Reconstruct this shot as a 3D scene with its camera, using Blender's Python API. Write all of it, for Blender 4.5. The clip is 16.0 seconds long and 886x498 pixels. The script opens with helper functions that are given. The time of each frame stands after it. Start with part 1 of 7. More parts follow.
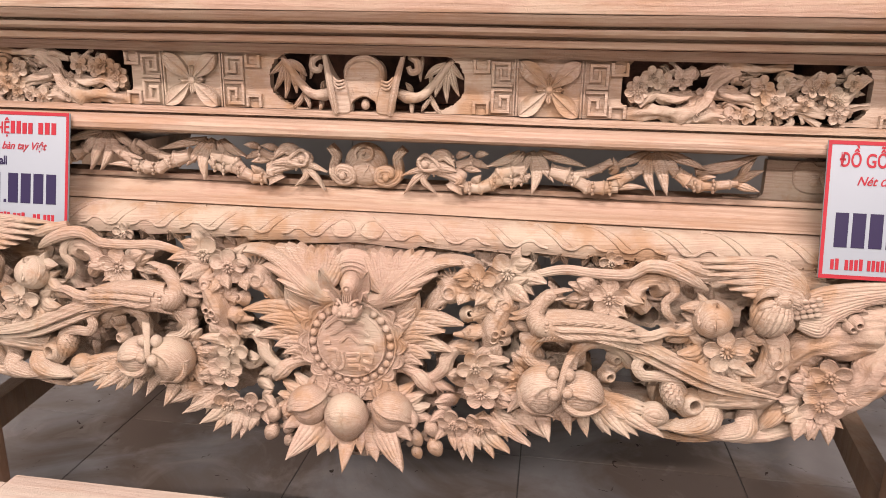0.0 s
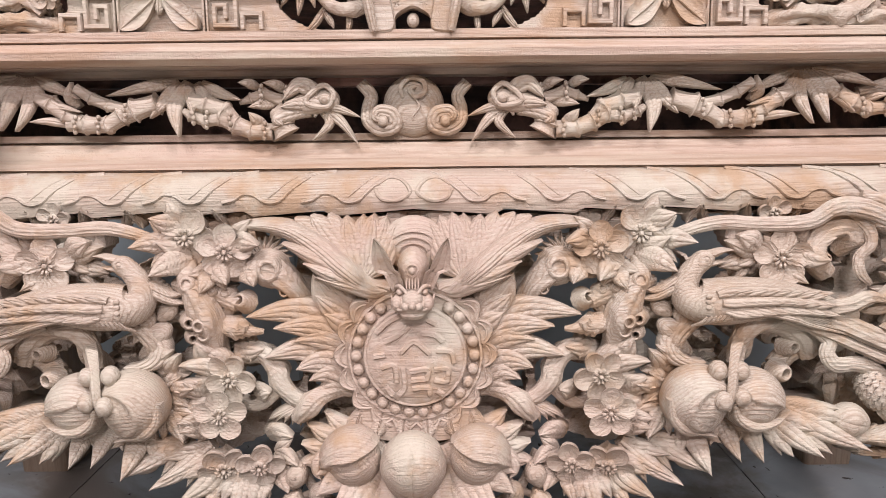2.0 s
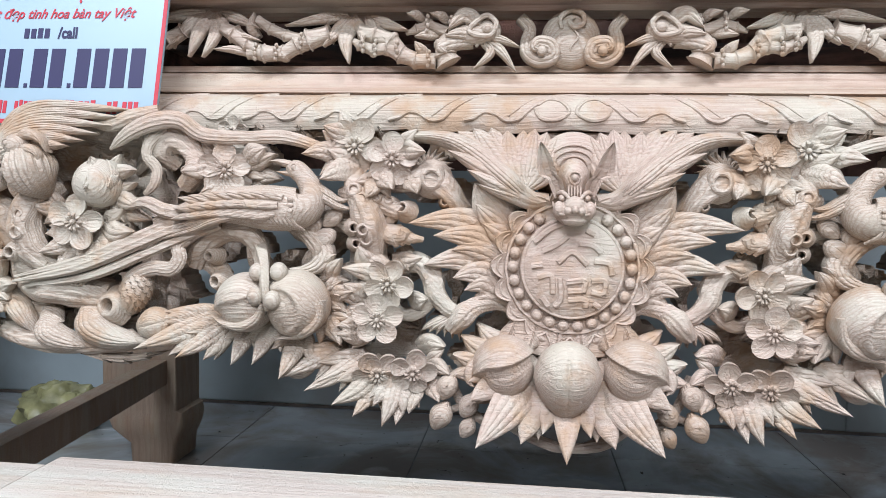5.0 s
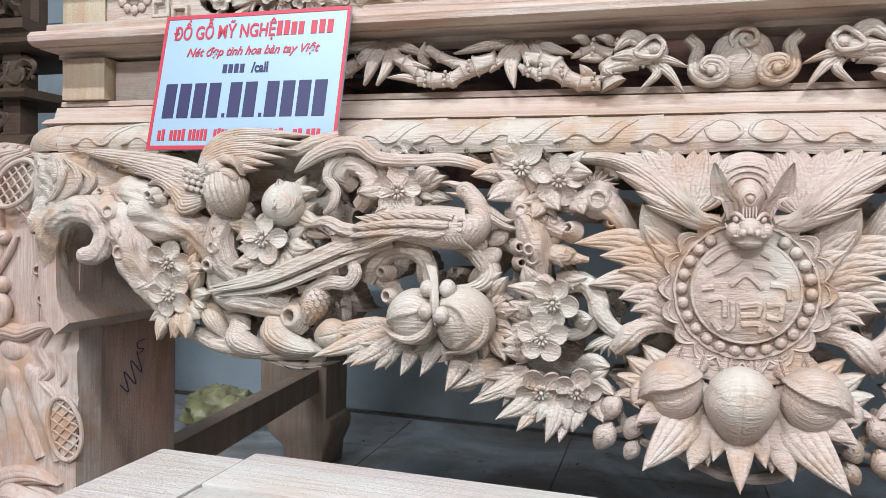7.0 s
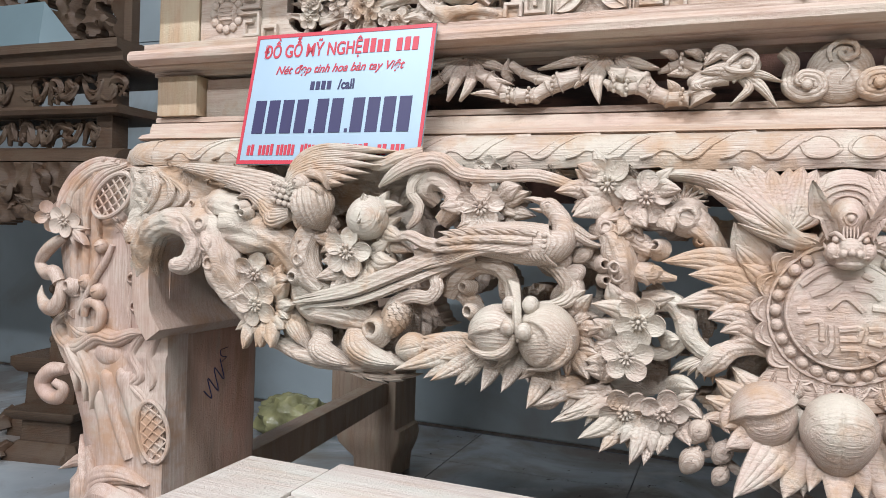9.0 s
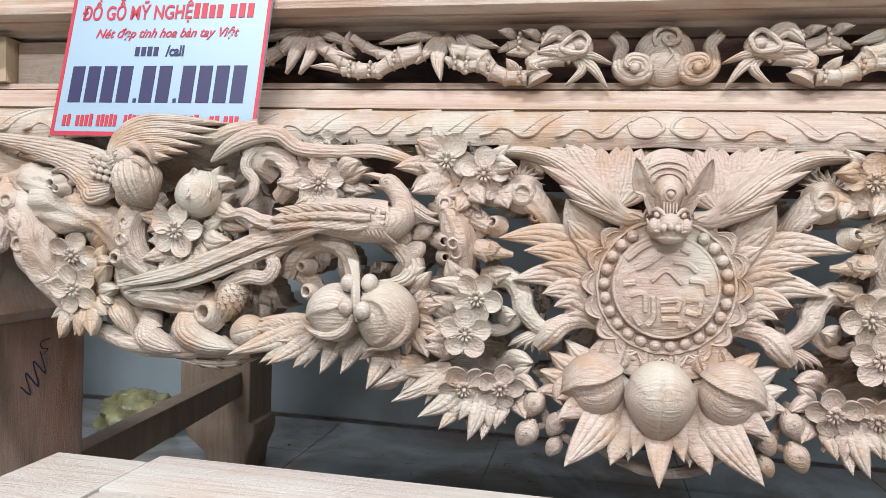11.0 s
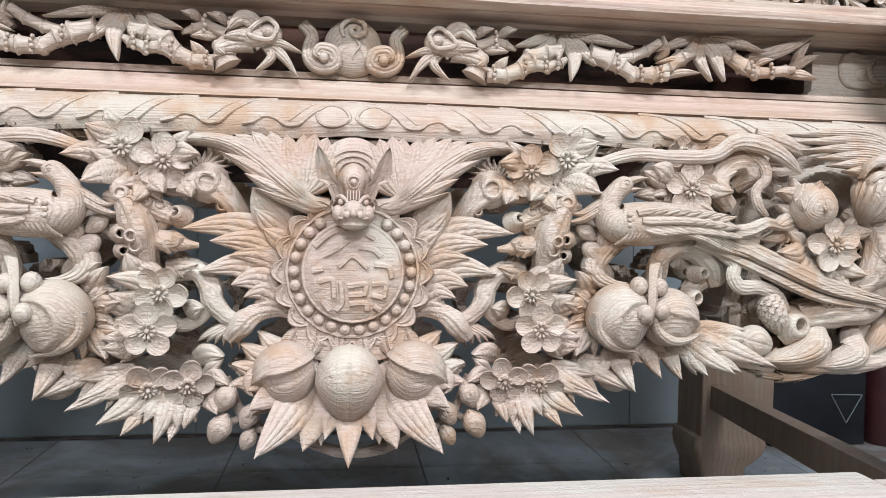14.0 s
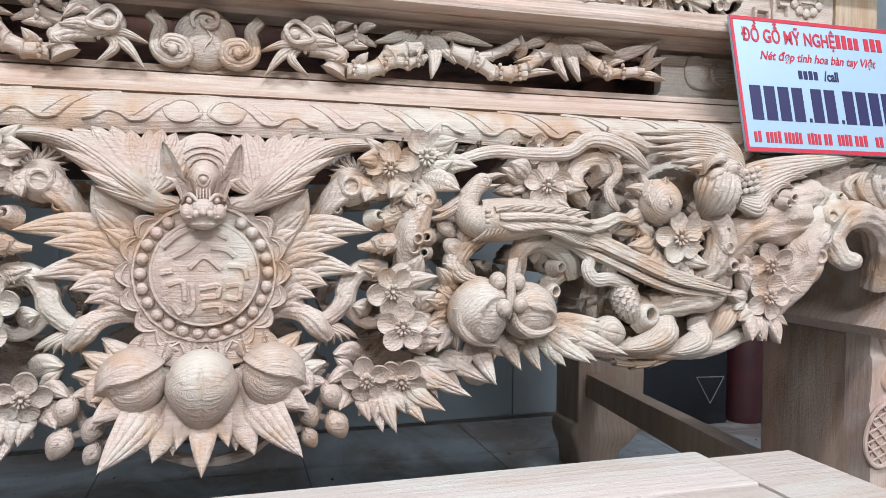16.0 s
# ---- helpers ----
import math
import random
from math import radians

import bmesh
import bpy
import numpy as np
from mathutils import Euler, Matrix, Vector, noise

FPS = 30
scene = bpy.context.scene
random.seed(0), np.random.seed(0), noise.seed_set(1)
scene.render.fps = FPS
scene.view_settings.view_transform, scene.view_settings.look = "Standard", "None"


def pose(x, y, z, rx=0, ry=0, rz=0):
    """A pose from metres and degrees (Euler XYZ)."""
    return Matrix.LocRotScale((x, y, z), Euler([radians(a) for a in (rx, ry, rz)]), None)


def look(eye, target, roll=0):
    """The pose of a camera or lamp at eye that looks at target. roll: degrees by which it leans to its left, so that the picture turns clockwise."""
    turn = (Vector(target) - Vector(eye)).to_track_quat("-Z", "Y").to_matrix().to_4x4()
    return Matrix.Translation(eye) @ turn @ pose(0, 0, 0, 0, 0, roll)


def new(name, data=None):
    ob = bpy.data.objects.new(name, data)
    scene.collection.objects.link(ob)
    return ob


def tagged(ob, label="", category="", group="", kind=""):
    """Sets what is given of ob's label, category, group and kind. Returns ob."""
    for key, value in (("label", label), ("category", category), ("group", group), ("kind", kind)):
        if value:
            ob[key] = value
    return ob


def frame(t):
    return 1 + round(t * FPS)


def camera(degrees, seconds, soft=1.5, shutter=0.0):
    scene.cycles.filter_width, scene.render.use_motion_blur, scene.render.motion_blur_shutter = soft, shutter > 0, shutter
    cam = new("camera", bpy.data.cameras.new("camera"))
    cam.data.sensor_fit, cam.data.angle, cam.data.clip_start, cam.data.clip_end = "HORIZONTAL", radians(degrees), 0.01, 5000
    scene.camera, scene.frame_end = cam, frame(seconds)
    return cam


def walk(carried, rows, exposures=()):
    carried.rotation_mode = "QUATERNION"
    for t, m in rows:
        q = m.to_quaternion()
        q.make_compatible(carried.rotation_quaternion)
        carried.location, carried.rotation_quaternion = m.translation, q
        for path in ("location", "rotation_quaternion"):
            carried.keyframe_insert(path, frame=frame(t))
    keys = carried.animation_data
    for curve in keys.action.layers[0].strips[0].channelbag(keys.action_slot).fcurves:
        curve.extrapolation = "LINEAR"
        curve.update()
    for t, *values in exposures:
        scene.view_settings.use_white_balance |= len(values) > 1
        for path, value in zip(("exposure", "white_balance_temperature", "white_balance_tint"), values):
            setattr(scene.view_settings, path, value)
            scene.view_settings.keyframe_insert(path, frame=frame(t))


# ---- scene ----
cam = camera(62.6, 16.0, soft=0.7)
PATH = [
    (0, (0.2784, -0.1476, 1.1364), (-0.0516, 2.1372, 0.4812), 1.10),
    (0.5, (0.1512, -0.1152, 1.1232), (-0.0456, 2.1828, 0.4620), 0.70),
    (1, (0.0924, -0.0264, 1.1076), (-0.0036, 2.2956, 0.5076), 0.30),
    (1.5, (0.0840, 0.0888, 1.0572), (0.0216, 2.4336, 0.5484), -0.30),
    (2, (0.0324, 0.1176, 0.9180), (0.0252, 2.4900, 0.5556), -0.60),
    (2.5, (0.0144, 0.1080, 0.8016), (0.0096, 2.4900, 0.5112), -0.60),
    (3, (0.0000, 0.0948, 0.7656), (-0.0132, 2.4852, 0.5592), -0.10),
    (3.2, (-0.0012, 0.0936, 0.7584), (-0.0288, 2.4876, 0.5904), 0.20),
    (3.725, (-0.0144, 0.0864, 0.7407), (-0.0748, 2.4862, 0.6255), 0.68),
    (4.25, (-0.0293, 0.0840, 0.7440), (-0.1521, 2.4827, 0.6270), 0.96),
    (4.775, (-0.0439, 0.0825, 0.7554), (-0.2559, 2.4726, 0.6177), 1.11),
    (5.3, (-0.0564, 0.0780, 0.7620), (-0.3816, 2.4516, 0.6204), 1.20),
    (5.5, (-0.0600, 0.0732, 0.7620), (-0.4308, 2.4408, 0.6264), 1.30),
    (6, (-0.0708, 0.0684, 0.7620), (-0.5616, 2.4144, 0.6420), 1.30),
    (6.5, (-0.0804, 0.0600, 0.7620), (-0.6768, 2.3832, 0.6600), 1.40),
    (7, (-0.0840, 0.0552, 0.7608), (-0.7620, 2.3556, 0.6696), 1.50),
    (7.5, (-0.0948, 0.0576, 0.7632), (-0.8580, 2.3316, 0.6840), 1.60),
    (8, (-0.0984, 0.0564, 0.7620), (-0.9180, 2.3100, 0.6936), 1.80),
    (8.2, (-0.1020, 0.0492, 0.7656), (-0.9504, 2.2932, 0.6984), 1.90),
    (8.725, (-0.1041, 0.0466, 0.7645), (-0.9887, 2.2806, 0.7063), 2.13),
    (9.25, (-0.1011, 0.0498, 0.7597), (-0.9669, 2.2947, 0.7083), 2.34),
    (9.775, (-0.0949, 0.0566, 0.7543), (-0.8880, 2.3273, 0.7045), 2.45),
    (10.3, (-0.0876, 0.0648, 0.7512), (-0.7548, 2.3700, 0.6948), 2.40),
    (10.5, (-0.0852, 0.0684, 0.7512), (-0.6960, 2.3892, 0.6888), 2.30),
    (11, (-0.0780, 0.0756, 0.7500), (-0.5424, 2.4300, 0.6780), 2.20),
    (11.5, (-0.0600, 0.0792, 0.7464), (-0.3708, 2.4576, 0.6732), 2.00),
    (12, (-0.0456, 0.0816, 0.7476), (-0.1968, 2.4756, 0.6636), 1.60),
    (12.5, (-0.0288, 0.0840, 0.7488), (-0.0240, 2.4828, 0.6672), 1.40),
    (13, (-0.0204, 0.0876, 0.7476), (0.1020, 2.4828, 0.6732), 1.20),
    (13.5, (-0.0168, 0.0816, 0.7464), (0.2124, 2.4696, 0.6780), 1.10),
    (14, (-0.0108, 0.0792, 0.7464), (0.3192, 2.4552, 0.6756), 1.00),
    (14.5, (0.0000, 0.0744, 0.7476), (0.4308, 2.4336, 0.6744), 0.80),
    (15, (0.0072, 0.0732, 0.7452), (0.5220, 2.4168, 0.6672), 0.60),
    (15.5, (0.0168, 0.0732, 0.7476), (0.6216, 2.3940, 0.6684), 0.40),
    (16, (0.0240, 0.0780, 0.7476), (0.6984, 2.3796, 0.6696), 0.30),
]
walk(cam, [(t, look(eye, target, roll)) for t, eye, target, roll in PATH],
     exposures=[(0.0, 0.08, 8250, 34), (1.5, 0.12, 7750, 32), (2.0, 0.11, 6550, 20), (2.5, 0.22, 5900, 10), (3.0, 0.29, 5800, 8), (5.5, 0.27, 5660, 8), (6.5, 0.27, 5620, 8), (8.0, 0.27, 5820, 9), (10.5, 0.28, 5980, 10), (13.0, 0.29, 5920, 10), (14.5, 0.29, 5760, 9), (16.0, 0.29, 5680, 9)])

# ---- world and lights ----
world = bpy.data.worlds.new("world")
scene.world = world
world.use_nodes = True
world.node_tree.nodes["Background"].inputs[0].default_value = (0.75, 0.85, 1.0, 1)
world.node_tree.nodes["Background"].inputs[1].default_value = 0.11


def area(name, x, y, z, sx, sy, watts, colour, rx=0.0, ry=0.0):
    lamp = bpy.data.lights.new(name, "AREA")
    lamp.shape, lamp.size, lamp.size_y, lamp.energy, lamp.color = "RECTANGLE", sx, sy, watts, colour
    ob = new(name, lamp)
    ob.matrix_world = pose(x, y, z, rx, ry, 0)
    return ob


LED = (1.0, 0.985, 0.99)
for lx, ly, watts in ((-1.1, -0.60, 72), (1.1, -0.60, 72), (0.0, -2.9, 165), (-2.6, -2.6, 46), (2.6, -2.6, 46), (-2.2, 2.1, 9), (2.2, 2.1, 8)):
    area("ceiling_lamp", lx, ly, 3.04, 1.2, 0.07, watts, LED)


# ---- materials ----
def tree(name):
    m = bpy.data.materials.new(name)
    m.use_nodes = True
    return m, m.node_tree.nodes, m.node_tree.links


def plain(name, colour, rough=0.6, metal=0.0, vary=0.12, scale=8.0, bump=0.1):
    m, n, l = tree(name)
    b = n["Principled BSDF"]
    b.inputs["Roughness"].default_value, b.inputs["Metallic"].default_value = rough, metal
    co = n.new("ShaderNodeTexCoord")
    a = n.new("ShaderNodeTexNoise")
    a.inputs["Scale"].default_value, a.inputs["Detail"].default_value = scale, 6
    l.new(co.outputs["Object"], a.inputs["Vector"])
    ramp = n.new("ShaderNodeValToRGB")
    ramp.color_ramp.elements[0].position, ramp.color_ramp.elements[1].position = 0.3, 0.7
    ramp.color_ramp.elements[0].color = (*[c * (1 - vary) for c in colour], 1)
    ramp.color_ramp.elements[1].color = (*[min(1, c * (1 + vary)) for c in colour], 1)
    l.new(a.outputs["Fac"], ramp.inputs["Fac"])
    l.new(ramp.outputs["Color"], b.inputs["Base Color"])
    if bump:
        d = n.new("ShaderNodeTexNoise")
        d.inputs["Scale"].default_value, d.inputs["Detail"].default_value = scale * 12, 4
        l.new(co.outputs["Object"], d.inputs["Vector"])
        k = n.new("ShaderNodeBump")
        k.inputs["Strength"].default_value, k.inputs["Distance"].default_value = bump, 0.002
        l.new(d.outputs["Fac"], k.inputs["Height"])
        l.new(k.outputs["Normal"], b.inputs["Normal"])
    return m


def wood(name, light, dark, pitch=0.0045, along="x", layers="y", contrast=0.55, tint=(0.62, 0.33, 0.24), rough=0.62, relief=0.85, blush=0.8, streak=False):
    """Raw timber: growth layers, long fibres, pores, blotches."""
    light, dark, tint = [(c[0] * 1.035, c[1] * 0.995, c[2] * 0.965) for c in (light, dark, tint)]
    m, n, l = tree(name)
    b = n["Principled BSDF"]
    b.inputs["Roughness"].default_value = rough
    co = n.new("ShaderNodeTexCoord")

    def scaled(x, y, z):
        mp = n.new("ShaderNodeMapping")
        mp.inputs["Scale"].default_value = (x, y, z)
        l.new(co.outputs["Object"], mp.inputs["Vector"])
        return mp.outputs["Vector"]

    def noise_of(vec, scale, detail, rough_=0.55, dist=0.0):
        t = n.new("ShaderNodeTexNoise")
        t.inputs["Scale"].default_value, t.inputs["Detail"].default_value = scale, detail
        t.inputs["Roughness"].default_value, t.inputs["Distortion"].default_value = rough_, dist
        l.new(vec, t.inputs["Vector"])
        return t.outputs["Fac"]

    def math_of(op, a, c):
        t = n.new("ShaderNodeMath")
        t.operation = op
        for i, v in enumerate((a, c)):
            if isinstance(v, (int, float)):
                t.inputs[i].default_value = v
            else:
                l.new(v, t.inputs[i])
        return t.outputs[0]

    def mix(fac, a, c, how="MIX"):
        t = n.new("ShaderNodeMix")
        t.data_type, t.blend_type = "RGBA", how
        for i, v in ((0, fac), (6, a), (7, c)):
            if isinstance(v, (int, float)):
                t.inputs[i].default_value = v
            elif isinstance(v, tuple):
                t.inputs[i].default_value = (*v, 1)
            else:
                l.new(v, t.inputs[i])
        return t.outputs[2]

    def ramp_of(v, lo, hi):
        t = n.new("ShaderNodeMapRange")
        t.inputs["From Min"].default_value, t.inputs["From Max"].default_value = lo, hi
        l.new(v, t.inputs["Value"])
        return t.outputs["Result"]

    long_ = {"x": (0.10, 1, 1), "y": (1, 0.10, 1), "z": (1, 1, 0.10)}[along]
    slow = noise_of(scaled(*[2.2 * k for k in long_]), 3.0, 3)
    wob = noise_of(scaled(*[9.0 * k for k in long_]), 4.0, 2)
    sep = n.new("ShaderNodeSeparateXYZ")
    l.new(co.outputs["Object"], sep.inputs[0])
    ax = {"x": 0, "y": 1, "z": 2}
    other = [k for k in "xyz" if k not in (along, layers)][0]
    depth = math_of("ADD", sep.outputs[ax[layers]], math_of("MULTIPLY", sep.outputs[ax[other]], 0.16))
    depth = math_of("ADD", depth, math_of("MULTIPLY", slow, 0.10))
    depth = math_of("ADD", depth, math_of("MULTIPLY", wob, 0.006))
    ring = math_of("SINE", math_of("MULTIPLY", depth, 6.2832 / pitch), 0.0)
    ring = math_of("POWER", ramp_of(ring, -0.35, 1.0), 1.7)
    fibre = noise_of(scaled(*[(16 if k < 0.5 else 520) for k in long_]), 1.0, 3, 0.7)
    pore = ramp_of(noise_of(scaled(*[(30 if k < 0.5 else 700) for k in long_]), 1.0, 1), 0.62, 0.72)
    run = scaled(*[k * 2.0 if k > 0.5 else 0.5 for k in long_]) if streak else scaled(1, 1, 1)
    blot = noise_of(run, 5.5, 4)
    c = mix(math_of("MULTIPLY", ring, contrast), light, dark)
    c = mix(math_of("MULTIPLY", ramp_of(fibre, 0.42, 0.66), 0.72), c, dark)
    c = mix(math_of("MULTIPLY", pore, 0.3), c, tuple(v * 0.5 for v in dark))
    c = mix(math_of("MULTIPLY", ramp_of(blot, 0.42, 0.62), 0.7), c, tint)
    pale = noise_of(run, 11.0, 5, 0.6)
    c = mix(math_of("MULTIPLY", ramp_of(pale, 0.47, 0.62), 0.6), c, (light[0] * 0.98, light[1] * 1.10, light[2] * 1.08))
    warm = noise_of(run, 13.0, 5, 0.65)
    c = mix(math_of("MULTIPLY", ramp_of(warm, 0.50, 0.64), blush), c, (light[0] * 0.74, light[1] * 0.54, light[2] * 0.37))
    info = n.new("ShaderNodeObjectInfo")
    c = mix(math_of("MULTIPLY", info.outputs["Random"], 0.22), c, (light[0] * 0.67, light[1] * 0.55, light[2] * 0.43))
    l.new(c, b.inputs["Base Color"])
    tool = noise_of(scaled(1, 1, 1), 150.0, 2, 0.6, 1.6)
    h = math_of("ADD", math_of("MULTIPLY", ring, 0.22), math_of("ADD", math_of("MULTIPLY", fibre, 0.8), math_of("MULTIPLY", tool, 0.9)))
    k = n.new("ShaderNodeBump")
    k.inputs["Strength"].default_value, k.inputs["Distance"].default_value = relief, 0.0012
    l.new(h, k.inputs["Height"])
    l.new(k.outputs["Normal"], b.inputs["Normal"])
    return m


CARVED = wood("carved_wood", (0.476, 0.428, 0.367), (0.273, 0.206, 0.154), relief=1.0, pitch=0.0027, contrast=0.58, tint=(0.413, 0.311, 0.262))
LEGCARVE = wood("leg_carving_wood", (0.448, 0.371, 0.315), (0.252, 0.175, 0.133), pitch=0.010, along="z", layers="y", contrast=0.35, tint=(0.336, 0.21, 0.171), relief=0.4)
BOARD = wood("board_wood", (0.462, 0.382, 0.315), (0.287, 0.206, 0.154), pitch=0.009, layers="z", contrast=0.7, tint=(0.42, 0.301, 0.252), blush=0.45, streak=True)
LEGWOOD = wood("leg_wood", (0.392, 0.315, 0.252), (0.238, 0.171, 0.126), pitch=0.012, along="z", layers="x", blush=0.5, streak=True)
POSTWOOD = wood("post_wood", (0.448, 0.371, 0.266), (0.315, 0.231, 0.147), pitch=0.016, along="z", layers="x", contrast=0.5, tint=(0.42, 0.329, 0.231), blush=0.5, streak=True)
BACKWOOD = wood("back_leg_wood", (0.35, 0.276, 0.21), (0.231, 0.168, 0.126), pitch=0.016, along="z", layers="x", tint=(0.28, 0.196, 0.147), blush=0.4, streak=True)
BENCHWOOD = wood("bench_wood", (0.462, 0.434, 0.399), (0.35, 0.294, 0.252), pitch=0.014, layers="y", contrast=0.35, tint=(0.427, 0.364, 0.322), blush=0.3, streak=True)
# near-black: the shade inside the carcass is put into the wood colour
SHADED_INSIDE = wood("shaded_inside_wood", (0.040, 0.0190, 0.0140), (0.020, 0.0095, 0.0070), pitch=0.012, layers="z")
PLASTER = plain("plaster", (0.168, 0.154, 0.14), 0.7, vary=0.05, scale=2)
CEIL = plain("ceiling_paint", (0.315, 0.315, 0.308), 0.8, vary=0.03, scale=2)
GROUT = plain("grout", (0.13, 0.14, 0.14), 0.9)
TILE = plain("floor_tile", (0.322, 0.35, 0.364), 0.25, vary=0.25, scale=3.0, bump=0.03)
def stain(m, colour, scale, lo, hi, amount):
    """Lays patches of dust or stain over a plain material."""
    n, l = m.node_tree.nodes, m.node_tree.links
    b = n["Principled BSDF"]
    old = b.inputs["Base Color"].links[0].from_socket
    g = n.new("ShaderNodeNewGeometry")
    t = n.new("ShaderNodeTexNoise")
    t.inputs["Scale"].default_value, t.inputs["Detail"].default_value, t.inputs["Roughness"].default_value, t.inputs["Distortion"].default_value = scale, 6, 0.6, 0.8
    l.new(g.outputs["Position"], t.inputs["Vector"])
    r = n.new("ShaderNodeMapRange")
    for key, v in (("From Min", lo), ("From Max", hi), ("To Max", amount)):
        r.inputs[key].default_value = v
    l.new(t.outputs["Fac"], r.inputs["Value"])
    x = n.new("ShaderNodeMix")
    x.data_type = "RGBA"
    l.new(r.outputs["Result"], x.inputs[0])
    l.new(old, x.inputs[6])
    x.inputs[7].default_value = (*colour, 1)
    l.new(x.outputs[2], b.inputs["Base Color"])


stain(TILE, (0.189, 0.147, 0.115), 1.9, 0.42, 0.58, 0.8)
stain(TILE, (0.462, 0.462, 0.441), 4.0, 0.55, 0.70, 0.55)
stain(TILE, (0.049, 0.0385, 0.0315), 22.0, 0.66, 0.70, 0.9)
WALLTILE = plain("wall_tile", (0.35, 0.406, 0.427), 0.3, vary=0.10, scale=2.5, bump=0.03)
stain(WALLTILE, (0.252, 0.238, 0.217), 2.2, 0.48, 0.66, 0.5)
SKIRT = plain("skirting_tile", (0.112, 0.091, 0.0735), 0.6, vary=0.4, scale=14)
SIGNFACE = plain("sign_face", (0.285, 0.374, 0.440), 0.5, vary=0.02, bump=0)
RED = plain("red_print", (0.385, 0.0196, 0.035), 0.5, vary=0.03, bump=0)
NAVY = plain("navy_print", (0.0154, 0.0126, 0.0595), 0.5, vary=0.05, bump=0)
SIGNEDGE = plain("sign_edge", (0.49, 0.504, 0.518), 0.4, vary=0.02, bump=0)


# ---- mesh helpers ----
def part(name, bm, material, parent=None, label="", smooth=True):
    """Links a bmesh as one mesh object under parent."""
    me = bpy.data.meshes.new(name)
    if smooth:
        for e in bm.edges:
            if len(e.link_faces) == 2 and e.calc_face_angle(0.0) > 0.70:
                e.smooth = False
    bm.to_mesh(me)
    bm.free()
    me.materials.append(material)
    if smooth:
        me.polygons.foreach_set("use_smooth", [True] * len(me.polygons))
        me.set_sharp_from_angle(angle=radians(42))
    ob = new(name, me)
    if parent:
        ob.parent = parent
    if label:
        ob["label"] = label
    return ob


def thing(name, label, category, group="", kind=""):
    return tagged(new(name), label, category, group, kind)


def box(x0, x1, y0, y1, z0, z1, bevel=0.003, bm=None):
    b = bmesh.new()
    bmesh.ops.create_cube(b, size=1)
    for v in b.verts:
        v.co = Vector(((x0 + x1) / 2 + v.co.x * (x1 - x0), (y0 + y1) / 2 + v.co.y * (y1 - y0), (z0 + z1) / 2 + v.co.z * (z1 - z0)))
    if bevel:
        bmesh.ops.bevel(b, geom=b.edges[:], offset=bevel, segments=2, affect="EDGES", profile=0.6)
    if bm is None:
        return b
    return join(bm, b)


def join(bm, b):
    """Adds mesh b into bm."""
    me = bpy.data.meshes.new("tmp")
    b.to_mesh(me)
    b.free()
    bm.from_mesh(me)
    bpy.data.meshes.remove(me)
    return bm


def extrude_x(profile, x0, x1, cuts=1, wobble=0.0):
    """A closed (y, z) profile run along x."""
    b = bmesh.new()
    rings = []
    for i in range(cuts + 1):
        x = x0 + (x1 - x0) * i / cuts
        rings.append([b.verts.new((x, y + wobble * noise.noise(Vector((x * 3, y * 20, z * 20))), z + wobble * noise.noise(Vector((x * 4, y * 20 + 7, z * 20))))) for y, z in profile])
    k = len(profile)
    for r, s in zip(rings, rings[1:]):
        for i in range(k):
            b.faces.new((r[i], r[(i + 1) % k], s[(i + 1) % k], s[i]))
    b.faces.new(rings[0][::-1])
    b.faces.new(rings[-1])
    bmesh.ops.recalc_face_normals(b, faces=b.faces[:])
    return b


# ---- room ----
tagged(part("floor", box(-5, 5, -4, 2.70, -0.06, -0.004, 0), GROUT), "dark grout bed under grey floor tiles", "floor", kind="structure")
FLOOR = bpy.data.objects["floor"]
tagged(part("wall_north", box(-5, 5, 2.70, 2.85, 0, 3.1, 0), WALLTILE), "pale blue-grey glazed back wall", "wall", kind="structure")
tagged(part("wall_south", box(-5, 5, -4.15, -4, 0, 3.1, 0), PLASTER), "pale painted wall", "wall", kind="structure")
tagged(part("wall_west", box(-5.15, -5, -4, 2.7, 0, 3.1, 0), PLASTER), "pale painted wall", "wall", kind="structure")
tagged(part("wall_east", box(5, 5.15, -4, 2.7, 0, 3.1, 0), PLASTER), "pale painted wall", "wall", kind="structure")
tagged(part("ceiling", box(-5.2, 5.2, -4.2, 2.9, 3.1, 3.2, 0), CEIL), "white painted ceiling", "ceiling", kind="structure")

# ---- altar table ----
altar = thing("altar_table", "long raw wooden altar table with deeply carved apron and friezes", "altar table")
part("top_board", box(-1.0, 1.0, 0.85, 2.25, 1.174, 1.214, 0.004), BOARD, altar)
part("cornice", extrude_x([(0.853, 1.1735), (0.858, 1.164), (0.866, 1.1605), (0.880, 1.160), (0.880, 1.157), (0.868, 1.156), (0.869, 1.150), (0.880, 1.1465), (0.895, 1.146), (0.895, 1.143), (0.888, 1.1415), (0.892, 1.133), (0.925, 1.1305), (0.945, 1.130), (0.99, 1.130), (0.99, 1.1735)], -0.975, 0.975, 40, 0.0012), BOARD, altar)
part("frieze_rail", extrude_x([(0.928, 1.1295), (0.928, 1.116), (0.955, 1.116), (0.955, 1.1295)], -0.86, 0.86, 20, 0.0008), BOARD, altar)
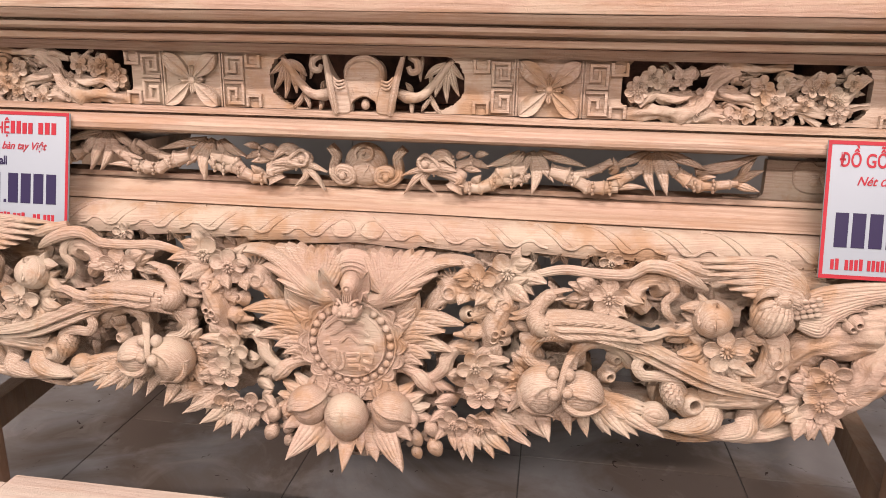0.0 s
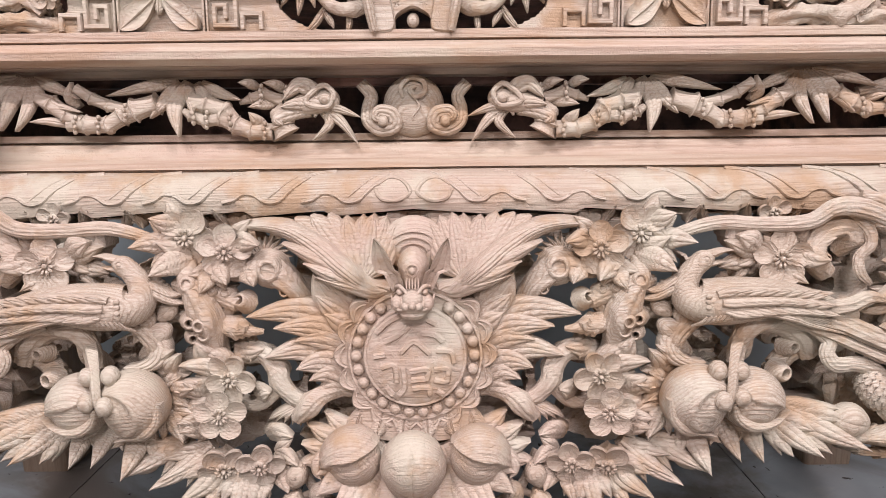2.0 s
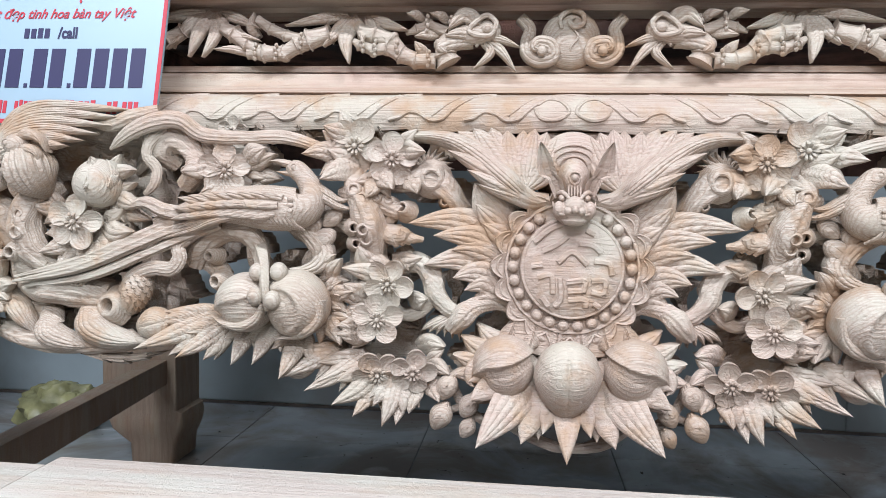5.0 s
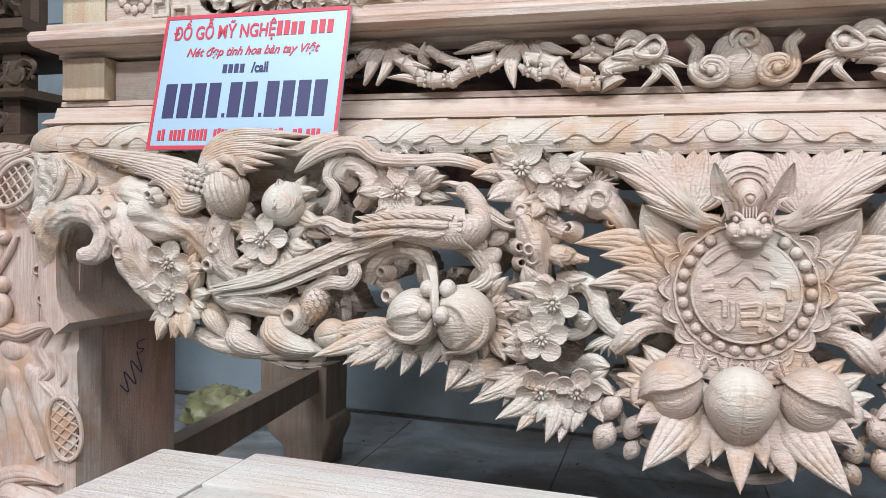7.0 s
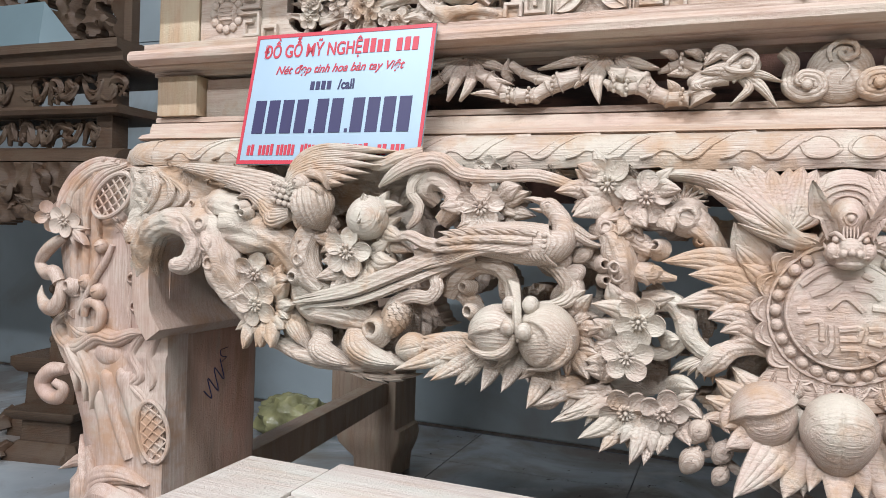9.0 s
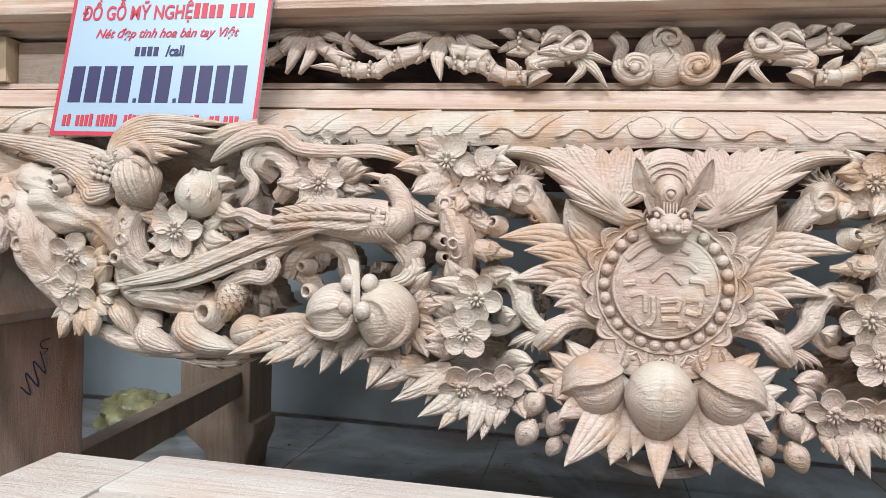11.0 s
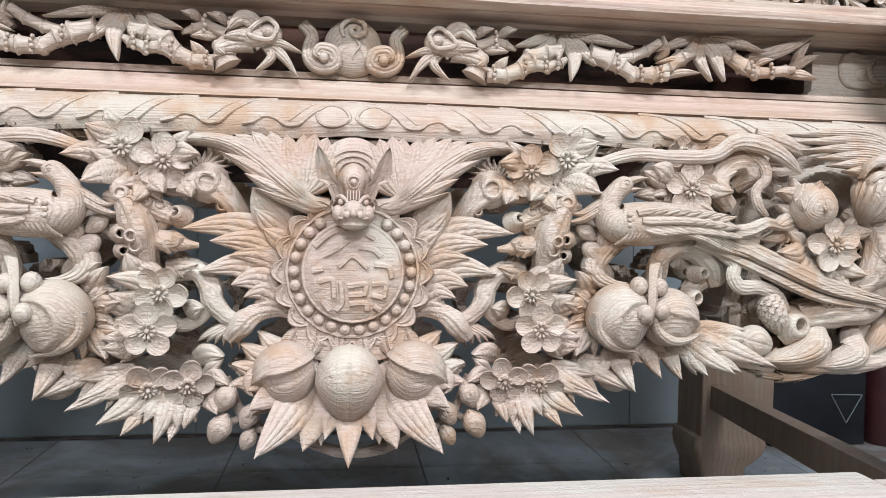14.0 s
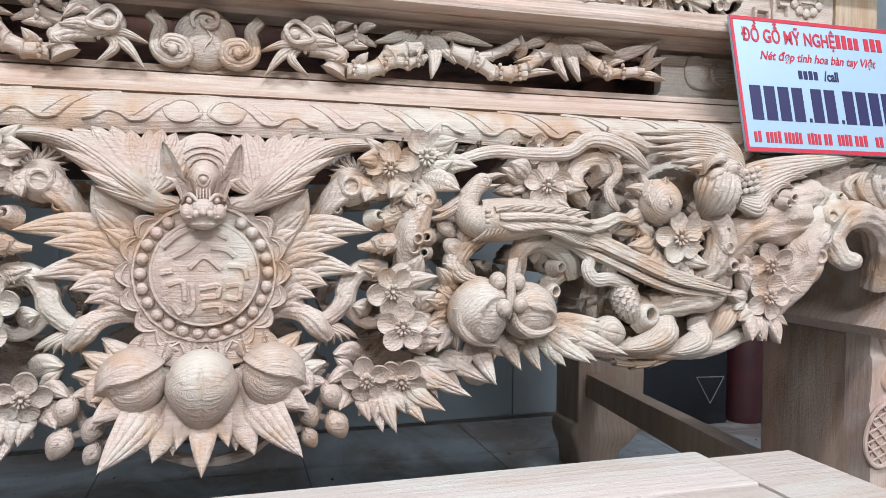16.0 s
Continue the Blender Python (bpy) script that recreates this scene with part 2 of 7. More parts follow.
part("round_moulding", extrude_x([(0.99, 1.033), (0.924, 1.033), (0.924, 1.0235), (0.936, 1.0225), (0.936, 1.0195), (0.906, 1.0185), (0.896, 1.0160), (0.890, 1.009), (0.891, 1.001), (0.898, 0.9965), (0.906, 0.9955), (0.906, 0.9980), (0.912, 0.9985), (0.912, 0.9950), (0.948, 0.9945), (0.948, 0.988), (0.99, 0.988)], -0.955, 0.955, 40, 0.0008), BOARD, altar)
part("base_moulding", extrude_x([(0.99, 0.924), (0.944, 0.924), (0.942, 0.9165), (0.948, 0.9160), (0.948, 0.9145), (0.935, 0.9135), (0.931, 0.9030), (0.929, 0.8975), (0.914, 0.8935), (0.905, 0.8870), (0.910, 0.8862), (0.910, 0.8842), (0.99, 0.884)], -0.945, 0.945, 40, 0.001), BOARD, altar)
LIP_PROFILE = [(0.99, 0.884), (0.905, 0.884), (0.890, 0.879), (0.880, 0.868), (0.876, 0.855), (0.880, 0.845), (0.99, 0.845)]
lip = extrude_x(LIP_PROFILE, -0.889, 0.889, 168, 0.0015)
for v in lip.verts:
    if v.co.z < 0.850:
        v.co.z -= 0.0065 * ((abs(v.co.x) / 0.0847) % 1.0)
part("lip", lip, CARVED, altar)


def lip_return(s):
    """The lip carried round the corner and back along the table's end."""
    b = bmesh.new()
    rows = []
    for k in range(14):
        a = min(k, 12) / 12 * math.pi / 2
        back = 1.0 if k == 13 else 0.0
        rows.append([b.verts.new((s * (0.8895 + (0.99 - y) * math.sin(a)), 0.99 - (0.99 - y) * math.cos(a) + back, z + 0.001 * noise.noise(Vector((k, y * 30, z * 30))))) for y, z in LIP_PROFILE[1:-1]])
    for p, q in zip(rows, rows[1:]):
        for i in range(len(p) - 1):
            b.faces.new((p[i], p[i + 1], q[i + 1], q[i]))
    for face in (0, -1):
        hub = [b.verts.new((s * 0.8895, 0.99, z)) for z in (0.884, 0.845)]
        back = [b.verts.new((s * 0.8895, 1.99, z)) for z in (0.884, 0.845)]
        for p, q in zip(rows[:13], rows[1:13]):
            b.faces.new((p[face], q[face], hub[0 if face == 0 else 1]))
        b.faces.new((rows[12][face], rows[13][face], back[0 if face == 0 else 1], hub[0 if face == 0 else 1]))
    bmesh.ops.recalc_face_normals(b, faces=b.faces[:])
    return b


for s in (-1, 1):
    part("lip_return", lip_return(s), CARVED, altar, "rounded corner of the lip")
# ---- carving kit: every piece is modelled in place, x along the table, z up, smaller y nearer the room ----
def spline(points, steps):
    """Points of any dimension, joined by a Catmull-Rom curve."""
    p = [Vector(q) for q in points]
    p = [p[0] * 2 - p[1]] + p + [p[-1] * 2 - p[-2]]
    out = []
    for i in range(1, len(p) - 2):
        a, b, c, d = p[i - 1:i + 3]
        for k in range(steps):
            t = k / steps
            out.append(0.5 * (2 * b + (c - a) * t + (2 * a - 5 * b + 4 * c - d) * t * t + (3 * b - a - 3 * c + d) * t ** 3))
    out.append(p[-2])
    return out


def tube(points, ribs=0, flat=1.0, rough=0.0, steps=6, sides=10, rib=0.12, close=True):
    """A carved strand through (x, z, y, radius) points; ribs: grooves along it."""
    b = bmesh.new()
    line = spline([Vector((x, z, y, r)) for x, z, y, r in points], steps)
    rings = []
    n = max(sides, ribs * 9)
    for i, q in enumerate(line):
        c = Vector((q[0], q[2], q[1]))
        j, k = max(i - 1, 0), min(i + 1, len(line) - 1)
        d = Vector((line[k][0] - line[j][0], line[k][2] - line[j][2], line[k][1] - line[j][1])).normalized()
        side = d.cross(Vector((0, -1, 0)))
        side = side.normalized() if side.length > 1e-4 else Vector((1, 0, 0))
        up = side.cross(d).normalized()
        ring = []
        for a in range(n):
            th = 2 * math.pi * a / n
            r = max(q[3], 0.0004)
            if ribs:
                r *= 1 + rib * math.cos(th * ribs * 2)
            if rough:
                at = side * math.cos(th) + up * math.sin(th)
                r *= 1 + rough * (noise.noise(c * 38 + at * 1.3) + 0.20 * noise.noise(c * 105 + at * 2.6))
            ring.append(b.verts.new(c + side * math.cos(th) * r + up * math.sin(th) * r * flat))
        rings.append(ring)
    for r, s in zip(rings, rings[1:]):
        for a in range(n):
            b.faces.new((r[a], r[(a + 1) % n], s[(a + 1) % n], s[a]))
    if close:
        b.faces.new(rings[0][::-1])
        b.faces.new(rings[-1])
    bmesh.ops.recalc_face_normals(b, faces=b.faces[:])
    return b


def leaf(base, tip, width, y0=0.87, y1=0.85, teeth=5, bend=0.0, arch=0.006, veins=True, thick=0.006, nu=0, nv=0, shape=0.5, barbs=7, taper=0.8):
    """A carved leaf from base (x, z) to tip (x, z): pointed lobes, a midrib and incised veins."""
    b = bmesh.new()
    p0, p1 = Vector(base), Vector(tip)
    d = p1 - p0
    L = d.length
    d = d / L
    s = Vector((-d.y, d.x))
    small = width < 0.024
    steps = ((0.0, 0.0018), (0.14, 0.0004), (0.32, -0.0001), (0.46, 0.0009), (0.60, -0.0001), (0.82, 0.0001), (1.0, 0.0005))
    if small or not veins:
        steps = ((0.0, 0.0014), (0.3, 0.0), (0.65, 0.0), (1.0, 0.0004))
    lobes = teeth or (4 if small else barbs)
    lobes = min(lobes, 5) if teeth else lobes
    cols = (0.0, 0.07, 0.16, 0.36, 0.62, 0.84, 1.0) if not small else (0.0, 0.12, 0.5, 1.0)
    vs = [-v for v in cols[:0:-1]] + list(cols)
    front, back = [], []
    for lobe in range(lobes):
        for f, dip in steps:
            t = min((lobe + f * 0.985 + 0.006) / lobes, 1.0)
            w = width * 0.5 * min(1.0, (t + 0.04) ** shape * (1 - t) ** taper * 1.75)
            if teeth:
                w *= 0.52 + 0.48 * f ** 0.8
            w = max(w, 0.0003)
            c = p0 + d * (L * t) + s * (bend * L * math.sin(math.pi * t) * 0.5)
            y = y0 + (y1 - y0) * t ** 1.4
            rowf, rowb = [], []
            for v in vs:
                a = abs(v)
                push = a * w * (0.55 + (1.25 * f * a if teeth else 0.2)) * (1 - t) ** 0.55
                q = c + s * (w * v) + d * push
                h = arch * a ** 1.7 - 0.30 * arch * math.sin(math.pi * a)
                if veins:
                    h += dip * min(1.0, a * 3.2) * (1.0 if teeth else 0.75)
                    h += -0.0006 if a < 0.03 else (0.0013 if a < 0.14 else 0.0)
                rowf.append(b.verts.new((q.x, y + h, q.y)))
            for k in (0, -1):
                q = rowf[k].co
                rowb.append(b.verts.new((c.x + (q.x - c.x) * 0.9, q.y + thick, c.y + (q.z - c.y) * 0.9)))
            front.append(rowf)
            back.append(rowb)
    n, m = len(front), len(vs)
    for i in range(n - 1):
        for j in range(m - 1):
            b.faces.new((front[i][j], front[i + 1][j], front[i + 1][j + 1], front[i][j + 1]))
        b.faces.new((back[i][0], back[i][1], back[i + 1][1], back[i + 1][0]))
        b.faces.new((front[i][0], back[i][0], back[i + 1][0], front[i + 1][0]))
        b.faces.new((front[i][-1], front[i + 1][-1], back[i + 1][1], back[i][1]))
    b.faces.new([*front[0], back[0][1], back[0][0]])
    b.faces.new([*front[-1][::-1], back[-1][0], back[-1][1]])
    bmesh.ops.recalc_face_normals(b, faces=b.faces[:])
    return b


def blade(points, width, grooves=3, arch=0.003, thick=0.006, deep=0.0009, root=0.45, steps=7, sharp=2.0):
    """A long carved blade through (x, z, y) points: round ridges between gouged grooves, run to a sharp tip."""
    b = bmesh.new()
    line = spline([Vector(q) for q in points], steps)
    n, cols = len(line), grooves * 4
    front, back = [], []
    for i, q in enumerate(line):
        t = i / (n - 1)
        j, k = max(i - 1, 0), min(i + 1, n - 1)
        d = Vector((line[k][0] - line[j][0], line[k][1] - line[j][1])).normalized()
        w = max(0.5 * width * min(1.0, root + 2.4 * (1 - root) * t) * (1 - t ** sharp) ** 0.85, 0.0003)
        rf = []
        for c in range(cols + 1):
            v = 2 * c / cols - 1
            ridge = abs(math.sin(math.pi * grooves * c / cols)) ** 0.7
            y = q[2] + arch * v * v - deep * ridge * min(1.0, w / (0.3 * width))
            rf.append(b.verts.new((q[0] - d.y * w * v, y, q[1] + d.x * w * v)))
        front.append(rf)
        back.append([b.verts.new((rf[c].co.x, rf[c].co.y + thick, rf[c].co.z)) for c in (0, -1)])
    for i in range(n - 1):
        for c in range(cols):
            b.faces.new((front[i][c], front[i + 1][c], front[i + 1][c + 1], front[i][c + 1]))
        b.faces.new((back[i][0], back[i][1], back[i + 1][1], back[i + 1][0]))
        b.faces.new((front[i][0], back[i][0], back[i + 1][0], front[i + 1][0]))
        b.faces.new((front[i][-1], front[i + 1][-1], back[i + 1][1], back[i][1]))
    b.faces.new([*front[0], back[0][1], back[0][0]])
    b.faces.new([*front[-1][::-1], back[-1][0], back[-1][1]])
    bmesh.ops.recalc_face_normals(b, faces=b.faces[:])
    return b


def sheaf(points, width, y0, y1, grooves=3, **kw):
    """A blade whose depth runs from y0 at its root to y1 at its tip."""
    m = len(points) - 1
    return blade([(x, z, y0 + (y1 - y0) * k / m - 0.004 * math.sin(math.pi * k / m)) for k, (x, z) in enumerate(points)], width, grooves, **kw)


def lobed(base, tip, width, y0, y1, pairs=2, bend=0.0, grooves=3):
    """A cut leaf: one long middle blade with pairs of pointed lobes that spring from its rib."""
    p0, p1 = Vector(base), Vector(tip)
    d = p1 - p0
    L = d.length
    d = d / L
    s = Vector((-d.y, d.x))
    hook = s * (bend * L * 0.5)
    out = None
    for k in range(pairs):
        f = 0.04 + 0.30 * k / pairs
        for side in (-1, 1):
            a = p0 + d * (L * f)
            m = a + d * (L * 0.26) + s * (side * width * 0.30) + hook * 0.7
            e = a + d * (L * (0.56 - 0.02 * k)) + s * (side * width * (0.60 - 0.16 * k)) + hook * 0.6
            ya = y0 + (y1 - y0) * f
            q = blade([(a.x, a.y, ya), (m.x, m.y, ya + (y1 - y0) * 0.26 - 0.003), (e.x, e.y, ya + (y1 - y0) * 0.5 + 0.002)], width * 0.50, 2, arch=0.002, thick=0.007, deep=0.0012, root=0.5, steps=5)
            out = merge(out, q) if out else q
    m = p0 + d * (L * 0.5) + hook
    q = blade([(p0.x, p0.y, y0 - 0.002), (m.x, m.y, (y0 + y1) / 2 - 0.005), (p1.x, p1.y, y1)], width * (0.68 if pairs else 0.95), grooves, arch=0.004, thick=0.008, deep=0.0013, root=0.6, steps=7)
    return merge(out, q) if out else q


def ball(x, z, y, rx, rz=None, ry=None, u=20, v=14, shape=None):
    b = bmesh.new()
    bmesh.ops.create_uvsphere(b, u_segments=u, v_segments=v, radius=1)
    rz, ry = rz or rx, ry or rx
    for q in b.verts:
        c = q.co.copy()
        if shape:
            c = shape(c)
        q.co = Vector((x + c.x * rx, y + c.y * ry, z + c.z * rz))
    return b


def peach(x, z, y, r, lean=0.0, long_=1.1, deep=0.85, cleft=True, tip=0.22, hood=None, seg=64, veil=False, fold=1.0):
    """A carved peach that hangs with its point down. hood (cx, cz, R): the skin outside that round window stands proud of the
    fruit within, with a rolled lip. veil: two leaves incised over the shoulders of the fruit."""
    def form(c):
        k = 1.0
        if cleft and c.y < 0.2:
            k -= (0.055 * math.exp(-(c.x / 0.05) ** 2) + 0.03 * math.exp(-(c.x / 0.22) ** 2)) * (1 if c.z < 0.85 else 0)
        k -= 0.22 * (1 if tip > 0.12 else 0.4) * max(0, -c.z - 0.1) ** 1.5
        if hood:
            if len(hood) == 1:
                u = c.x * hood[0]
                d = c.z - float(np.interp(u, (-1.0, -0.6, -0.2, 0.2, 0.55, 0.8, 1.0), (0.55, 0.34, 0.16, 0.04, -0.02, -0.25, -0.55)))
            else:
                d = math.hypot(c.x - hood[0], c.z - hood[1]) - hood[2]
            k *= 1 + fold * (-0.12 + 0.13 / (1 + math.exp(-d * 24)) + 0.03 * math.exp(-((d - 0.08) / 0.07) ** 2) - 0.022 * math.exp(-((d - 0.28) / 0.05) ** 2) - 0.022 * math.exp(-((d - 0.50) / 0.05) ** 2) - 0.020 * math.exp(-((d + 0.30) / 0.05) ** 2))
        if veil and c.y < 0.3:
            d = c.z - 0.10 - 0.75 * abs(abs(c.x) - 0.42)
            k += 0.030 / (1 + math.exp(-d * 60)) - 0.022 * math.exp(-((abs(c.x) - 0.42) / 0.03) ** 2) * (c.z > 0.15)
        c = Vector((c.x * k * (1 - 0.10 * c.z), c.y * k, c.z * long_ * (1 + tip * max(0, -c.z - 0.2) * 1.4)))
        return Matrix.Rotation(lean, 3, "Y") @ c
    return ball(x, z, y, r, r, r * deep, seg, seg // 2, form)


def flower(x, z, y, r, turn=0.0, tip_x=0.0, tip_z=0.0, petals=5):
    """Five cupped petals round a star of small lobes; tip_x, tip_z lean it."""
    b = bmesh.new()
    pick = random.Random(int(abs(x) * 9000 + z * 700))
    for k in range(petals):
        a = turn + 2 * math.pi * k / petals + pick.uniform(-0.07, 0.07)
        size, lift, roll = pick.uniform(0.90, 1.06), pick.uniform(-0.004, 0.0035), pick.uniform(-0.16, 0.16)
        ca, sa = math.cos(a), math.sin(a)
        n, m = 16, 6
        rows = []

        def at(u, v):
            lat = u * r * 0.43 * size
            out = r * (0.60 + 0.44 * size * v)
            h = -0.0052 * (r / 0.03) * (u * u * 0.8 + v * v * 0.5) + lift * (v + 1) * 0.5 + roll * lat
            h += 0.0007 * math.exp(-((abs(u) - 0.32) / 0.07) ** 2) + 0.0006 * math.exp(-(u / 0.06) ** 2)
            return (lat * ca + out * sa, h, out * ca - lat * sa)
        mid = b.verts.new(at(0, 0))
        for i in range(1, m + 1):
            t = i / m
            rows.append([b.verts.new(at(math.sin(2 * math.pi * j / n) * t * (1 - 0.18 * max(0, -math.cos(2 * math.pi * j / n))), math.cos(2 * math.pi * j / n) * t)) for j in range(n)])
        cx, cz = sa * r * 0.6, ca * r * 0.6
        back = [b.verts.new((cx + (v.co.x - cx) * 0.9, v.co.y + 0.0055, cz + (v.co.z - cz) * 0.9)) for v in rows[-1]]
        for j in range(n):
            b.faces.new((mid, rows[0][j], rows[0][(j + 1) % n]))
            for i in range(m - 1):
                b.faces.new((rows[i][j], rows[i + 1][j], rows[i + 1][(j + 1) % n], rows[i][(j + 1) % n]))
            b.faces.new((rows[-1][j], back[j], back[(j + 1) % n], rows[-1][(j + 1) % n]))
        b.faces.new(back)
    join(b, ball(0, 0, 0.001, r * 0.34, r * 0.34, 0.005, 16, 8))
    join(b, ball(0, 0, -0.005, r * 0.10, r * 0.10, 0.004, 8, 6))
    for k in range(10):
        a = 2 * math.pi * (k + 0.5) / 10
        join(b, tube([(math.sin(a) * r * 0.12, math.cos(a) * r * 0.12, -0.0035, r * 0.03), (math.sin(a) * r * 0.26, math.cos(a) * r * 0.26, -0.0062, r * 0.062), (math.sin(a) * r * 0.33, math.cos(a) * r * 0.33, -0.0045, r * 0.035)], steps=3, sides=6))
    bmesh.ops.recalc_face_normals(b, faces=b.faces[:])
    m = Matrix.Translation((x, y, z)) @ Euler((tip_z, 0, tip_x)).to_matrix().to_4x4()
    bmesh.ops.transform(b, matrix=m, verts=b.verts[:])
    return b


def pore(x, z, y, r, dx=0.0, dz=0.0, length=0.014):
    """A drilled knot: a short open pipe with a floor deep inside."""
    b = bmesh.new()
    n = 12
    ax = Vector((dx, -1, dz)).normalized()
    s = ax.cross(Vector((0, 0, 1))).normalized()
    t = s.cross(ax)
    rings = []
    for off, rr in ((-length, 2.9), (-length * 0.55, 2.25), (-0.0042, 1.80), (-0.0014, 1.48), (-0.0006, 1.22), (-0.0012, 1.02), (-0.003, 0.92), (-length * 1.9, 0.84)):
        rings.append([b.verts.new(Vector((x, y, z)) + ax * off + (s * math.cos(2 * math.pi * k / n) + t * math.sin(2 * math.pi * k / n)) * r * rr) for k in range(n)])
    for p, q in zip(rings, rings[1:]):
        for k in range(n):
            b.faces.new((p[k], p[(k + 1) % n], q[(k + 1) % n], q[k]))
    b.faces.new(rings[-1])
    bmesh.ops.recalc_face_normals(b, faces=b.faces[:])
    return b


def scaled_strand(points, rows, cols, depth=0.0011, flat=1.0, nu=150, nv=56):
    """A body covered in rows of overlapping scales; points: (x, z, y, radius)."""
    b = bmesh.new()
    line = spline([Vector(p) for p in points], max(2, nu // (len(points) - 1)))
    n = len(line)
    run, at = 0.0, [0.0]
    for p, q in zip(line, line[1:]):
        run += (q - p).length
        at.append(run)
    rings = []
    for i, q in enumerate(line):
        c = Vector((q[0], q[2], q[1]))
        j, k = max(i - 2, 0), min(i + 2, n - 1)
        d = Vector((line[k][0] - line[j][0], line[k][2] - line[j][2], line[k][1] - line[j][1])).normalized()
        side = d.cross(Vector((0, -1, 0))).normalized()
        up = side.cross(d).normalized()
        ring = []
        for a in range(nv):
            u, v = at[i] / run * rows, a / nv * cols
            g = v % 1.0 - 0.5
            f = (u + 0.5 * (int(v) % 2) + 1.6 * g * g) % 1.0
            r = max(q[3] + (f - 0.5) * depth * min(1.0, q[3] / 0.010) - 0.0004 * (abs(g) < 0.06), 0.0004)
            th = 2 * math.pi * a / nv
            ring.append(b.verts.new(c + side * math.cos(th) * r + up * math.sin(th) * r * flat))
        rings.append(ring)
    for r, s in zip(rings, rings[1:]):
        for a in range(nv):
            b.faces.new((r[a], r[(a + 1) % nv], s[(a + 1) % nv], s[a]))
    b.faces.new(rings[0][::-1])
    b.faces.new(rings[-1])
    bmesh.ops.recalc_face_normals(b, faces=b.faces[:])
    return b


def merge(*parts_):
    out = parts_[0]
    for q in parts_[1:]:
        join(out, q)
    return out


def mirrored(bm):
    c = bm.copy()
    for v in c.verts:
        v.co.x = -v.co.x
    bmesh.ops.reverse_faces(c, faces=c.faces[:])
    return c


def carve(name, bm, parent, both=True, label="", material=None):
    """One carved piece under parent, and its twin on the other half of the table."""
    if both:
        part(name, mirrored(bm), material or CARVED, parent, label)
    return part(name, bm, material or CARVED, parent, label)


def relief_board(x0, x1, z0, z1, y, thick, inside, height, cell):
    """A board of uneven front with pieces cut right through it."""
    b = bmesh.new()
    nx, nz = int((x1 - x0) / cell), int((z1 - z0) / cell)
    keep = {(i, j) for i in range(nx) for j in range(nz) if inside(x0 + (i + .5) * cell, z0 + (j + .5) * cell)}
    fv, bv = {}, {}

    def vert(d, i, j, back):
        if (i, j) not in d:
            x, z = x0 + i * cell, z0 + j * cell
            yy = y + thick if back else y - height(x, z)
            d[i, j] = b.verts.new((x, yy, z))
        return d[i, j]

    for i, j in keep:
        c = ((i, j), (i + 1, j), (i + 1, j + 1), (i, j + 1))
        b.faces.new([vert(fv, *k, False) for k in c])
        b.faces.new([vert(bv, *k, True) for k in c[::-1]])
        for (di, dj), (k, m) in (((0, -1), (c[0], c[1])), ((1, 0), (c[1], c[2])), ((0, 1), (c[2], c[3])), ((-1, 0), (c[3], c[0]))):
            if (i + di, j + dj) not in keep:
                b.faces.new((vert(fv, *m, False), vert(fv, *k, False), vert(bv, *k, True), vert(bv, *m, True)))
    b.normal_update()
    rim = [v for v in b.verts if any(abs(f.normal.y) < 0.3 for f in v.link_faces)]
    for _ in range(3):
        bmesh.ops.smooth_vert(b, verts=rim, factor=0.5, use_axis_x=True, use_axis_y=False, use_axis_z=True)
    return b


# ---- apron ----
def lower_edge(x):
    """The height of the apron's backing at distance x from the middle."""
    xs = (0, 0.10, 0.14, 0.21, 0.25, 0.30, 0.45, 0.62, 0.68, 0.73, 0.765, 0.785, 0.80, 0.83, 0.87, 0.90, 0.95)
    zs = (0.56, 0.565, 0.60, 0.575, 0.585, 0.615, 0.608, 0.605, 0.635, 0.685, 0.715, 0.75, 0.765, 0.768, 0.755, 0.735, 0.72)
    return float(np.interp(abs(x), xs, zs))


HOLES = ((0.157, 0.72, 0.041, 0.035), (0.249, 0.776, 0.043, 0.023), (0.142, 0.795, 0.014, 0.016), (0.148, 0.66, 0.016, 0.019), (0.135, 0.617, 0.022, 0.019),
         (0.1, 0.645, 0.016, 0.011), (0.445, 0.79, 0.015, 0.011), (0.4, 0.675, 0.024, 0.011), (0.545, 0.715, 0.015, 0.011), (0.225, 0.715, 0.011, 0.027), (0.36, 0.695, 0.013, 0.013),
         (0.045, 0.772, 0.011, 0.009), (0.245, 0.625, 0.014, 0.016), (0.335, 0.845, 0.033, 0.007), (0.095, 0.845, 0.066, 0.007), (0.635, 0.74, 0.013, 0.013), (0.19, 0.745, 0.014, 0.014))


def in_apron(x, z):
    if z < lower_edge(x) + 0.012 * noise.noise(Vector((x * 30, 3, z * 30))) or z > 0.845:
        return False
    if 0.10 < abs(x) < 0.78 and lower_edge(x) + 0.018 < z < 0.835 and noise.noise(Vector((abs(x) * 34, 1.7, z * 34))) > (0.06 if abs(x) < 0.45 else 0.24):
        return False
    for hx, hz, a, c in HOLES:
        if ((abs(x) - hx) / a) ** 2 + ((z - hz) / c) ** 2 < 1.3 + 0.4 * noise.noise(Vector((x * 60, 9, z * 60))):
            return False
    return True


def apron_relief(x, z):
    p = Vector((abs(x) * 22, 0, z * 22))
    r = noise.ridged_multi_fractal(p, 0.9, 2.0, 3, 1.0, 2.0)
    out = min(1.0, max(0.0, (abs(x) - 0.42) / 0.12))
    return 0.020 * out + 0.012 * noise.noise(p * 0.7) + 0.0065 * r + 0.002 * math.sin(40 * noise.noise(p * 0.4))


